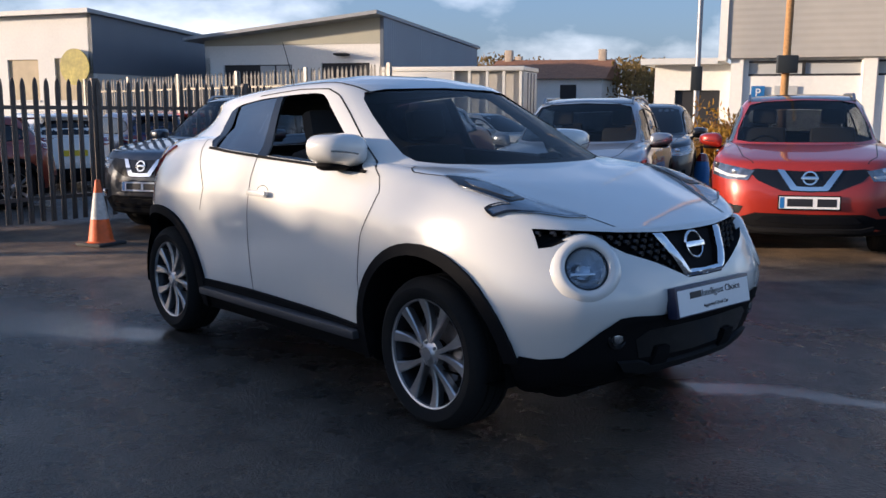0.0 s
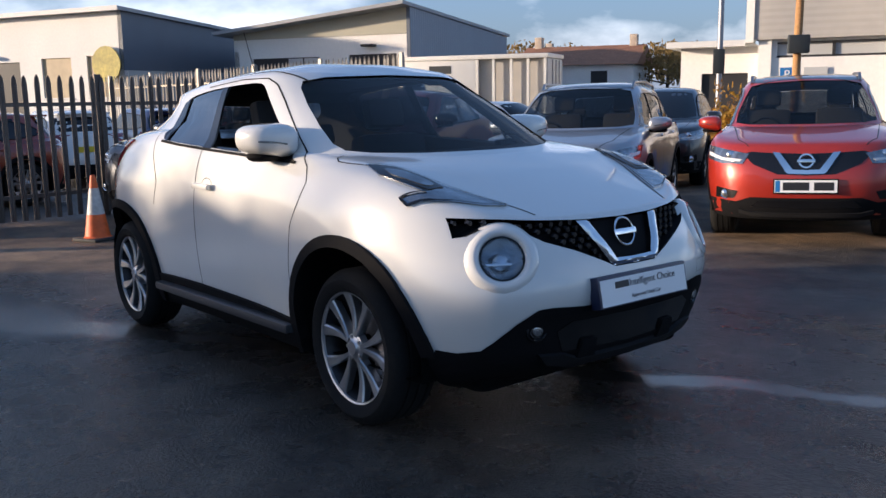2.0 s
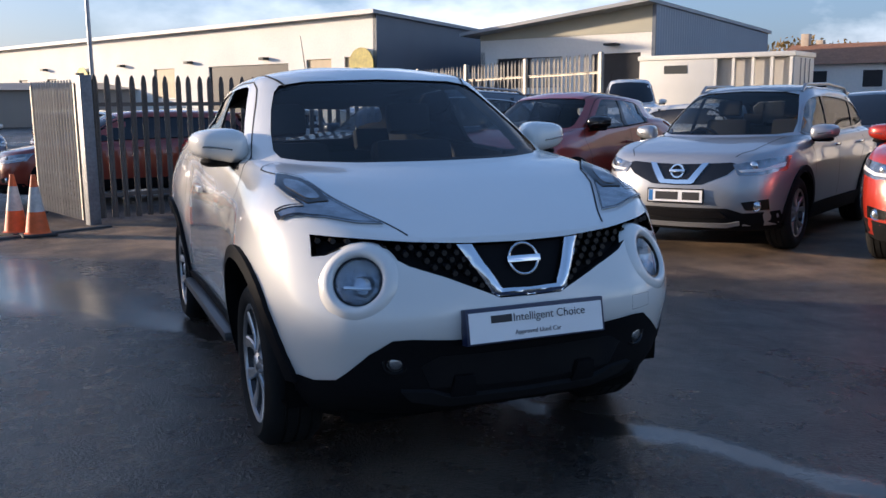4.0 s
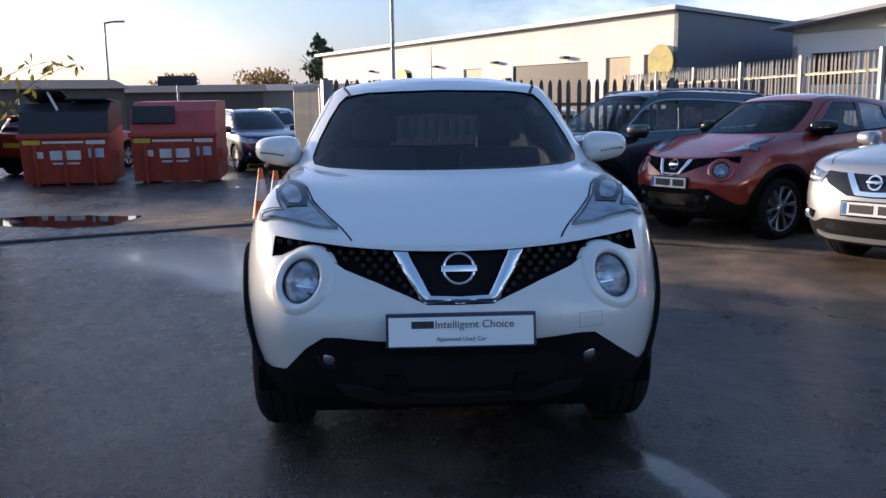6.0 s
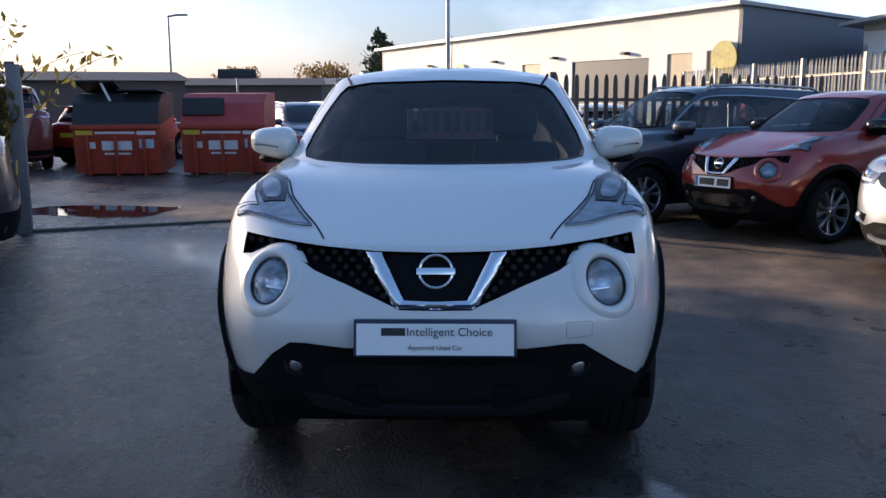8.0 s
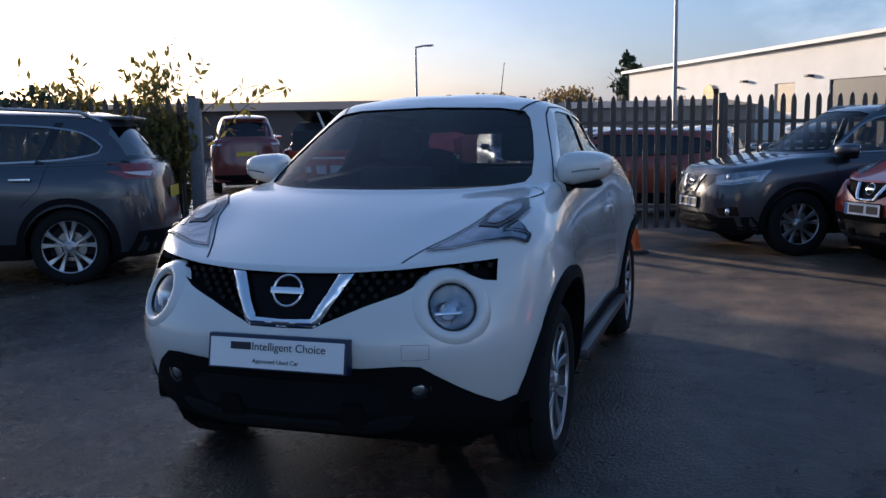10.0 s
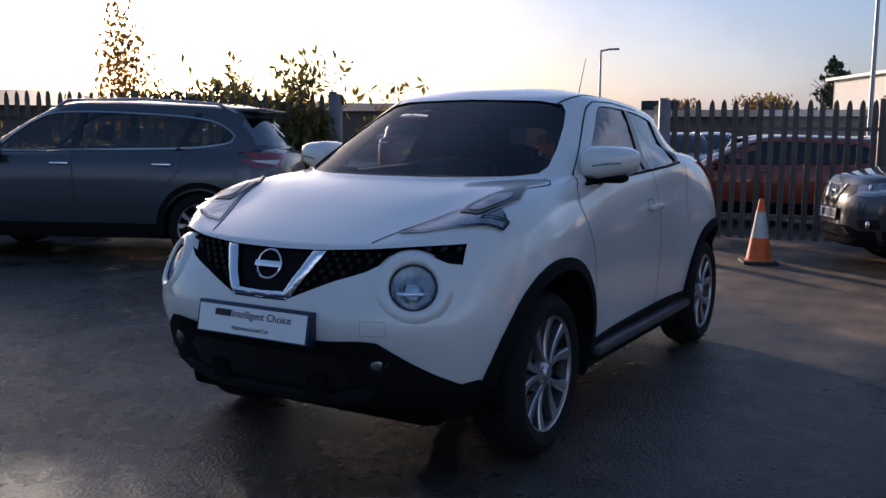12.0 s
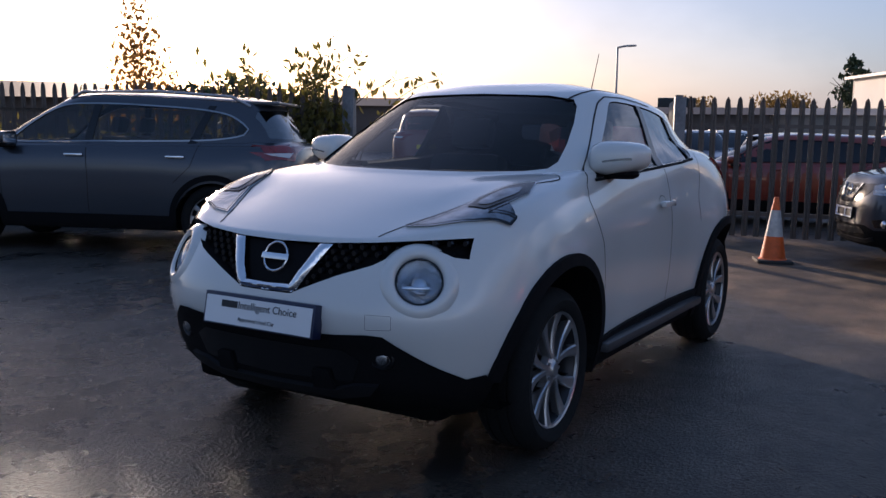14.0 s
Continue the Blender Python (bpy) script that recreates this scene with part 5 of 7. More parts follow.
def suv(m, paint_mat, label, group="", fo=0.90, wb=2.646, ro=0.84, W=1.806, H=1.595, near=True, roof_mat=None, rails=True, plate_mat=None, wheel_r=0.345, rim=0.232):
    car = empty("suv_car", m, label, "car", group)
    h, xr, k = W / 2, -(wb + ro), H / 1.60
    levels = suv_levels(fo, wb, ro, W, H)
    xm = -1.3
    shell = body_mesh(levels, xm, (12, 16), 3)
    tree = BVHTree.FromBMesh(shell)
    r = -wb
    dlo = [(-0.42, 1.065 * k), (-1.2, 1.085 * k), (r + 0.1, 1.115 * k), (r - 0.28, 1.17 * k), (r - 0.34, 1.24 * k), (r - 0.12, 1.38 * k), (r + 0.25, 1.43 * k), (-1.6, 1.465 * k), (-1.05, 1.455 * k), (-0.80, 1.35 * k), (-0.55, 1.17 * k)]
    screen = [(0.0, 1.078 * k), (0.60 * h, 1.082 * k), (0.735 * h, 1.10 * k), (0.725 * h, 1.20 * k), (0.66 * h, 1.36 * k), (0.60 * h, 1.475 * k), (0.45 * h, 1.505 * k), (0.0, 1.520 * k)]
    rear = [(0.0, 1.15 * k), (0.70 * h, 1.155 * k), (0.66 * h, 1.36 * k), (0.58 * h, 1.42 * k), (0.0, 1.44 * k)]
    cuts = [join(arch_cut(0.0, wheel_r + 0.055), arch_cut(-wb, wheel_r + 0.055))]
    if near:
        void = cabin_void([(0.62, 0, -0.30, xr + 0.40, 0.78 * h), (1.03 * k, -0.03, -0.16, xr + 0.28, 0.76 * h), (1.24 * k, -0.03, -0.46, xr + 0.36, 0.69 * h), (1.41 * k, 0.0, -0.78, xr + 0.50, 0.62 * h), (1.515 * k, 0.03, -1.08, xr + 0.68, 0.50 * h)])
        hull = BVHTree.FromBMesh(void)
        cuts = [void, join(prism(rounded(dlo, 2), "y", 0.35, 1.3), prism(rounded(dlo, 2), "y", -1.3, -0.35)), prism(mirrored(screen), "x", -1.2, 0.4), prism(mirrored(rear), "x", xr - 0.3, xr + 0.75)] + cuts
    body = part("body", carve(shell, cuts), paint_mat, car, angle=28)
    body.data.materials.append(M_PLASTIC)
    for p in body.data.polygons:
        if p.center.z < 0.29:
            p.material_index = 1
    cut_faces(body, tree, 1)
    if near:
        body.data.materials.append(M_INTERIOR)
        inner_faces(body, hull, 2)
    part("underbody", box((xr + 0.2, -0.6, 0.22), (fo - 0.25, 0.6, 0.42), 0.05), M_INTERIOR, car, "black underbody")
    # front: grille, V trim, lamps, lower bumper
    G = [(0.0, 0.835 * k), (0.30, 0.845 * k), (0.52 * h, 0.855 * k), (0.60 * h, 0.835 * k), (0.50 * h, 0.745 * k), (0.24, 0.655 * k), (0.0, 0.645 * k)]
    part("grille", patch(tree, "x", 1, mirrored(G), 0.004, 0.08, 0.01), M_GLOSSBLACK, car, "black grille")
    V = [(0.0, 0.692 * k), (0.115, 0.697 * k), (0.222, 0.842 * k), (0.285, 0.848 * k), (0.165, 0.668 * k), (0.145, 0.660 * k), (0.0, 0.656 * k)]
    part("grille_surround", patch(tree, "x", 1, mirrored(V), 0.016, 0.05, 0.02), M_CHROME, car, "chrome V-shaped grille trim")
    ex = tree.ray_cast(Vector((4, 0, 0.775 * k)), Vector((-1, 0, 0)))[0].x
    ring = lathe([(0.050, 0.0), (0.052, 0.008), (0.066, 0.008), (0.068, 0.0)], 32, "x")
    add_box(ring, (0.0, -0.075, -0.015), (0.012, 0.075, 0.015), 0.004)
    bd = part("badge", ring, M_CHROME, car, "round chrome badge with a bar")
    bd.matrix_basis = pose(ex + 0.012, 0, 0.775 * k, 0, -10, 0)
    low = [(0.0, 0.44 * k), (0.52 * h, 0.445 * k), (0.66 * h, 0.40 * k), (0.92 * h, 0.42 * k), (0.92 * h, 0.25 * k), (0.0, 0.24 * k)]
    lo = part("lower_bumper", patch(tree, "x", 1, mirrored(low), 0.006, 0.08, 0.02), M_PLASTIC, car, "black lower bumper")
    part("lower_intake", patch(tree, "x", 1, mirrored([(0.0, 0.42 * k), (0.44 * h, 0.42 * k), (0.52 * h, 0.36 * k), (0.0, 0.34 * k)]), 0.01, 0.07, 0.01), M_GLOSSBLACK, lo)
    part("skid_plate", patch(tree, "x", 1, mirrored([(0.0, 0.305 * k), (0.50 * h, 0.31 * k), (0.62 * h, 0.335 * k), (0.62 * h, 0.30 * k), (0.5 * h, 0.275 * k), (0.0, 0.27 * k)]), 0.022, 0.08, 0.02), M_SILVER if paint_mat == M_SILVER else M_SKID, lo, "skid plate under the bumper")
    px = tree.ray_cast(Vector((4, 0, 0.545 * k)), Vector((-1, 0, 0)))[0].x
    if plate_mat:
        number_plate(car, px + 0.018, 0.55 * k, -4, plate_mat)
    for s in (1, -1):
        lamp = [(0.54 * h * s, 0.835 * k), (0.80 * h * s, 0.880 * k), (0.955 * h * s, 0.905 * k), (0.955 * h * s, 0.785 * k), (0.80 * h * s, 0.745 * k), (0.60 * h * s, 0.745 * k)]
        hl = part("headlamp", patch(tree, "x", 1, lamp, 0.008, 0.05, 0.012), M_LAMPDARK, car, "angular clear headlamp")
        blade = [(0.60 * h * s, 0.785 * k), (0.80 * h * s, 0.80 * k), (0.94 * h * s, 0.85 * k), (0.94 * h * s, 0.815 * k), (0.80 * h * s, 0.775 * k), (0.63 * h * s, 0.766 * k)]
        part("day_lamp", patch(tree, "x", 1, blade, 0.012, 0.05, 0.004), M_CLEARLAMP, hl)
        part("projector", lathe([(0.0, 0.02), (0.03, 0.012), (0.042, 0.0)], 20, "x"), M_REFLECT, hl).matrix_basis = Matrix.Translation(tree.ray_cast(Vector((4, 0.72 * h * s, 0.825 * k)), Vector((-1, 0, 0)))[0])
        fq = tree.ray_cast(Vector((4, 0.76 * h * s, 0.47 * k)), Vector((-1, 0, 0)))[0]
        fb = part("fog_lamp", patch(tree, "x", 1, [(0.64 * h * s, 0.50 * k), (0.86 * h * s, 0.53 * k), (0.86 * h * s, 0.43 * k), (0.68 * h * s, 0.43 * k)], 0.006, 0.06, 0.01), M_GLOSSBLACK, car)
        part("fog_lens", lathe([(0.0, 0.016), (0.03, 0.012), (0.042, 0.0), (0.05, 0.004), (0.052, -0.01)], 24, "x"), M_REFLECT, fb).matrix_basis = Matrix.Translation(fq)
        for cx in (0.0, -wb):
            part("arch_moulding", patch(tree, "y", s, arch_band(cx, wheel_r, wheel_r + 0.05, wheel_r + 0.11, -0.25, math.pi + 0.25), 0.012, 0.08, 0.04), M_PLASTIC, car, "black plastic arch lip")
            bmi = bmesh.new()
            add_tube(bmi, (cx, s * 0.44, wheel_r), (cx, s * 0.84, wheel_r), wheel_r + 0.065, seg=32, caps=False)
            bmesh.ops.create_circle(bmi, cap_ends=True, segments=32, radius=wheel_r + 0.065, matrix=Matrix.Translation((cx, s * 0.44, wheel_r)) @ pose(0, 0, 0, 90, 0, 0))
            for v in bmi.verts:
                v.co.z = max(v.co.z, 0.27)
            part("arch_liner", bmi, M_LINER, car)
            wheel_part(car, (cx, (h - 0.055) * s, wheel_r), wheel_r, rim, 0.22, s, paired_spokes(5, 0.10, 0.16))
        part("sill_moulding", patch(tree, "y", s, [(r + 0.42, 0.26), (r + 0.42, 0.40), (-0.42, 0.40), (-0.42, 0.26)], 0.014, 0.10, 0.04), M_PLASTIC, car, "black plastic sill")
        gl = part("side_glass", patch(tree, "y", s, rounded(dlo, 2), -0.006 if near else 0.003, 0.12), M_SUVGLASS if near else M_GLOSSBLACK, car, "tinted side windows")
        ring_ = rounded(dlo, 2)
        part("window_trim", ribbon(tree, "y", s, ring_ + [ring_[0]], 0.016, 0.005, 70), M_TRIM if near else M_PLASTIC, car, "satin metal window trim")
        for x0, x1 in ((-1.28, -1.36), (r + 0.30, r + 0.12)):
            part("pillar_trim", patch(tree, "y", s, [(x0, 1.085 * k), (x0 - 0.09, 1.09 * k), (x1 - 0.08, 1.46 * k), (x1, 1.46 * k)], 0.003, 0.1, 0.01), M_GLOSSBLACK, car)
        for pts in ([(-0.38, 1.06 * k), (-0.42, 0.80), (-0.44, 0.42)], [(-1.33, 1.08 * k), (-1.36, 0.80), (-1.36, 0.42)], [(r + 0.16, 1.10 * k), (r + 0.24, 0.92), (r + 0.42, 0.75)]):
            part("door_seam", ribbon(tree, "y", s, pts, 0.007, 0.0015, 24), M_SEAM, car)
        for x in (-1.22, 0.40 - wb):
            hit = tree.ray_cast(Vector((x, 4 * s, 0.955 * k)), Vector((0, -s, 0)))[0]
            hd = part("door_handle", box((-0.10, -0.012, -0.014), (0.10, 0.014, 0.014), 0.009), M_CHROME if near else paint_mat, car)
            hd.matrix_basis = Matrix.Translation(hit + Vector((0, s * 0.022, 0)))
        door_mirror(car, -0.52, (h + 0.04) * s, 1.10 * k, s, paint_mat, 1.0)
        line = [(-0.15, 0.74 * h), (0.2, 0.70 * h), (0.55, 0.66 * h), (fo - 0.17, 0.55 * h)]
        part("bonnet_seam", ribbon(tree, "z", 1, [(a, b * s) for a, b in line], 0.008, 0.0015, 30), M_SEAM, car)
        tl = [(xr + 0.42, 1.06 * k), (xr + 0.10, 1.11 * k), (xr + 0.04, 0.97 * k), (xr + 0.12, 0.93 * k), (xr + 0.34, 0.98 * k)]
        tp = part("tail_lamp", patch(tree, "y", s, tl, 0.010, 0.06, 0.02), M_REDLAMP, car, "red and clear wrap-around tail lamp")
        part("reverse_lamp", patch(tree, "y", s, [(xr + 0.38, 1.005 * k), (xr + 0.14, 1.01 * k), (xr + 0.16, 0.965 * k), (xr + 0.30, 0.985 * k)], 0.014, 0.05, 0.004), M_CLEARLAMP, tp)
        tl2 = [(0.93 * h * s, 1.09 * k), (0.60 * h * s, 1.06 * k), (0.62 * h * s, 0.97 * k), (0.93 * h * s, 0.94 * k)]
        part("tail_lamp", patch(tree, "x", -1, tl2, 0.010, 0.06, 0.02), M_REDLAMP, car)
        if rails:
            P = [(-1.05, 0.0), (-1.18, 0.045), (-2.0, 0.05), (r - 0.1, 0.045), (r - 0.3, 0.0)]
            bm = bmesh.new()
            pts = []
            for x, up in P:
                hit = tree.ray_cast(Vector((x, 0.60 * h * s, 4)), Vector((0, 0, -1)))[0]
                if hit:
                    pts.append(hit + Vector((0, 0, up)))
            for a, b in zip(pts, pts[1:]):
                add_tube(bm, a, b, 0.017, seg=10)
            part("roof_rail", bm, M_TRIM, car, "satin metal roof rail")
    part("windscreen", patch(tree, "x", 1, mirrored(screen), -0.006 if near else 0.003, 0.10), M_SCREEN if near else M_GLOSSBLACK, car, "windscreen")
    part("rear_screen", patch(tree, "x", -1, mirrored(rear), -0.006 if near else 0.003, 0.10), M_PRIVACY if near else M_GLOSSBLACK, car)
    if roof_mat:
        top = [(-0.93, 0.0), (-0.94, 0.46 * h), (-1.04, 0.585 * h), (-1.4, 0.60 * h), (xr + 0.62, 0.54 * h), (xr + 0.55, 0.0)]
        part("roof_panel", patch(tree, "z", 1, top + [(a, -b) for a, b in top[::-1] if b], 0.003, 0.12, 0.006), roof_mat, car, "dark glass roof")
    part("tailgate_plate", box((-0.01, -0.26, -0.056), (0.0, 0.26, 0.056)), M_PLATEYELLOW, car, smooth=False).matrix_basis = pose(xr + 0.02, 0, 0.80 * k)
    bm = box((xr + 0.30, -0.56 * h, 1.485 * k), (xr + 0.62, 0.56 * h, 1.52 * k), 0.012)
    part("roof_spoiler", bm, paint_mat, car)
    rb = [(-0.90 * h, 0.25), (0.90 * h, 0.25), (0.90 * h, 0.50), (-0.90 * h, 0.50)]
    part("rear_bumper", patch(tree, "x", -1, rb, 0.008, 0.10, 0.03), M_PLASTIC, car, "black rear bumper")
    if near:
        cabin(car, -0.22, -1.22, -2.15, 0.64, 0.55)
    return car


# ---------------------------------------------------------------- the yard
def build_ground():
    xs = sorted(set([-600, -200, -90, -60, -40, -30, -25, 20, 40, 90, 250, 600] + list(np.arange(-20, 16.1, 1.0))))
    ys = sorted(set([-600, -200, -90, -50, -30, 30, 50, 90, 200, 600] + list(np.arange(-20, 20.1, 2.0))))
    bm = bmesh.new()
    V = [[bm.verts.new((x, y, gz(x) - 0.002)) for y in ys] for x in xs]
    for i in range(len(xs) - 1):
        for j in range(len(ys) - 1):
            bm.faces.new((V[i][j], V[i + 1][j], V[i + 1][j + 1], V[i][j + 1]))
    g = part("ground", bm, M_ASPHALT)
    tagged(g, "dark wet tarmac yard with drying patches and a painted sunlit strip", "ground", kind="structure")


build_ground()

def puddle(name, pts, width, seed, label, mat):
    """A thin uneven film of water along a line on the yard."""
    rng = random.Random(seed)
    P = resample(np.array(pts, float), 60)
    T = np.gradient(P, axis=0)
    T /= np.linalg.norm(T, axis=1, keepdims=True)
    bm = bmesh.new()
    rows = []
    ph = rng.uniform(0, 9)
    for i, (p, t) in enumerate(zip(P, T)):
        u = i / 59
        end = min(1.0, 6 * u, 6 * (1 - u)) ** 0.6
        wl = width * end * (0.55 + 0.45 * math.sin(7 * u + ph) + 0.3 * noise.noise(Vector((9 * u, seed, 0)))) * 0.5 + 0.004
        wr = width * end * (0.55 + 0.45 * math.sin(5 * u + 2 * ph) + 0.3 * noise.noise(Vector((9 * u, seed + 5, 0)))) * 0.5 + 0.004
        nrm = np.array([-t[1], t[0]])
        a, b = p + nrm * max(wl, 0.01), p - nrm * max(wr, 0.01)
        rows.append([bm.verts.new((a[0], a[1], gz(a[0]) + 0.0025)), bm.verts.new((b[0], b[1], gz(b[0]) + 0.0025))])
    for A, B in zip(rows, rows[1:]):
        bm.faces.new((A[0], A[1], B[1], B[0]))
    tagged(part(name, bm, mat), label, "puddle", kind="structure")


puddle("water_1", [(-9.2, -4.0), (-8.9, -4.6), (-8.4, -5.3), (-8.0, -6.3)], 2.2, 5, "brown puddle inside the gateway", M_PUDDLE)

# ---------------------------------------------------------------- the white car
crossover(stand(0, 0, -0.45), M_WHITE, "pearl white compact crossover car parked on wet tarmac", steer=0.0)


# ---------------------------------------------------------------- cars parked along the fence
def row_car(ex, ey, heading, fo):
    """Pose of a parked car whose badge stands at (ex, ey)."""
    a = radians(heading)
    return stand(ex - fo * math.cos(a), ey - fo * math.sin(a), heading)


ROW = "cars parked in a row"
suv(row_car(-7.39, 1.12, -66, 0.88), M_GREY, "dark gunmetal family SUV parked beside the fence", ROW, 0.93, 2.705, 1.0, 1.83, 1.70, plate_mat=M_PLATE, wheel_r=0.36)
crossover(row_car(-5.79, 2.82, -62, 0.80), M_MAROON, "deep red compact crossover car in the parked row", ROW, hero=False, plate_mat=M_PLATE)
suv(row_car(-3.24, 3.73, -60, 0.86), M_SILVER, "silver family SUV with a black roof in the parked row", ROW, plate_mat=M_PLATE, roof_mat=M_BLACKPAINT)
suv(row_car(-1.05, 4.77, -60, 0.86), M_RED, "bright red family SUV with a dark roof in the parked row", ROW, plate_mat=M_PLATE, roof_mat=M_BLACKPAINT)
suv(row_car(1.35, 6.2, -60, 0.86), M_BLUEGREY, "blue-grey family SUV at the end of the row", ROW, near=False, plate_mat=M_PLATE)
suv(stand(-3.01, -7.32, -64), M_GREY, "dark grey family SUV seen from behind, beside the shrubs", "", 0.93, 2.705, 0.90, 1.83, 1.70, wheel_r=0.365, rim=0.258)


# ---------------------------------------------------------------- palisade fences
def pale_mesh(h, w=0.075):
    """One W-section pale with a pointed split top."""
    bm = bmesh.new()
    prof = [(-w / 2, 0.012), (-w / 4, 0.0), (0, 0.010), (w / 4, 0.0), (w / 2, 0.012)]
    t = 0.004
    rows = []
    for z, sc in ((0.0, 1.0), (h - 0.12, 1.0), (h - 0.04, 0.72), (h, 0.16)):
        rows.append([bm.verts.new((x * sc, y, z)) for x, y in prof] + [bm.verts.new((x * sc, y + t, z)) for x, y in prof[::-1]])
    for A, B in zip(rows, rows[1:]):
        for i in range(len(A)):
            j = (i + 1) % len(A)
            bm.faces.new((A[i], A[j], B[j], B[i]))
    bm.faces.new(rows[0][::-1]), bm.faces.new(rows[-1])
    me = bpy.data.meshes.new("pale")
    bmesh.ops.recalc_face_normals(bm, faces=bm.faces)
    bm.to_mesh(me)
    bm.free()
    return me


def palisade(a, b, h, mat, label, step=0.155, bay=2.75, post_extra=0.08, name="palisade_fence", end_posts=True):
    """A palisade fence from a to b on the yard."""
    A, B = Vector((*a, 0)), Vector((*b, 0))
    d = (B - A)
    n = d.length
    ang = math.degrees(math.atan2(d.y, d.x))
    rise = (gz(b[0]) - gz(a[0])) / n
    root = empty(name, pose(a[0], a[1], gz(a[0]), 0, 0, ang), label, "fence")
    me = pale_mesh(h)
    me.materials.append(mat)
    for k in range(int(n / step) + 1):
        x = k * step
        ob = new("pale", me)
        ob.parent = root
        jit = random.Random(k + int(n * 100))
        ob.matrix_basis = pose(x, -0.035, rise * x + 0.06 + jit.uniform(-0.008, 0.008), jit.uniform(-0.4, 0.4), jit.uniform(-0.5, 0.5), 0)
    for z in (0.36, h - 0.32):
        bm = bmesh.new()
        add_box(bm, (0, -0.022, z - 0.022), (n, -0.016, z + 0.028))
        add_box(bm, (0, -0.022, z + 0.022), (n, 0.022, z + 0.028))
        for v in bm.verts:
            v.co.z += rise * v.co.x
        part("rail", bm, mat, root, smooth=False)
    x = 0.0
    while x <= n + 0.01:
        bm = box((x - 0.05, 0.0, rise * x - 0.1), (x + 0.05, 0.055, rise * x + h + post_extra), 0.006)
        part("post", bm, mat, root)
        x += bay
    return root


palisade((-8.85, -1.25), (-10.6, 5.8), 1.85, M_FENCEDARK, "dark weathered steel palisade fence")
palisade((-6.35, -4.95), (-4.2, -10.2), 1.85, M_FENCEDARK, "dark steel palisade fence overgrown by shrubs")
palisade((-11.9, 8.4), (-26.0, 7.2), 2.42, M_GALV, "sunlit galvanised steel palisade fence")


def gate_leaf(m, w, h, mat, label):
    root = empty("open_gate_leaf", m, label, "gate")
    me = pale_mesh(h)
    me.materials.append(mat)
    k = 0
    while k * 0.115 <= w - 0.1:
        ob = new("pale", me)
        ob.parent = root
        ob.matrix_basis = pose(0.06 + k * 0.115, 0.045, 0.05, 0, 0, 180)
        k += 1
    for z in (0.30, h - 0.25):
        part("rail", box((0, -0.025, z - 0.025), (w, 0.025, z + 0.025)), mat, root, smooth=False)
    for x in (0.0, w):
        part("stile", box((x - 0.03, -0.03, 0.05), (x + 0.03, 0.03, h)), mat, root, smooth=False)
    return root


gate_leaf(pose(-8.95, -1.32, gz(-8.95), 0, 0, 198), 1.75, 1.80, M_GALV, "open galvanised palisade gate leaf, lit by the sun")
for x, y in ((-8.8, -1.22), (-6.35, -4.92)):
    gp = tagged(part("gate_post", box((-0.075, -0.075, -0.1), (0.075, 0.075, 1.90), 0.01), M_GATEPOST), "square weathered grey steel gate post", "post", "gate posts")
    gp.matrix_basis = pose(x, y, gz(x), 0, 0, 20)

bm = box((0, -0.06, -0.05), (4.6, 0.06, 0.035), 0.02)
th = tagged(part("gate_threshold", bm, M_KERB), "dark raised threshold strip across the gateway", "kerb", kind="structure")
th.matrix_basis = pose(-6.25, -5.1, gz(-6.25), 0, 0.7, 118)


# ---------------------------------------------------------------- cones
def cone(m, label, h=0.72):
    root = empty("traffic_cone", m, label, "traffic cone", "traffic cones")
    part("base", box((-0.19, -0.19, 0.0), (0.19, 0.19, 0.035), 0.012), M_CONEBASE, root, "black weighted base")
    r = lambda z: 0.135 - (0.135 - 0.025) * (z - 0.035) / (h - 0.035)
    def ring(z0, z1, o=0.0):
        return lathe([(r(z0) + o, z0), (r(z0) + o, z0 + 0.001), (r(z1) + o, z1 - 0.001), (r(z1) + o, z1), (r(z1) - 0.006, z1)], 28, "z")
    c = part("cone_body", lathe([(0.155, 0.035), (0.135, 0.05), (r(h), h - 0.004), (r(h) - 0.008, h), (r(h) - 0.012, h - 0.02)], 28, "z"), M_CONE, root)
    part("sleeve", ring(h * 0.40, h * 0.80, 0.002), M_CONEWHITE, root, "white reflective sleeve")
    return root


cone(stand(-6.95, 0.42, 20), "orange traffic cone with a white sleeve before the fence")
cone(stand(-7.90, -1.86, 10), "orange traffic cone with a white sleeve by the gate")
cone(stand(-8.20, -2.10, 40), "dirty orange traffic cone behind another by the gate")


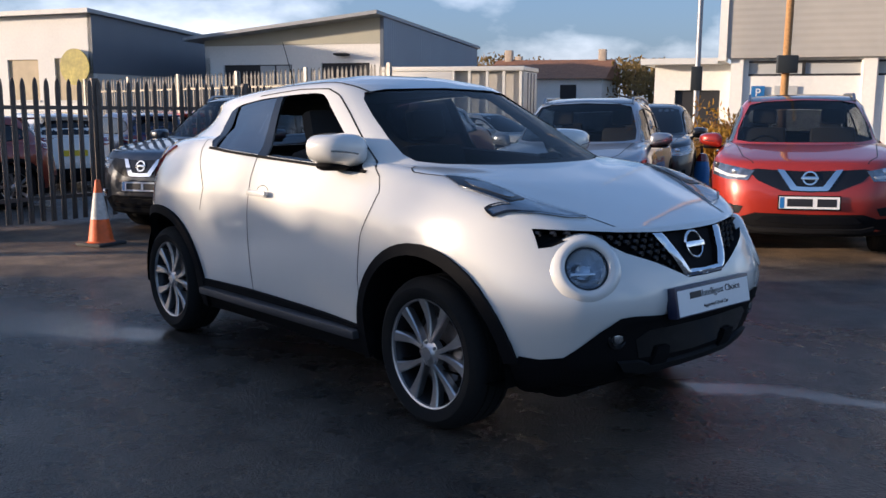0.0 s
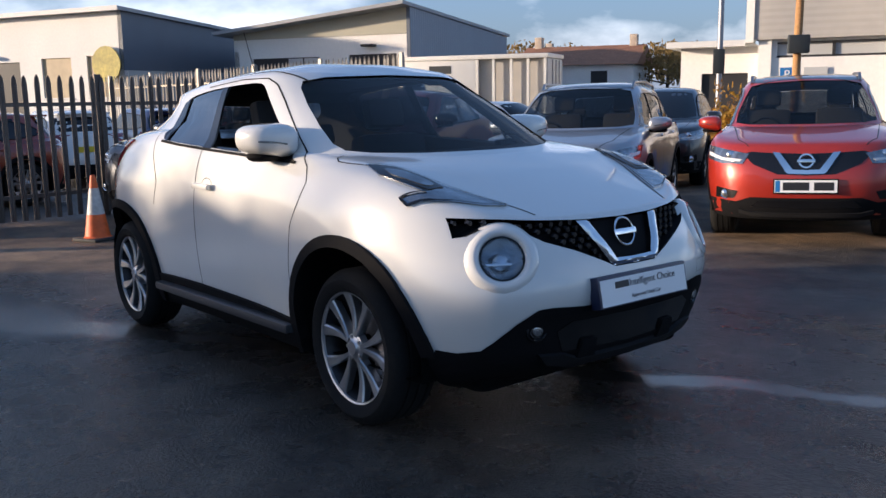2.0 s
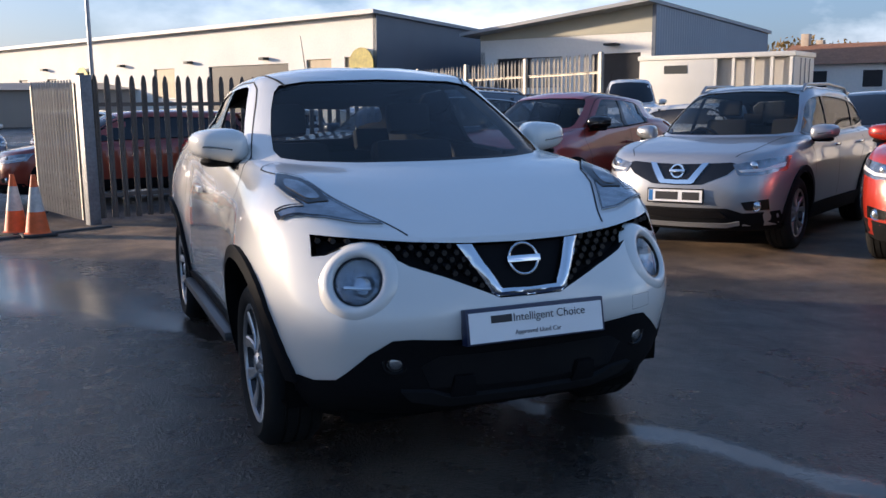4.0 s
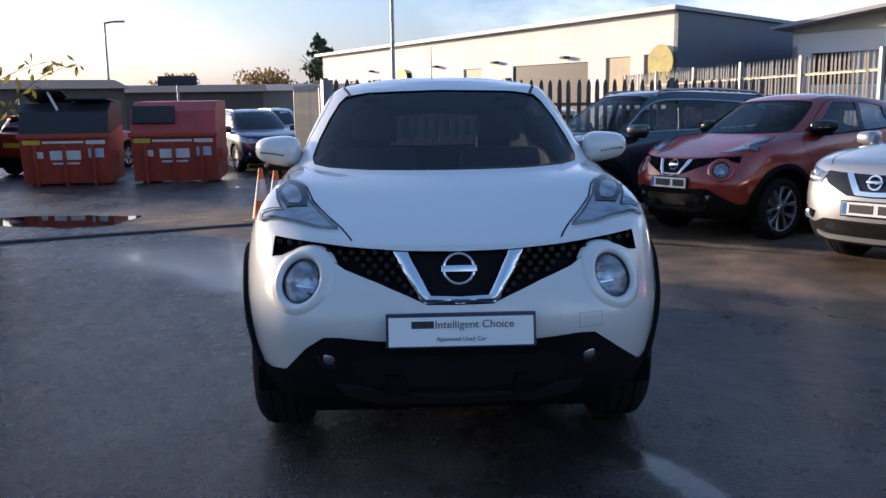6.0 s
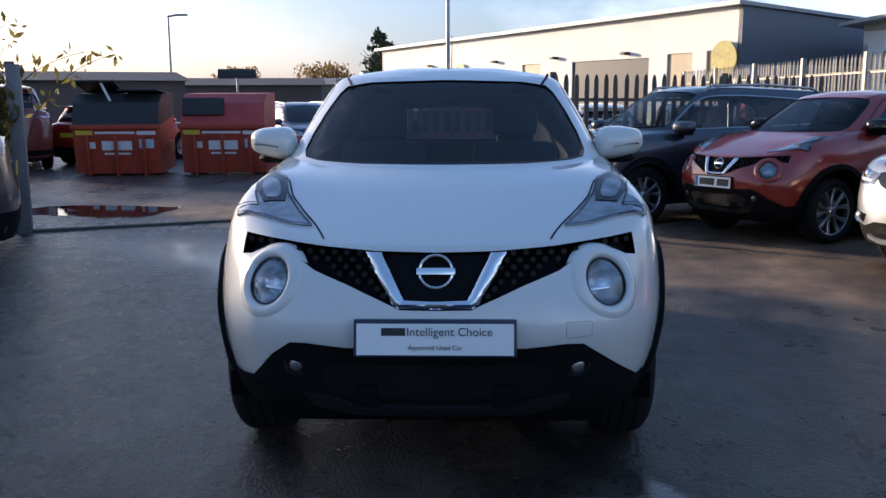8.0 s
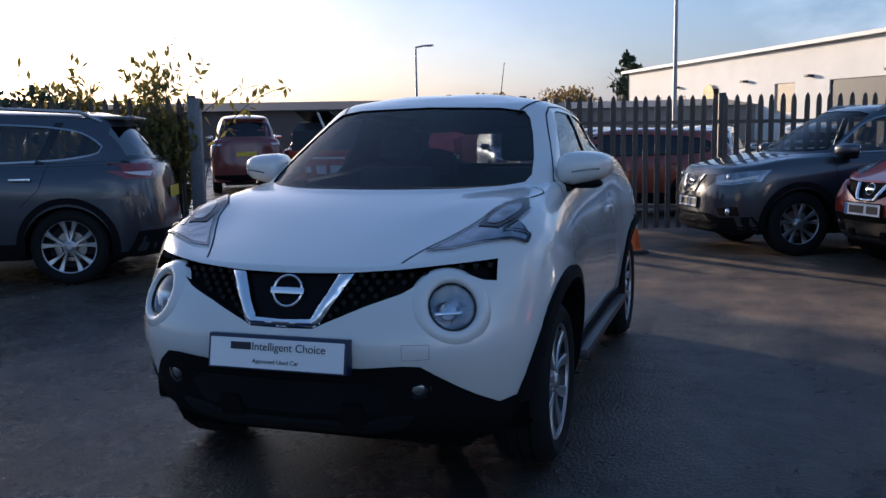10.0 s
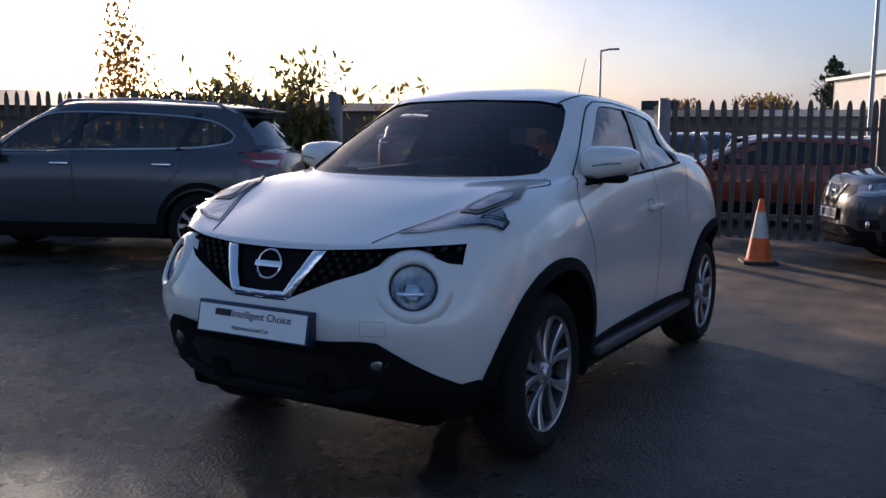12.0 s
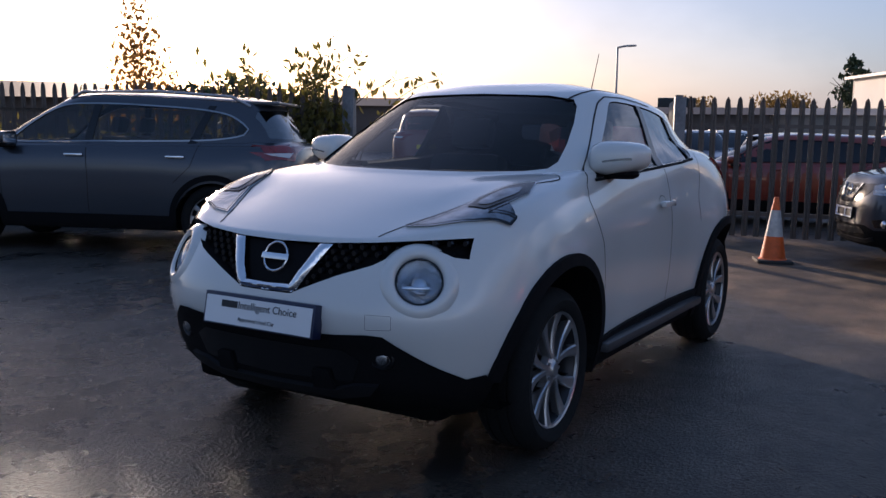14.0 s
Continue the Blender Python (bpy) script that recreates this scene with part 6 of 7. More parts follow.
# ---------------------------------------------------------------- big red bins
def skip_bin(m, label, open_lid):
    root = empty("waste_bin", m, label, "waste bin", "waste bins")
    bm = prism([(-0.70, 0.12), (0.62, 0.06), (0.78, 1.10), (-0.78, 1.30)], "y", -0.92, 0.92)
    part("body", bm, M_BIN, root, "red painted steel body", smooth=False)
    for y in (-0.60, 0.0, 0.60):
        part("rib", box((0.66, y - 0.03, 0.1), (0.76, y + 0.03, 1.0), 0.01, pose(0, 0, 0, 0, 8, 0)), M_BIN, root)
    part("rim", box((0.72, -0.96, 1.04), (0.84, 0.96, 1.14), 0.015), M_BIN, root)
    for s in (1, -1):
        part("side_pocket", box((-0.45, s * 0.93 - 0.06, 0.55), (0.45, s * 0.93 + 0.06, 0.75), 0.02), M_BIN, root)
        part("skid_foot", box((-0.62, s * 0.7 - 0.06, 0.0), (0.58, s * 0.7 + 0.06, 0.08), 0.01), M_BINDARK, root)
    lidm = M_BINLID
    if open_lid:
        part("strut", tube((0.55, -0.05, 1.45), (0.45, -0.35, 2.05), 0.03, 0.03, 8), M_FASCIA, root, "pale lid strut")
    hood = prism([(-0.80, 1.28), (0.76, 1.10), (0.62, 1.60), (0.25, 1.80), (-0.80, 1.82)], "y", -0.92, 0.92)
    part("hood", hood, M_BINDARK if open_lid else lidm, root, "black open hood" if open_lid else "faded red hood", smooth=False)
    if open_lid:
        for y0, y1, a in ((-0.90, -0.04, 16), (0.04, 0.90, 4)):
            part("lid", box((0, y0, 0), (0.95, y1, 0.04), 0.012), M_BINDARK, root, "raised black lid").matrix_basis = pose(-0.35, 0, 1.80, 0, -a, 0)
    else:
        part("opening", box((0.66, -0.86, 1.20), (0.80, 0.04, 1.58), 0.01, pose(0, 0, 0, 0, -12, 0) @ pose(0.26, 0, -0.05)), M_BINDARK, root, "dark loading hatch")
    # writing on the front as plain bars
    f = pose(0.70, 0, 0.56, 0, 8.5, 0)
    for y0, y1, z0, z1, mt in ((-0.32, 0.32, 0.02, 0.22, M_STICKER), (-0.28, 0.28, -0.08, -0.04, M_STICKER), (0.48, 0.80, 0.06, 0.26, M_STICKBLUE), (-0.62, -0.46, 0.06, 0.20, M_STICKER), (-0.86, -0.5, 0.36, 0.46, M_STICKYELLOW), (0.45, 0.85, 0.36, 0.44, M_STICKER), (-0.45, 0.40, 0.38, 0.43, M_STICKER)):
        part("lettering_bar", box((0.0, y0, z0), (0.012, y1, z1), 0.0), mt, root, smooth=False).matrix_basis = f
    return root


skip_bin(pose(-16.9, -5.22, gz(-16.9), 0, 0, 2), "large red steel waste bin with a hatch, white lettering bars", False)
skip_bin(pose(-16.6, -7.52, gz(-16.6), 0, 0, 5), "large red steel waste bin with black lids open", True)

# ---------------------------------------------------------------- cars inside the compound
YARD = "cars in the compound"


def yard_car(rx, ry, heading, mat, label, **kw):
    """A car inside the compound with its tail's middle at (rx, ry)."""
    a = radians(heading)
    d = 3.486
    suv(stand(rx + d * math.cos(a), ry + d * math.sin(a), heading), mat, label, YARD, near=False, **kw)


suv(stand(-20.2, -3.75, 26), M_DARKBLUE, "dark blue family SUV in the compound", YARD, near=False, plate_mat=M_PLATE)
suv(stand(-12.5, -1.70, -84), M_DEEPRED, "orange-red hatchback behind the gate leaf", YARD, near=False, H=1.5, rails=False)
yard_car(-15.2, -1.3, 176, M_BLACKPAINT, "black car behind the palisade fence", rails=False)
yard_car(-14.9, 0.9, 176, M_WHITE, "white car behind the palisade fence", rails=False)
yard_car(-15.2, 3.1, 176, M_WHITE, "white estate car behind the palisade fence", rails=False)
yard_car(-15.8, 5.3, 176, M_DARKBLUE, "dark car behind the palisade fence", rails=False)
yard_car(-18.5, 7.6, 176, M_RED, "red car far behind the palisade fence", rails=False)
yard_car(-17.4, -10.5, 211, M_DULLRED, "dull red people carrier seen from behind, beyond the gate post", rails=False, H=2.08, W=1.9)
# hidden car, added only so that its shadow falls across the yard
yard_car(-9.5, -9.9, 207, M_GREY, "unseen dark car added behind the shrubs to block the sun", rails=False, H=1.62)
yard_car(-19.0, -9.9, 160, M_RED, "red car beyond the waste bins", rails=False)
suv(stand(-6.15, 9.15, -60), M_BLACKPAINT, "black family SUV in a second row of parked cars", YARD, near=False, rails=False)
suv(stand(-12.2, 12.9, 12), M_WHITE, "white car parked before the lorry", YARD, near=False, rails=False, H=1.5)
suv(stand(-19.8, 14.5, -32), M_WHITE, "white van parked below the unit with the dark door", YARD, near=False, rails=False, H=2.3, W=1.9)
yard_car(-27.0, -4.6, 10, M_WHITE, "pale car far back in the compound", rails=False)

# ---------------------------------------------------------------- buildings
def wall_box(name, m, size, mat, root, holes=(), thick=0.3, label=""):
    """A wall in its own plane: x along, z up, faces -y; holes: (x0, z0, x1, z1)."""
    L, H0, H1 = size
    bm = prism([(0, 0), (L, 0), (L, H1), (0, H0)], "y", 0.0, thick)
    cut = [prism([(a, b), (c, b), (c, d), (a, d)], "y", -0.5, 0.18) for a, b, c, d in holes]
    if cut:
        bm = carve(bm, [join(*cut)])
    ob = part(name, bm, mat, root, label, smooth=False)
    ob.matrix_basis = m
    return ob


def unit_a():
    """Long white industrial unit with a single-pitch roof, its high side towards the sun."""
    a = math.degrees(math.atan2(14.9 + 7.6, -45.2 + 86.0))
    g = -0.45
    root = empty("industrial_unit", pose(-86.0, -7.6, g, 0, 0, a), "long white rendered industrial unit with a sloping roof", "building")
    L, Hh, D, Hb = 46.6, 6.3, 17.0, 5.3
    holes = [(L - 2.5, 2.0, L - 0.4, 4.2), (L - 5.7, 2.0, L - 3.6, 4.15), (L - 15.1, 0.0, L - 7.3, 4.0), (L - 21.3, 2.0, L - 18.9, 4.0), (L - 31.4, 2.0, L - 29.1, 4.0), (6, 2.0, 7.4, 3.6), (10.5, 2.0, 12, 3.6)]
    rise = 0.38
    w = wall_box("wall", pose(0, 0, 0), (L, Hh - 0.24, Hh - 0.24 + rise), M_RENDERWALL, root, holes)
    for x0, z0, x1, z1 in holes:
        dark = z0 == 0.0
        if x0 < 20:
            p = part("window", box((x0, 0.10, z0), (x1, 0.16, z1)), M_DOORDARK, root, "dark window", smooth=False)
        else:
            # the loading doorway gets a near-black sheet as its shaded inside
            p = part("roller_door" if dark else "window_shutter", box((x0, 0.10, z0), (x1, 0.16, z1)), M_DOORDARK if dark else M_SHUTTER, root, "near-black sheet for the unlit inside of the loading doorway" if dark else "tan shuttered window", smooth=False)
        part("sill", box((x0 - 0.05, -0.06, z0 - 0.10), (x1 + 0.05, 0.10, z0)), M_FASCIA, p, smooth=False)
    m = pose(L, 0.0, 0, 0, 0, 90)
    wall_box("end_wall", m, (D, 3.4, 3.4), M_CREAMWALL, root, thick=0.3)
    bm = prism([(0, 3.4), (D, 3.4), (D, Hb - 0.22 + rise), (0, Hh - 0.24 + rise)], "y", -0.03, 0.25)
    part("gable_cladding", bm, M_GREYCLAD, root, "blue-grey sheet cladding", smooth=False).matrix_basis = m
    bm = prism([(0, 0), (3.6, 0), (3.6, Hb - 0.24 + rise), (0, Hb - 0.02 + rise)], "y", -0.06, 0.2)
    part("gable_cladding", bm, M_GREYCLAD, root, smooth=False).matrix_basis = pose(L, D - 3.6, 0, 0, 0, 90)
    part("back_wall", box((0, D - 0.3, 0), (L, D, Hb - 0.5)), M_CREAMWALL, root, smooth=False)
    part("far_wall", prism([(0, 0), (D, 0), (D, Hb - 0.4), (0, Hh - 0.4)], "x", 0.0, 0.3), M_CREAMWALL, root, smooth=False)
    bm = prism([(-0.45, Hh - 0.20), (-0.45, Hh + 0.0), (D + 0.3, Hb - 0.02), (D + 0.3, Hb - 0.20)], "x", -0.8, L + 0.25)
    for v in bm.verts:
        v.co.z += rise * v.co.x / L
    rf = part("roof", bm, M_ROOFEDGE, root, "grey sheet roof with a deep overhang", smooth=False)
    bm = box((-0.8, -0.50, Hh - 0.22), (L + 0.25, -0.45, Hh + 0.02))
    for v in bm.verts:
        v.co.z += rise * v.co.x / L
    part("fascia", bm, M_FASCIA, rf, smooth=False)
    for x in (L - 9.3, L - 17.0, L - 25.0, L - 36):
        part("wall_lamp", box((x - 0.25, -0.45, 4.25), (x + 0.25, 0.0, 4.42), 0.04), M_DOORDARK, root)
    # signs on the end wall
    part("notice", box((0.5, -0.06, 2.0), (1.6, -0.03, 3.0)), M_CREAMWALL, root, "pale notice board", smooth=False).matrix_basis = m
    return root


unit_a()
bm = lathe([(0.0, 0.0), (1.15, 0.0), (1.15, 0.06), (0.0, 0.06)], 40, "y")
dish = tagged(part("round_sign", bm, M_YELLOW), "faded yellow round panel on the white unit", "sign", "round panels")
dish.matrix_basis = pose(-45.95, 14.22, 3.28, 0, 0, 28.9) @ Matrix.Diagonal((0.82, 1, 0.82, 1))
copy_thing(dish, pose(-71.65, 0.02, 3.02, 0, 0, 28.9) @ Matrix.Diagonal((0.95, 1, 0.95, 1)))


def unit_b():
    """Second unit, set back, with corrugated side cladding."""
    ang = 28.9
    L, D, Hh, Hb, Hw = 10.9, 16.7, 6.58, 5.85, 5.0
    ox, oy = -35.35 - L * math.cos(radians(ang)), 26.45 - L * math.sin(radians(ang))
    root = empty("industrial_unit", pose(ox, oy, -0.4, 0, 0, ang), "pale industrial unit with grey corrugated side wall", "building")
    holes = [(L - 3.6, 0.0, L - 0.75, 4.0), (L - 9.7, 2.3, L - 5.4, 3.95)]
    wall_box("wall", pose(0, 0, 0), (L, Hw, Hw), M_RENDERWALL, root, holes)
    part("upper_cladding", prism([(0, Hw), (L, Hw), (L, Hh - 0.21), (0, Hh - 1.28)], "y", -0.04, 0.26), M_OLIVE, root, "olive-grey cladding band", smooth=False)
    part("roller_door", box((L - 3.6, 0.1, 0), (L - 0.75, 0.16, 4.0)), M_DOORDARK, root, smooth=False)
    win = part("window", box((L - 9.7, 0.1, 2.3), (L - 5.4, 0.16, 3.95)), M_DOORDARK, root, smooth=False)
    for x in (L - 7.4, L - 6.4):
        part("blind", box((x, 0.06, 2.34), (x + 0.9, 0.09, 3.9)), M_CREAMWALL, win, "pale blind in the window", smooth=False)
    part("corner_trim", box((L - 0.12, -0.07, 0), (L + 0.08, 0.0, Hh - 0.25)), M_GREYCLAD, root, smooth=False)
    bm = bmesh.new()
    n = 110
    row0, row1 = [], []
    for k in range(n + 1):
        y = D * k / n
        x = L + (0.05 if k % 2 else 0.0)
        row0.append(bm.verts.new((x, y, 0)))
        row1.append(bm.verts.new((x, y, Hh - 0.21 - (Hh - Hb) * y / D)))
    for k in range(n):
        bm.faces.new((row0[k], row0[k + 1], row1[k + 1], row1[k]))
    part("corrugated_wall", bm, M_CORRUGATED, root, "grey corrugated sheet wall", smooth=False)
    part("back_wall", box((0, D - 0.3, 0), (L, D, Hb - 0.5)), M_CREAMWALL, root, smooth=False)
    part("far_wall", box((0, 0, 0), (0.3, D, Hb - 1.5)), M_CREAMWALL, root, smooth=False)
    bm = prism([(-1.1, Hh - 0.18), (-1.1, Hh), (D + 0.2, Hb), (D + 0.2, Hb - 0.18)], "x", -0.7, L + 0.15)
    for v in bm.verts:
        v.co.z -= 1.07 * (1 - v.co.x / L)
    part("roof", bm, M_ROOFEDGE, root, "grey sheet roof", smooth=False)
    part("wall_lamp", box((L - 2.6, -0.6, 4.38), (L - 1.9, 0.0, 4.50), 0.04), M_DOORDARK, root)


unit_b()


def unit_c():
    """Large unit with tan cladding above pale walls."""
    root = empty("trade_unit", pose(-13.5, 24.2, -0.3, 0, 0, 26.0), "trade unit with tan corrugated cladding over white walls", "building")
    L, D = 22.0, 14.0
    holes = [(0.5, 2.70, 3.9, 3.2), (4.4, 2.70, 8.0, 3.2), (8.5, 2.70, 12.1, 3.2), (13, 0.0, 18, 3.0)]
    wall_box("wall", pose(0, 0, 0), (L, 3.5, 3.5), M_RENDERWALL, root, holes)
    for x0, z0, x1, z1 in holes:
        w = part("window", box((x0, 0.10, z0), (x1, 0.15, z1)), M_CREAMWALL, root, "pale shuttered window", smooth=False)
        part("frame", box((x0, 0.02, z1 - 0.07), (x1, 0.10, z1)), M_DOORDARK, w, smooth=False)
        part("frame", box((x0, 0.02, z0), (x1, 0.10, z0 + 0.07)), M_DOORDARK, w, smooth=False)
        part("frame", box(((x0 + x1) / 2 - 0.05, 0.02, z0), ((x0 + x1) / 2 + 0.05, 0.10, z1)), M_DOORDARK, w, smooth=False)
    for x in (0.14, 4.15, 8.25, 12.5):
        part("pier", box((x - 0.20, -0.12, 0), (x + 0.20, 0.0, 3.3)), M_RENDERWALL, root, smooth=False)
    bm = bmesh.new()
    n = 26
    rows = []
    for k in range(n + 1):
        z = 3.28 + 2.77 * k / n
        y = -0.25 - (0.006 if k % 2 else 0.0)
        rows.append((bm.verts.new((-0.2, y, z)), bm.verts.new((L, y, z))))
    for (a, b), (c, d) in zip(rows, rows[1:]):
        bm.faces.new((a, b, d, c))
    part("cladding", bm, M_TAN, root, "tan ribbed cladding", smooth=False)
    part("corner_trim", box((-0.45, -0.32, 3.2), (-0.2, 0.3, 6.2)), M_RENDERWALL, root, smooth=False)
    part("roof", box((-0.4, -0.3, 6.05), (L, D, 6.2)), M_ROOFEDGE, root, smooth=False)
    part("side_wall", box((-0.2, 0.0, 3.3), (0.1, D, 6.1)), M_TAN, root, smooth=False)
    # lower wing
    wall_box("wing_wall", pose(-2.6, 0.3, 0), (2.6, 3.1, 3.1), M_RENDERWALL, root, [(0.7, 0.0, 2.2, 2.25)])
    part("garage_door", box((-1.9, 0.42, 0), (-0.4, 0.46, 2.25)), M_DOORDARK, root, smooth=False)
    part("wing_roof", box((-3.0, -0.3, 3.1), (-0.46, 8.0, 3.3)), M_FASCIA, root, "pale flat roof edge", smooth=False)
    part("wing_side", box((-2.6, 0.6, 0), (-2.3, 8.0, 3.1)), M_RENDERWALL, root, smooth=False)
    s = part("parking_sign", box((0.63, -0.10, 1.93), (1.05, -0.07, 2.38)), M_SIGNBLUE, root, "blue parking sign", smooth=False)
    part("notice", box((1.35, -0.09, 1.93), (2.05, -0.06, 2.38)), M_CREAMWALL, root, "grey notice panel", smooth=False)
    cu = bpy.data.curves.new("sign_letter", "FONT")
    cu.body, cu.size, cu.extrude, cu.align_x, cu.align_y = "P", 0.36, 0.004, "CENTER", "CENTER"
    lt = new("sign_letter", cu)
    lt.data.materials.append(M_PLATE)
    lt.parent = s
    lt.matrix_basis = pose(0.84, -0.11, 2.155, 90, 0, 0)


unit_c()


def house(m, label, w=8.0, d=8.0, h=3.2, rise=2.0):
    root = empty("house", m, label, "house", "distant houses")
    part("wall", box((-w / 2, -d / 2, 0), (w / 2, d / 2, h)), M_RENDERWALL, root, smooth=False)
    rf = part("roof", prism([(-d / 2 - 0.4, h), (d / 2 + 0.4, h), (0, h + rise)], "x", -w / 2 - 0.3, w / 2 + 0.3), M_TILE, root, "orange tiled roof", smooth=False)
    for x in (-w / 2 + 0.6, w / 2 - 0.6):
        part("chimney", box((x - 0.26, -0.30, h + rise - 0.7), (x + 0.26, 0.30, h + rise + 0.7), 0.03), M_BRICK, rf)
    for x in (-2.0, 1.2):
        part("window", box((x, -d / 2 - 0.03, 2.2), (x + 1.1, -d / 2 + 0.05, 3.2)), M_DOORDARK, root, smooth=False)
    return root


house(pose(-41.0, 46.5, -0.4, 0, 0, 30), "cream rendered house with an orange-brown tiled roof and chimneys", h=3.6, rise=1.45)
house(pose(-52.0, 49.5, -0.4, 0, 0, 30), "cream rendered house with an orange-brown tiled roof and chimneys", h=3.6, rise=1.45)


def lorry(m):
    root = empty("curtain_side_lorry", m, "white curtain-sided lorry body with one side drawn open", "lorry")
    part("curtain", box((0, 0, 1.0), (2.9, 2.4, 3.06), 0.03), M_CANVAS, root, "pale side curtain with a dark lettering bar")
    part("roof", box((-0.05, -0.05, 3.06), (5.75, 2.45, 3.23), 0.03), M_CANVAS, root)
    part("open_bay", box((2.9, 0.25, 1.0), (5.6, 2.35, 3.04)), M_TAN, root, "tan boarded inside of the open bay", smooth=False)
    part("tail_door", box((5.6, 0.05, 1.0), (5.7, 2.4, 3.05), 0.02), M_CREAMWALL, root, "pale grey tail doors")
    for y in (0.7, 1.22, 1.75):
        part("door_bar", tube((5.73, y, 1.1), (5.73, y, 3.0), 0.02, seg=8), M_STEELPOLE, root)
    for x in (2.95, 3.6, 4.3, 4.95, 5.6):
        part("bay_post", box((x - 0.05, 0.0, 1.0), (x + 0.05, 0.1, 3.06)), M_CANVAS, root, smooth=False)
    part("lettering_bar", box((1.0, -0.012, 2.55), (1.9, 0.0, 2.85)), M_SIGNDARK, root, smooth=False)
    part("chassis", box((0, 0.2, 0.7), (5.7, 2.2, 1.0)), M_SIGNDARK, root, smooth=False)
    for x in (0.9, 4.4):
        for y in (0.30, 2.10):
            w = part("wheel", lathe([(0.0, -0.14), (0.3, -0.14), (0.48, -0.12), (0.48, 0.12), (0.3, 0.14), (0.0, 0.14)], 24), M_RUBBER, root)
            w.matrix_basis = pose(x, y, 0.48)
    return root


lorry(pose(-25.57, 18.78, -0.37, 0, 0, 30))


# ---------------------------------------------------------------- poles, boards
def street_lamp(x, y, top, r0, r1, arm, label, mat=M_STEELPOLE, heading=0.0, group="lamp posts"):
    g = gz(x)
    root = empty("street_lamp", pose(x, y, g, 0, 0, heading), label, "lamp post", group)
    part("pole", tube((0, 0, 0), (0, 0, top - g), r0, r1, 12), mat, root)
    if arm:
        part("arm", tube((0, 0, top - g), (arm, 0, top - g + 0.10), r1, r1, 8), mat, root)
        part("lantern", box((arm - 0.1, -0.12, top - g + 0.02), (arm + 0.55, 0.12, top - g + 0.14), 0.04), mat, root)
    return root


street_lamp(-53.3, -18.1, 6.25, 0.10, 0.06, 0.7, "tall grey street lamp with a short arm", heading=85)
street_lamp(-32.0, -0.42, 11.0, 0.09, 0.05, 0, "tall slim grey pole")
street_lamp(-40.0, 33.0, 5.9, 0.08, 0.06, 0, "short grey lamp post by the units")
street_lamp(-10.2, 17.0, 9.5, 0.075, 0.055, 0, "tall grey lamp post with a sign panel")
sg = tagged(part("sign_panel", box((-0.14, -0.05, -0.30), (0.14, -0.01, 0.30), 0.02), M_SIGNDARK), "grey sign panel on the lamp post", "sign")
sg.matrix_basis = pose(-10.16, 16.9, 2.10, 0, 0, 40)
tp = empty("timber_pole", pose(-3.67, 9.09, gz(-3.67)), "brown timber pole with a small box", "pole")
part("pole", tube((0, 0, 0), (0.06, 0, 7.0), 0.056, 0.050, 14), M_TIMBER, tp)
part("box", box((-0.13, -0.16, 1.95), (0.15, -0.04, 2.20), 0.015), M_SIGNDARK, tp, "dark box fixed to the pole").matrix_basis = pose(0, 0, 0, 0, 0, 40)
bd = empty("roadside_board", pose(-49.5, -13.0, gz(-49.5), 0, 0, 95), "dark roadside sign board on posts", "sign board")
part("board", box((-1.1, -0.06, 2.75), (1.1, 0.06, 3.3), 0.02), M_SIGNDARK, bd)
part("post", tube((0, 0, 0), (0, 0, 2.8), 0.07, seg=8), M_STEELPOLE, bd)

# ---------------------------------------------------------------- low sheds far behind the compound
for x, y, a, L, h, lab, wm in ((-60, -30, 100, 40, 2.5, "low dull brown warehouse on the skyline", M_WAREHOUSE), (-42, -30, 118, 30, 2.6, "long low warehouse roof behind the shrubs", M_WAREHOUSE), (-70, -6, 90, 30, 2.6, "far low pale sheds beyond the compound", M_SHED), (-7.3, -27.1, -36, 20, 2.25, "dull brown flat-roofed building behind the shrubs", M_WAREHOUSE)):
    wr = empty("warehouse", pose(x, y, -0.4, 0, 0, a), lab, "building", "far sheds")
    part("wall", box((-L / 2, -4, 0), (L / 2, 4, h)), wm, wr, smooth=False)
    part("roof", prism([(-4.4, h), (4.4, h), (0, h + 0.55)], "x", -L / 2 - 0.3, L / 2 + 0.3), wm, wr, smooth=False)


# ---------------------------------------------------------------- trees and shrubs
def leaf_cloud(bm, rng, centre, radii, n, size, squash=1.0):
    for _ in range(n):
        while True:
            p = Vector((rng.uniform(-1, 1), rng.uniform(-1, 1), rng.uniform(-1, 1)))
            if p.length <= 1:
                break
        p = p * (0.55 + 0.45 * rng.random() ** 0.5)
        c = Vector(centre) + Vector((p.x * radii[0], p.y * radii[1], p.z * radii[2]))
        s = size * rng.uniform(0.6, 1.4)
        q = Euler((rng.uniform(0, 6.3), rng.uniform(0, 6.3), rng.uniform(0, 6.3))).to_matrix()
        vs = [bm.verts.new(c + q @ Vector(v) * s) for v in ((-0.5, 0, 0), (0, -0.24, 0.06), (0.5, 0, 0), (0, 0.24, 0.06))]
        bm.faces.new(vs)


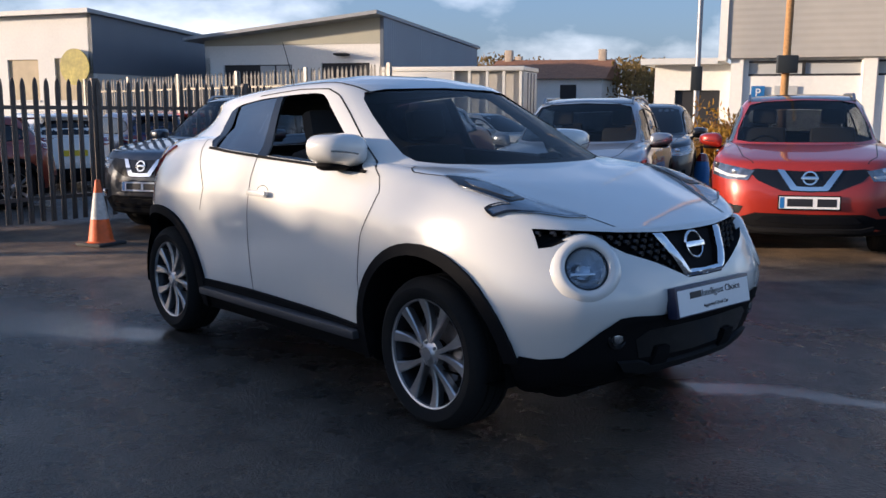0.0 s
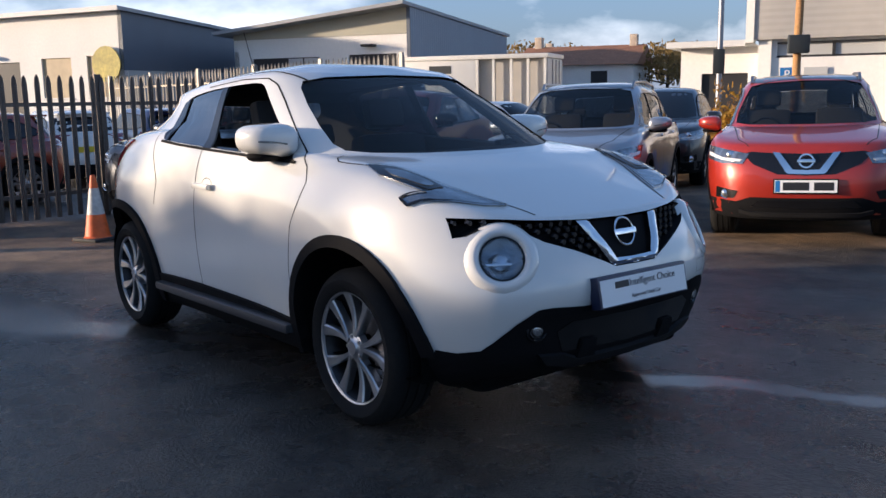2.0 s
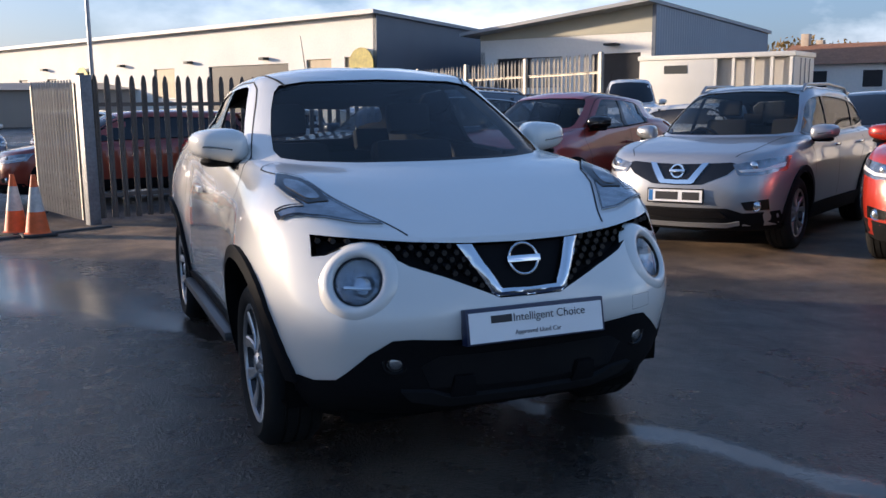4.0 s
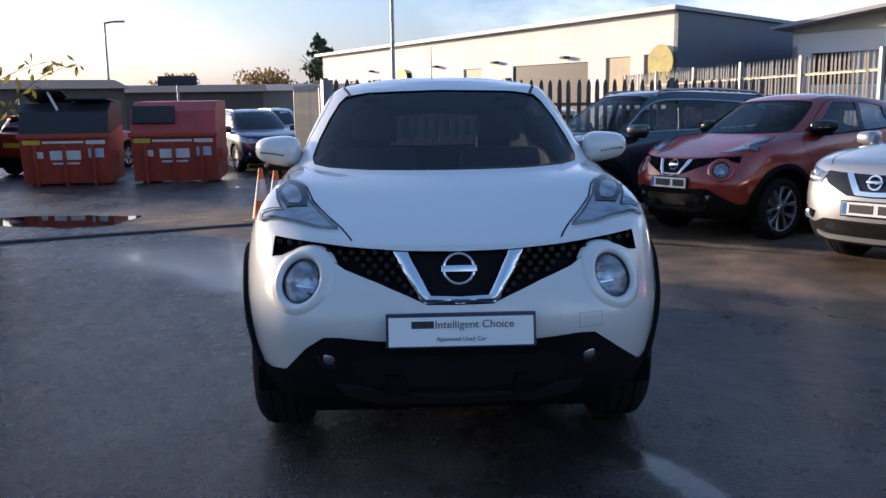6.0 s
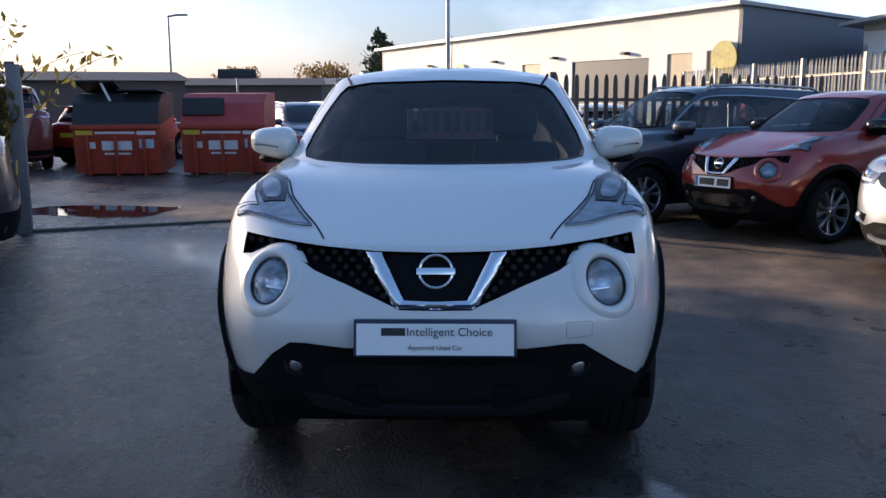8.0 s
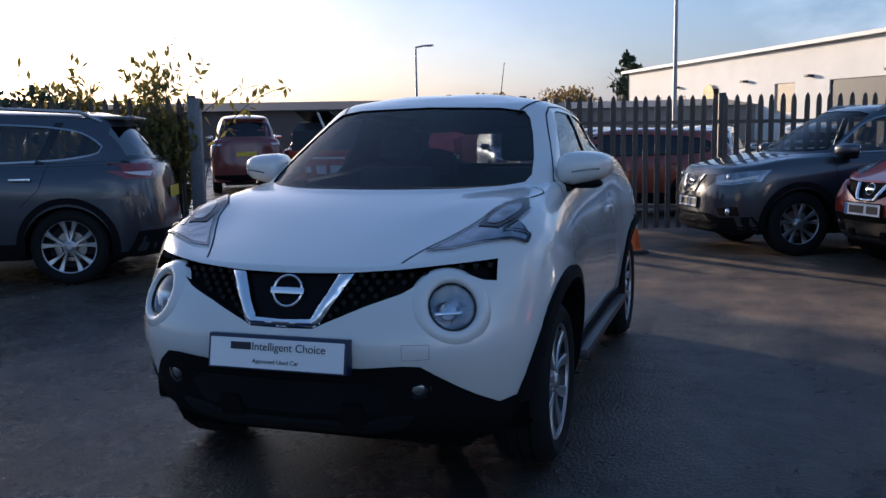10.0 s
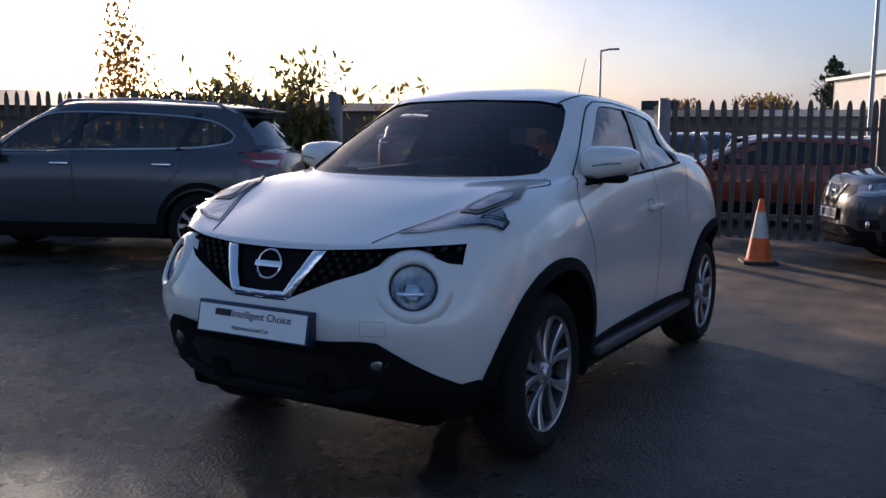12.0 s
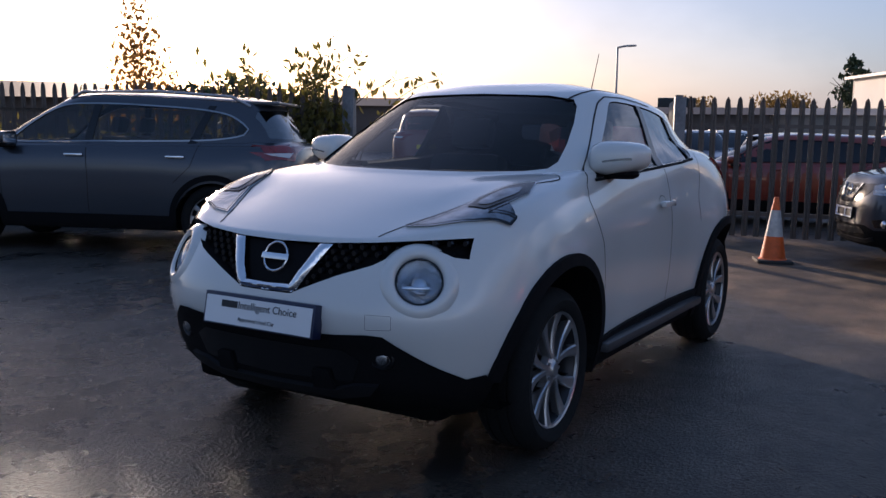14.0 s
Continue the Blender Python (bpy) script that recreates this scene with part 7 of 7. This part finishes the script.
def tree(x, y, h, w, mat, label, seed, n=900, leaf=0.25, conifer=False, name="tree", trunk=0.2, slim=False):
    rng = random.Random(seed)
    root = empty(name, pose(x, y, gz(x)), label, "tree" if name == "tree" else "shrub")
    bm = bmesh.new()
    add_tube(bm, (0, 0, 0), (0, 0, h * 0.75), trunk, trunk * 0.25, 10)
    limbs = []
    for k in range(7):
        a = k * 2.4 + rng.uniform(-0.4, 0.4)
        z0 = h * rng.uniform(0.25, 0.6)
        e = Vector((math.cos(a) * w * 0.4, math.sin(a) * w * 0.4, z0 + h * rng.uniform(0.12, 0.3)))
        add_tube(bm, (0, 0, z0), e, trunk * 0.35, trunk * 0.1, 7)
        limbs.append(e)
    part("trunk", bm, M_BARK, root)
    bm = bmesh.new()
    if conifer:
        for k in range(26):
            t = k / 25
            rr = w * 0.5 * (1 - t) ** 0.75 * rng.uniform(0.65, 1.2) + 0.12
            leaf_cloud(bm, rng, (rng.uniform(-0.12, 0.12) * w, rng.uniform(-0.12, 0.12) * w, h * (0.10 + 0.88 * t)), (rr, rr, h * 0.05), int(n / 26 * (1.7 - 1.3 * t)), leaf)
    elif slim:
        for k in range(12):
            t = k / 11
            rr = w * (0.50 - 0.36 * t)
            leaf_cloud(bm, rng, (rng.uniform(-0.1, 0.1), rng.uniform(-0.1, 0.1), h * (0.42 + 0.58 * t)), (rr, rr, h * 0.08), int(n / 12 * (1.9 - 1.75 * t)), leaf)
    else:
        for e in limbs:
            leaf_cloud(bm, rng, e, (w * 0.28, w * 0.28, h * 0.20), n // 9, leaf)
        leaf_cloud(bm, rng, (0, 0, h * 0.78), (w * 0.33, w * 0.33, h * 0.24), n // 4, leaf)
    part("crown", bm, mat, root, smooth=False)
    return root


tree(-96.0, -8.4, 8.8, 6.8, M_LEAF, "dark conifer at the end of the white unit", 3, 4200, 0.5, True)
tree(-79.0, -11.5, 4.8, 6.0, M_AUTUMN, "autumn trees beside the conifer", 4, 1200, 0.4)
tree(-85.0, -22.0, 4.6, 4.0, M_AUTUMN, "small autumn tree on the skyline", 5, 800, 0.4)
tree(-52.0, 52.0, 6.2, 9.0, M_AUTUMN, "autumn trees behind the houses", 6, 1800, 0.45)
tree(-38.0, 52.0, 5.4, 11.0, M_AUTUMN, "brown autumn trees beside the houses", 7, 2200, 0.45)
tree(-30.0, 47.0, 4.4, 7.0, M_AUTUMN, "russet trees behind the trade unit", 9, 1600, 0.4)


def shrub(x, y, h, w, d, heading, seed, n, label, sprays=10, mat=M_BUSH):
    """Overgrown hedge plant with long arching shoots."""
    rng = random.Random(seed)
    root = empty("shrub", pose(x, y, gz(x), 0, 0, heading), label, "shrub", "shrubs along the fence")
    bl = bmesh.new()
    bs = bmesh.new()
    for k in range(15):
        cx, cz = rng.uniform(-w / 2, w / 2), rng.uniform(0.10, 0.82) * h
        leaf_cloud(bl, rng, (cx, rng.uniform(-d / 3, d / 3), cz), (w * 0.26, d * 0.45, h * 0.27), n // 15, 0.12)
    for k in range(sprays):
        x0 = rng.uniform(-w / 2, w / 2)
        p = Vector((x0, rng.uniform(-d / 3, d / 3), 0.2))
        v = Vector((rng.uniform(-0.15, 0.15), rng.uniform(-0.1, 0.1), 1.0))
        tall = h * rng.uniform(0.85, 1.35)
        lean = rng.uniform(-0.35, 0.35)
        steps = 12
        for i in range(steps):
            q = p + v * (tall / steps)
            add_tube(bs, p, q, 0.008 * (1 - i / steps) + 0.003, 0.008 * (1 - (i + 1) / steps) + 0.003, 5, False)
            v += Vector((rng.uniform(-0.10, 0.10) + lean * i / steps, rng.uniform(-0.06, 0.06), -0.30 * abs(lean) * (i / steps)))
            v.normalize()
            p = q
            if i > 4:
                for _ in range(5):
                    s = rng.uniform(0.07, 0.16)
                    r = Euler((rng.uniform(0, 6.3), rng.uniform(0, 6.3), rng.uniform(0, 6.3))).to_matrix()
                    c = p + r @ Vector((s * 0.8, 0, 0))
                    vs = [bl.verts.new(c + r @ Vector(u) * s) for u in ((-0.5, 0, 0), (0, -0.2, 0), (0.5, 0, 0), (0, 0.2, 0))]
                    bl.faces.new(vs)
    tagged(part("twig_growth", bs, M_BARK, root), "thin brown stems", kind="stuff")
    tagged(part("foliage", bl, mat, root, smooth=False), "olive and brown leaves with long shoots", kind="stuff")
    return root


shrub(-6.25, -5.75, 1.80, 1.5, 0.8, -66, 11, 6500, "overgrown olive shrub with arching shoots behind the palisade fence", 44)
shrub(-5.75, -7.5, 1.25, 2.2, 0.9, -66, 12, 6500, "dense overgrown olive shrub behind the palisade fence", 14)
shrub(-5.0, -9.4, 1.15, 2.2, 0.9, -66, 15, 6500, "dense overgrown olive shrub beside the parked SUV", 8)
shrub(-4.2, -11.4, 1.2, 2.4, 1.0, -66, 16, 6000, "dense olive shrub at the end of the fence", 8)
tree(-8.57, -11.4, 3.75, 1.9, M_SAPLING, "sapling with sparse autumn leaves against the sun", 13, 1150, 0.12, trunk=0.03, slim=True)
tree(-13.6, -13.6, 2.75, 3.4, M_LEAF, "small dark evergreen beyond the fence", 14, 2200, 0.20, trunk=0.06)
shrub(-7.35, 13.7, 1.35, 2.6, 0.9, 25, 21, 5200, "yellow and orange autumn hedge plant by the lamp post", 6, M_YELLOWLEAF)
shrub(-9.6, 15.6, 1.25, 2.2, 0.9, 25, 22, 4200, "brown autumn hedge plant by the lamp post", 8, M_SAPLING)
dr = empty("plastic_drum", pose(-5.35, 9.75, gz(-5.35)), "blue plastic drum with a red cap between parked cars", "drum")
part("body", lathe([(0.0, 0.0), (0.11, 0.0), (0.125, 0.04), (0.125, 0.50), (0.10, 0.62), (0.0, 0.64)], 28, "z"), M_SIGNBLUE, dr)
part("cap", lathe([(0.0, 0.76), (0.06, 0.74), (0.09, 0.68), (0.10, 0.625), (0.0, 0.622)], 28, "z"), M_REDLAMP, dr, "red cap")
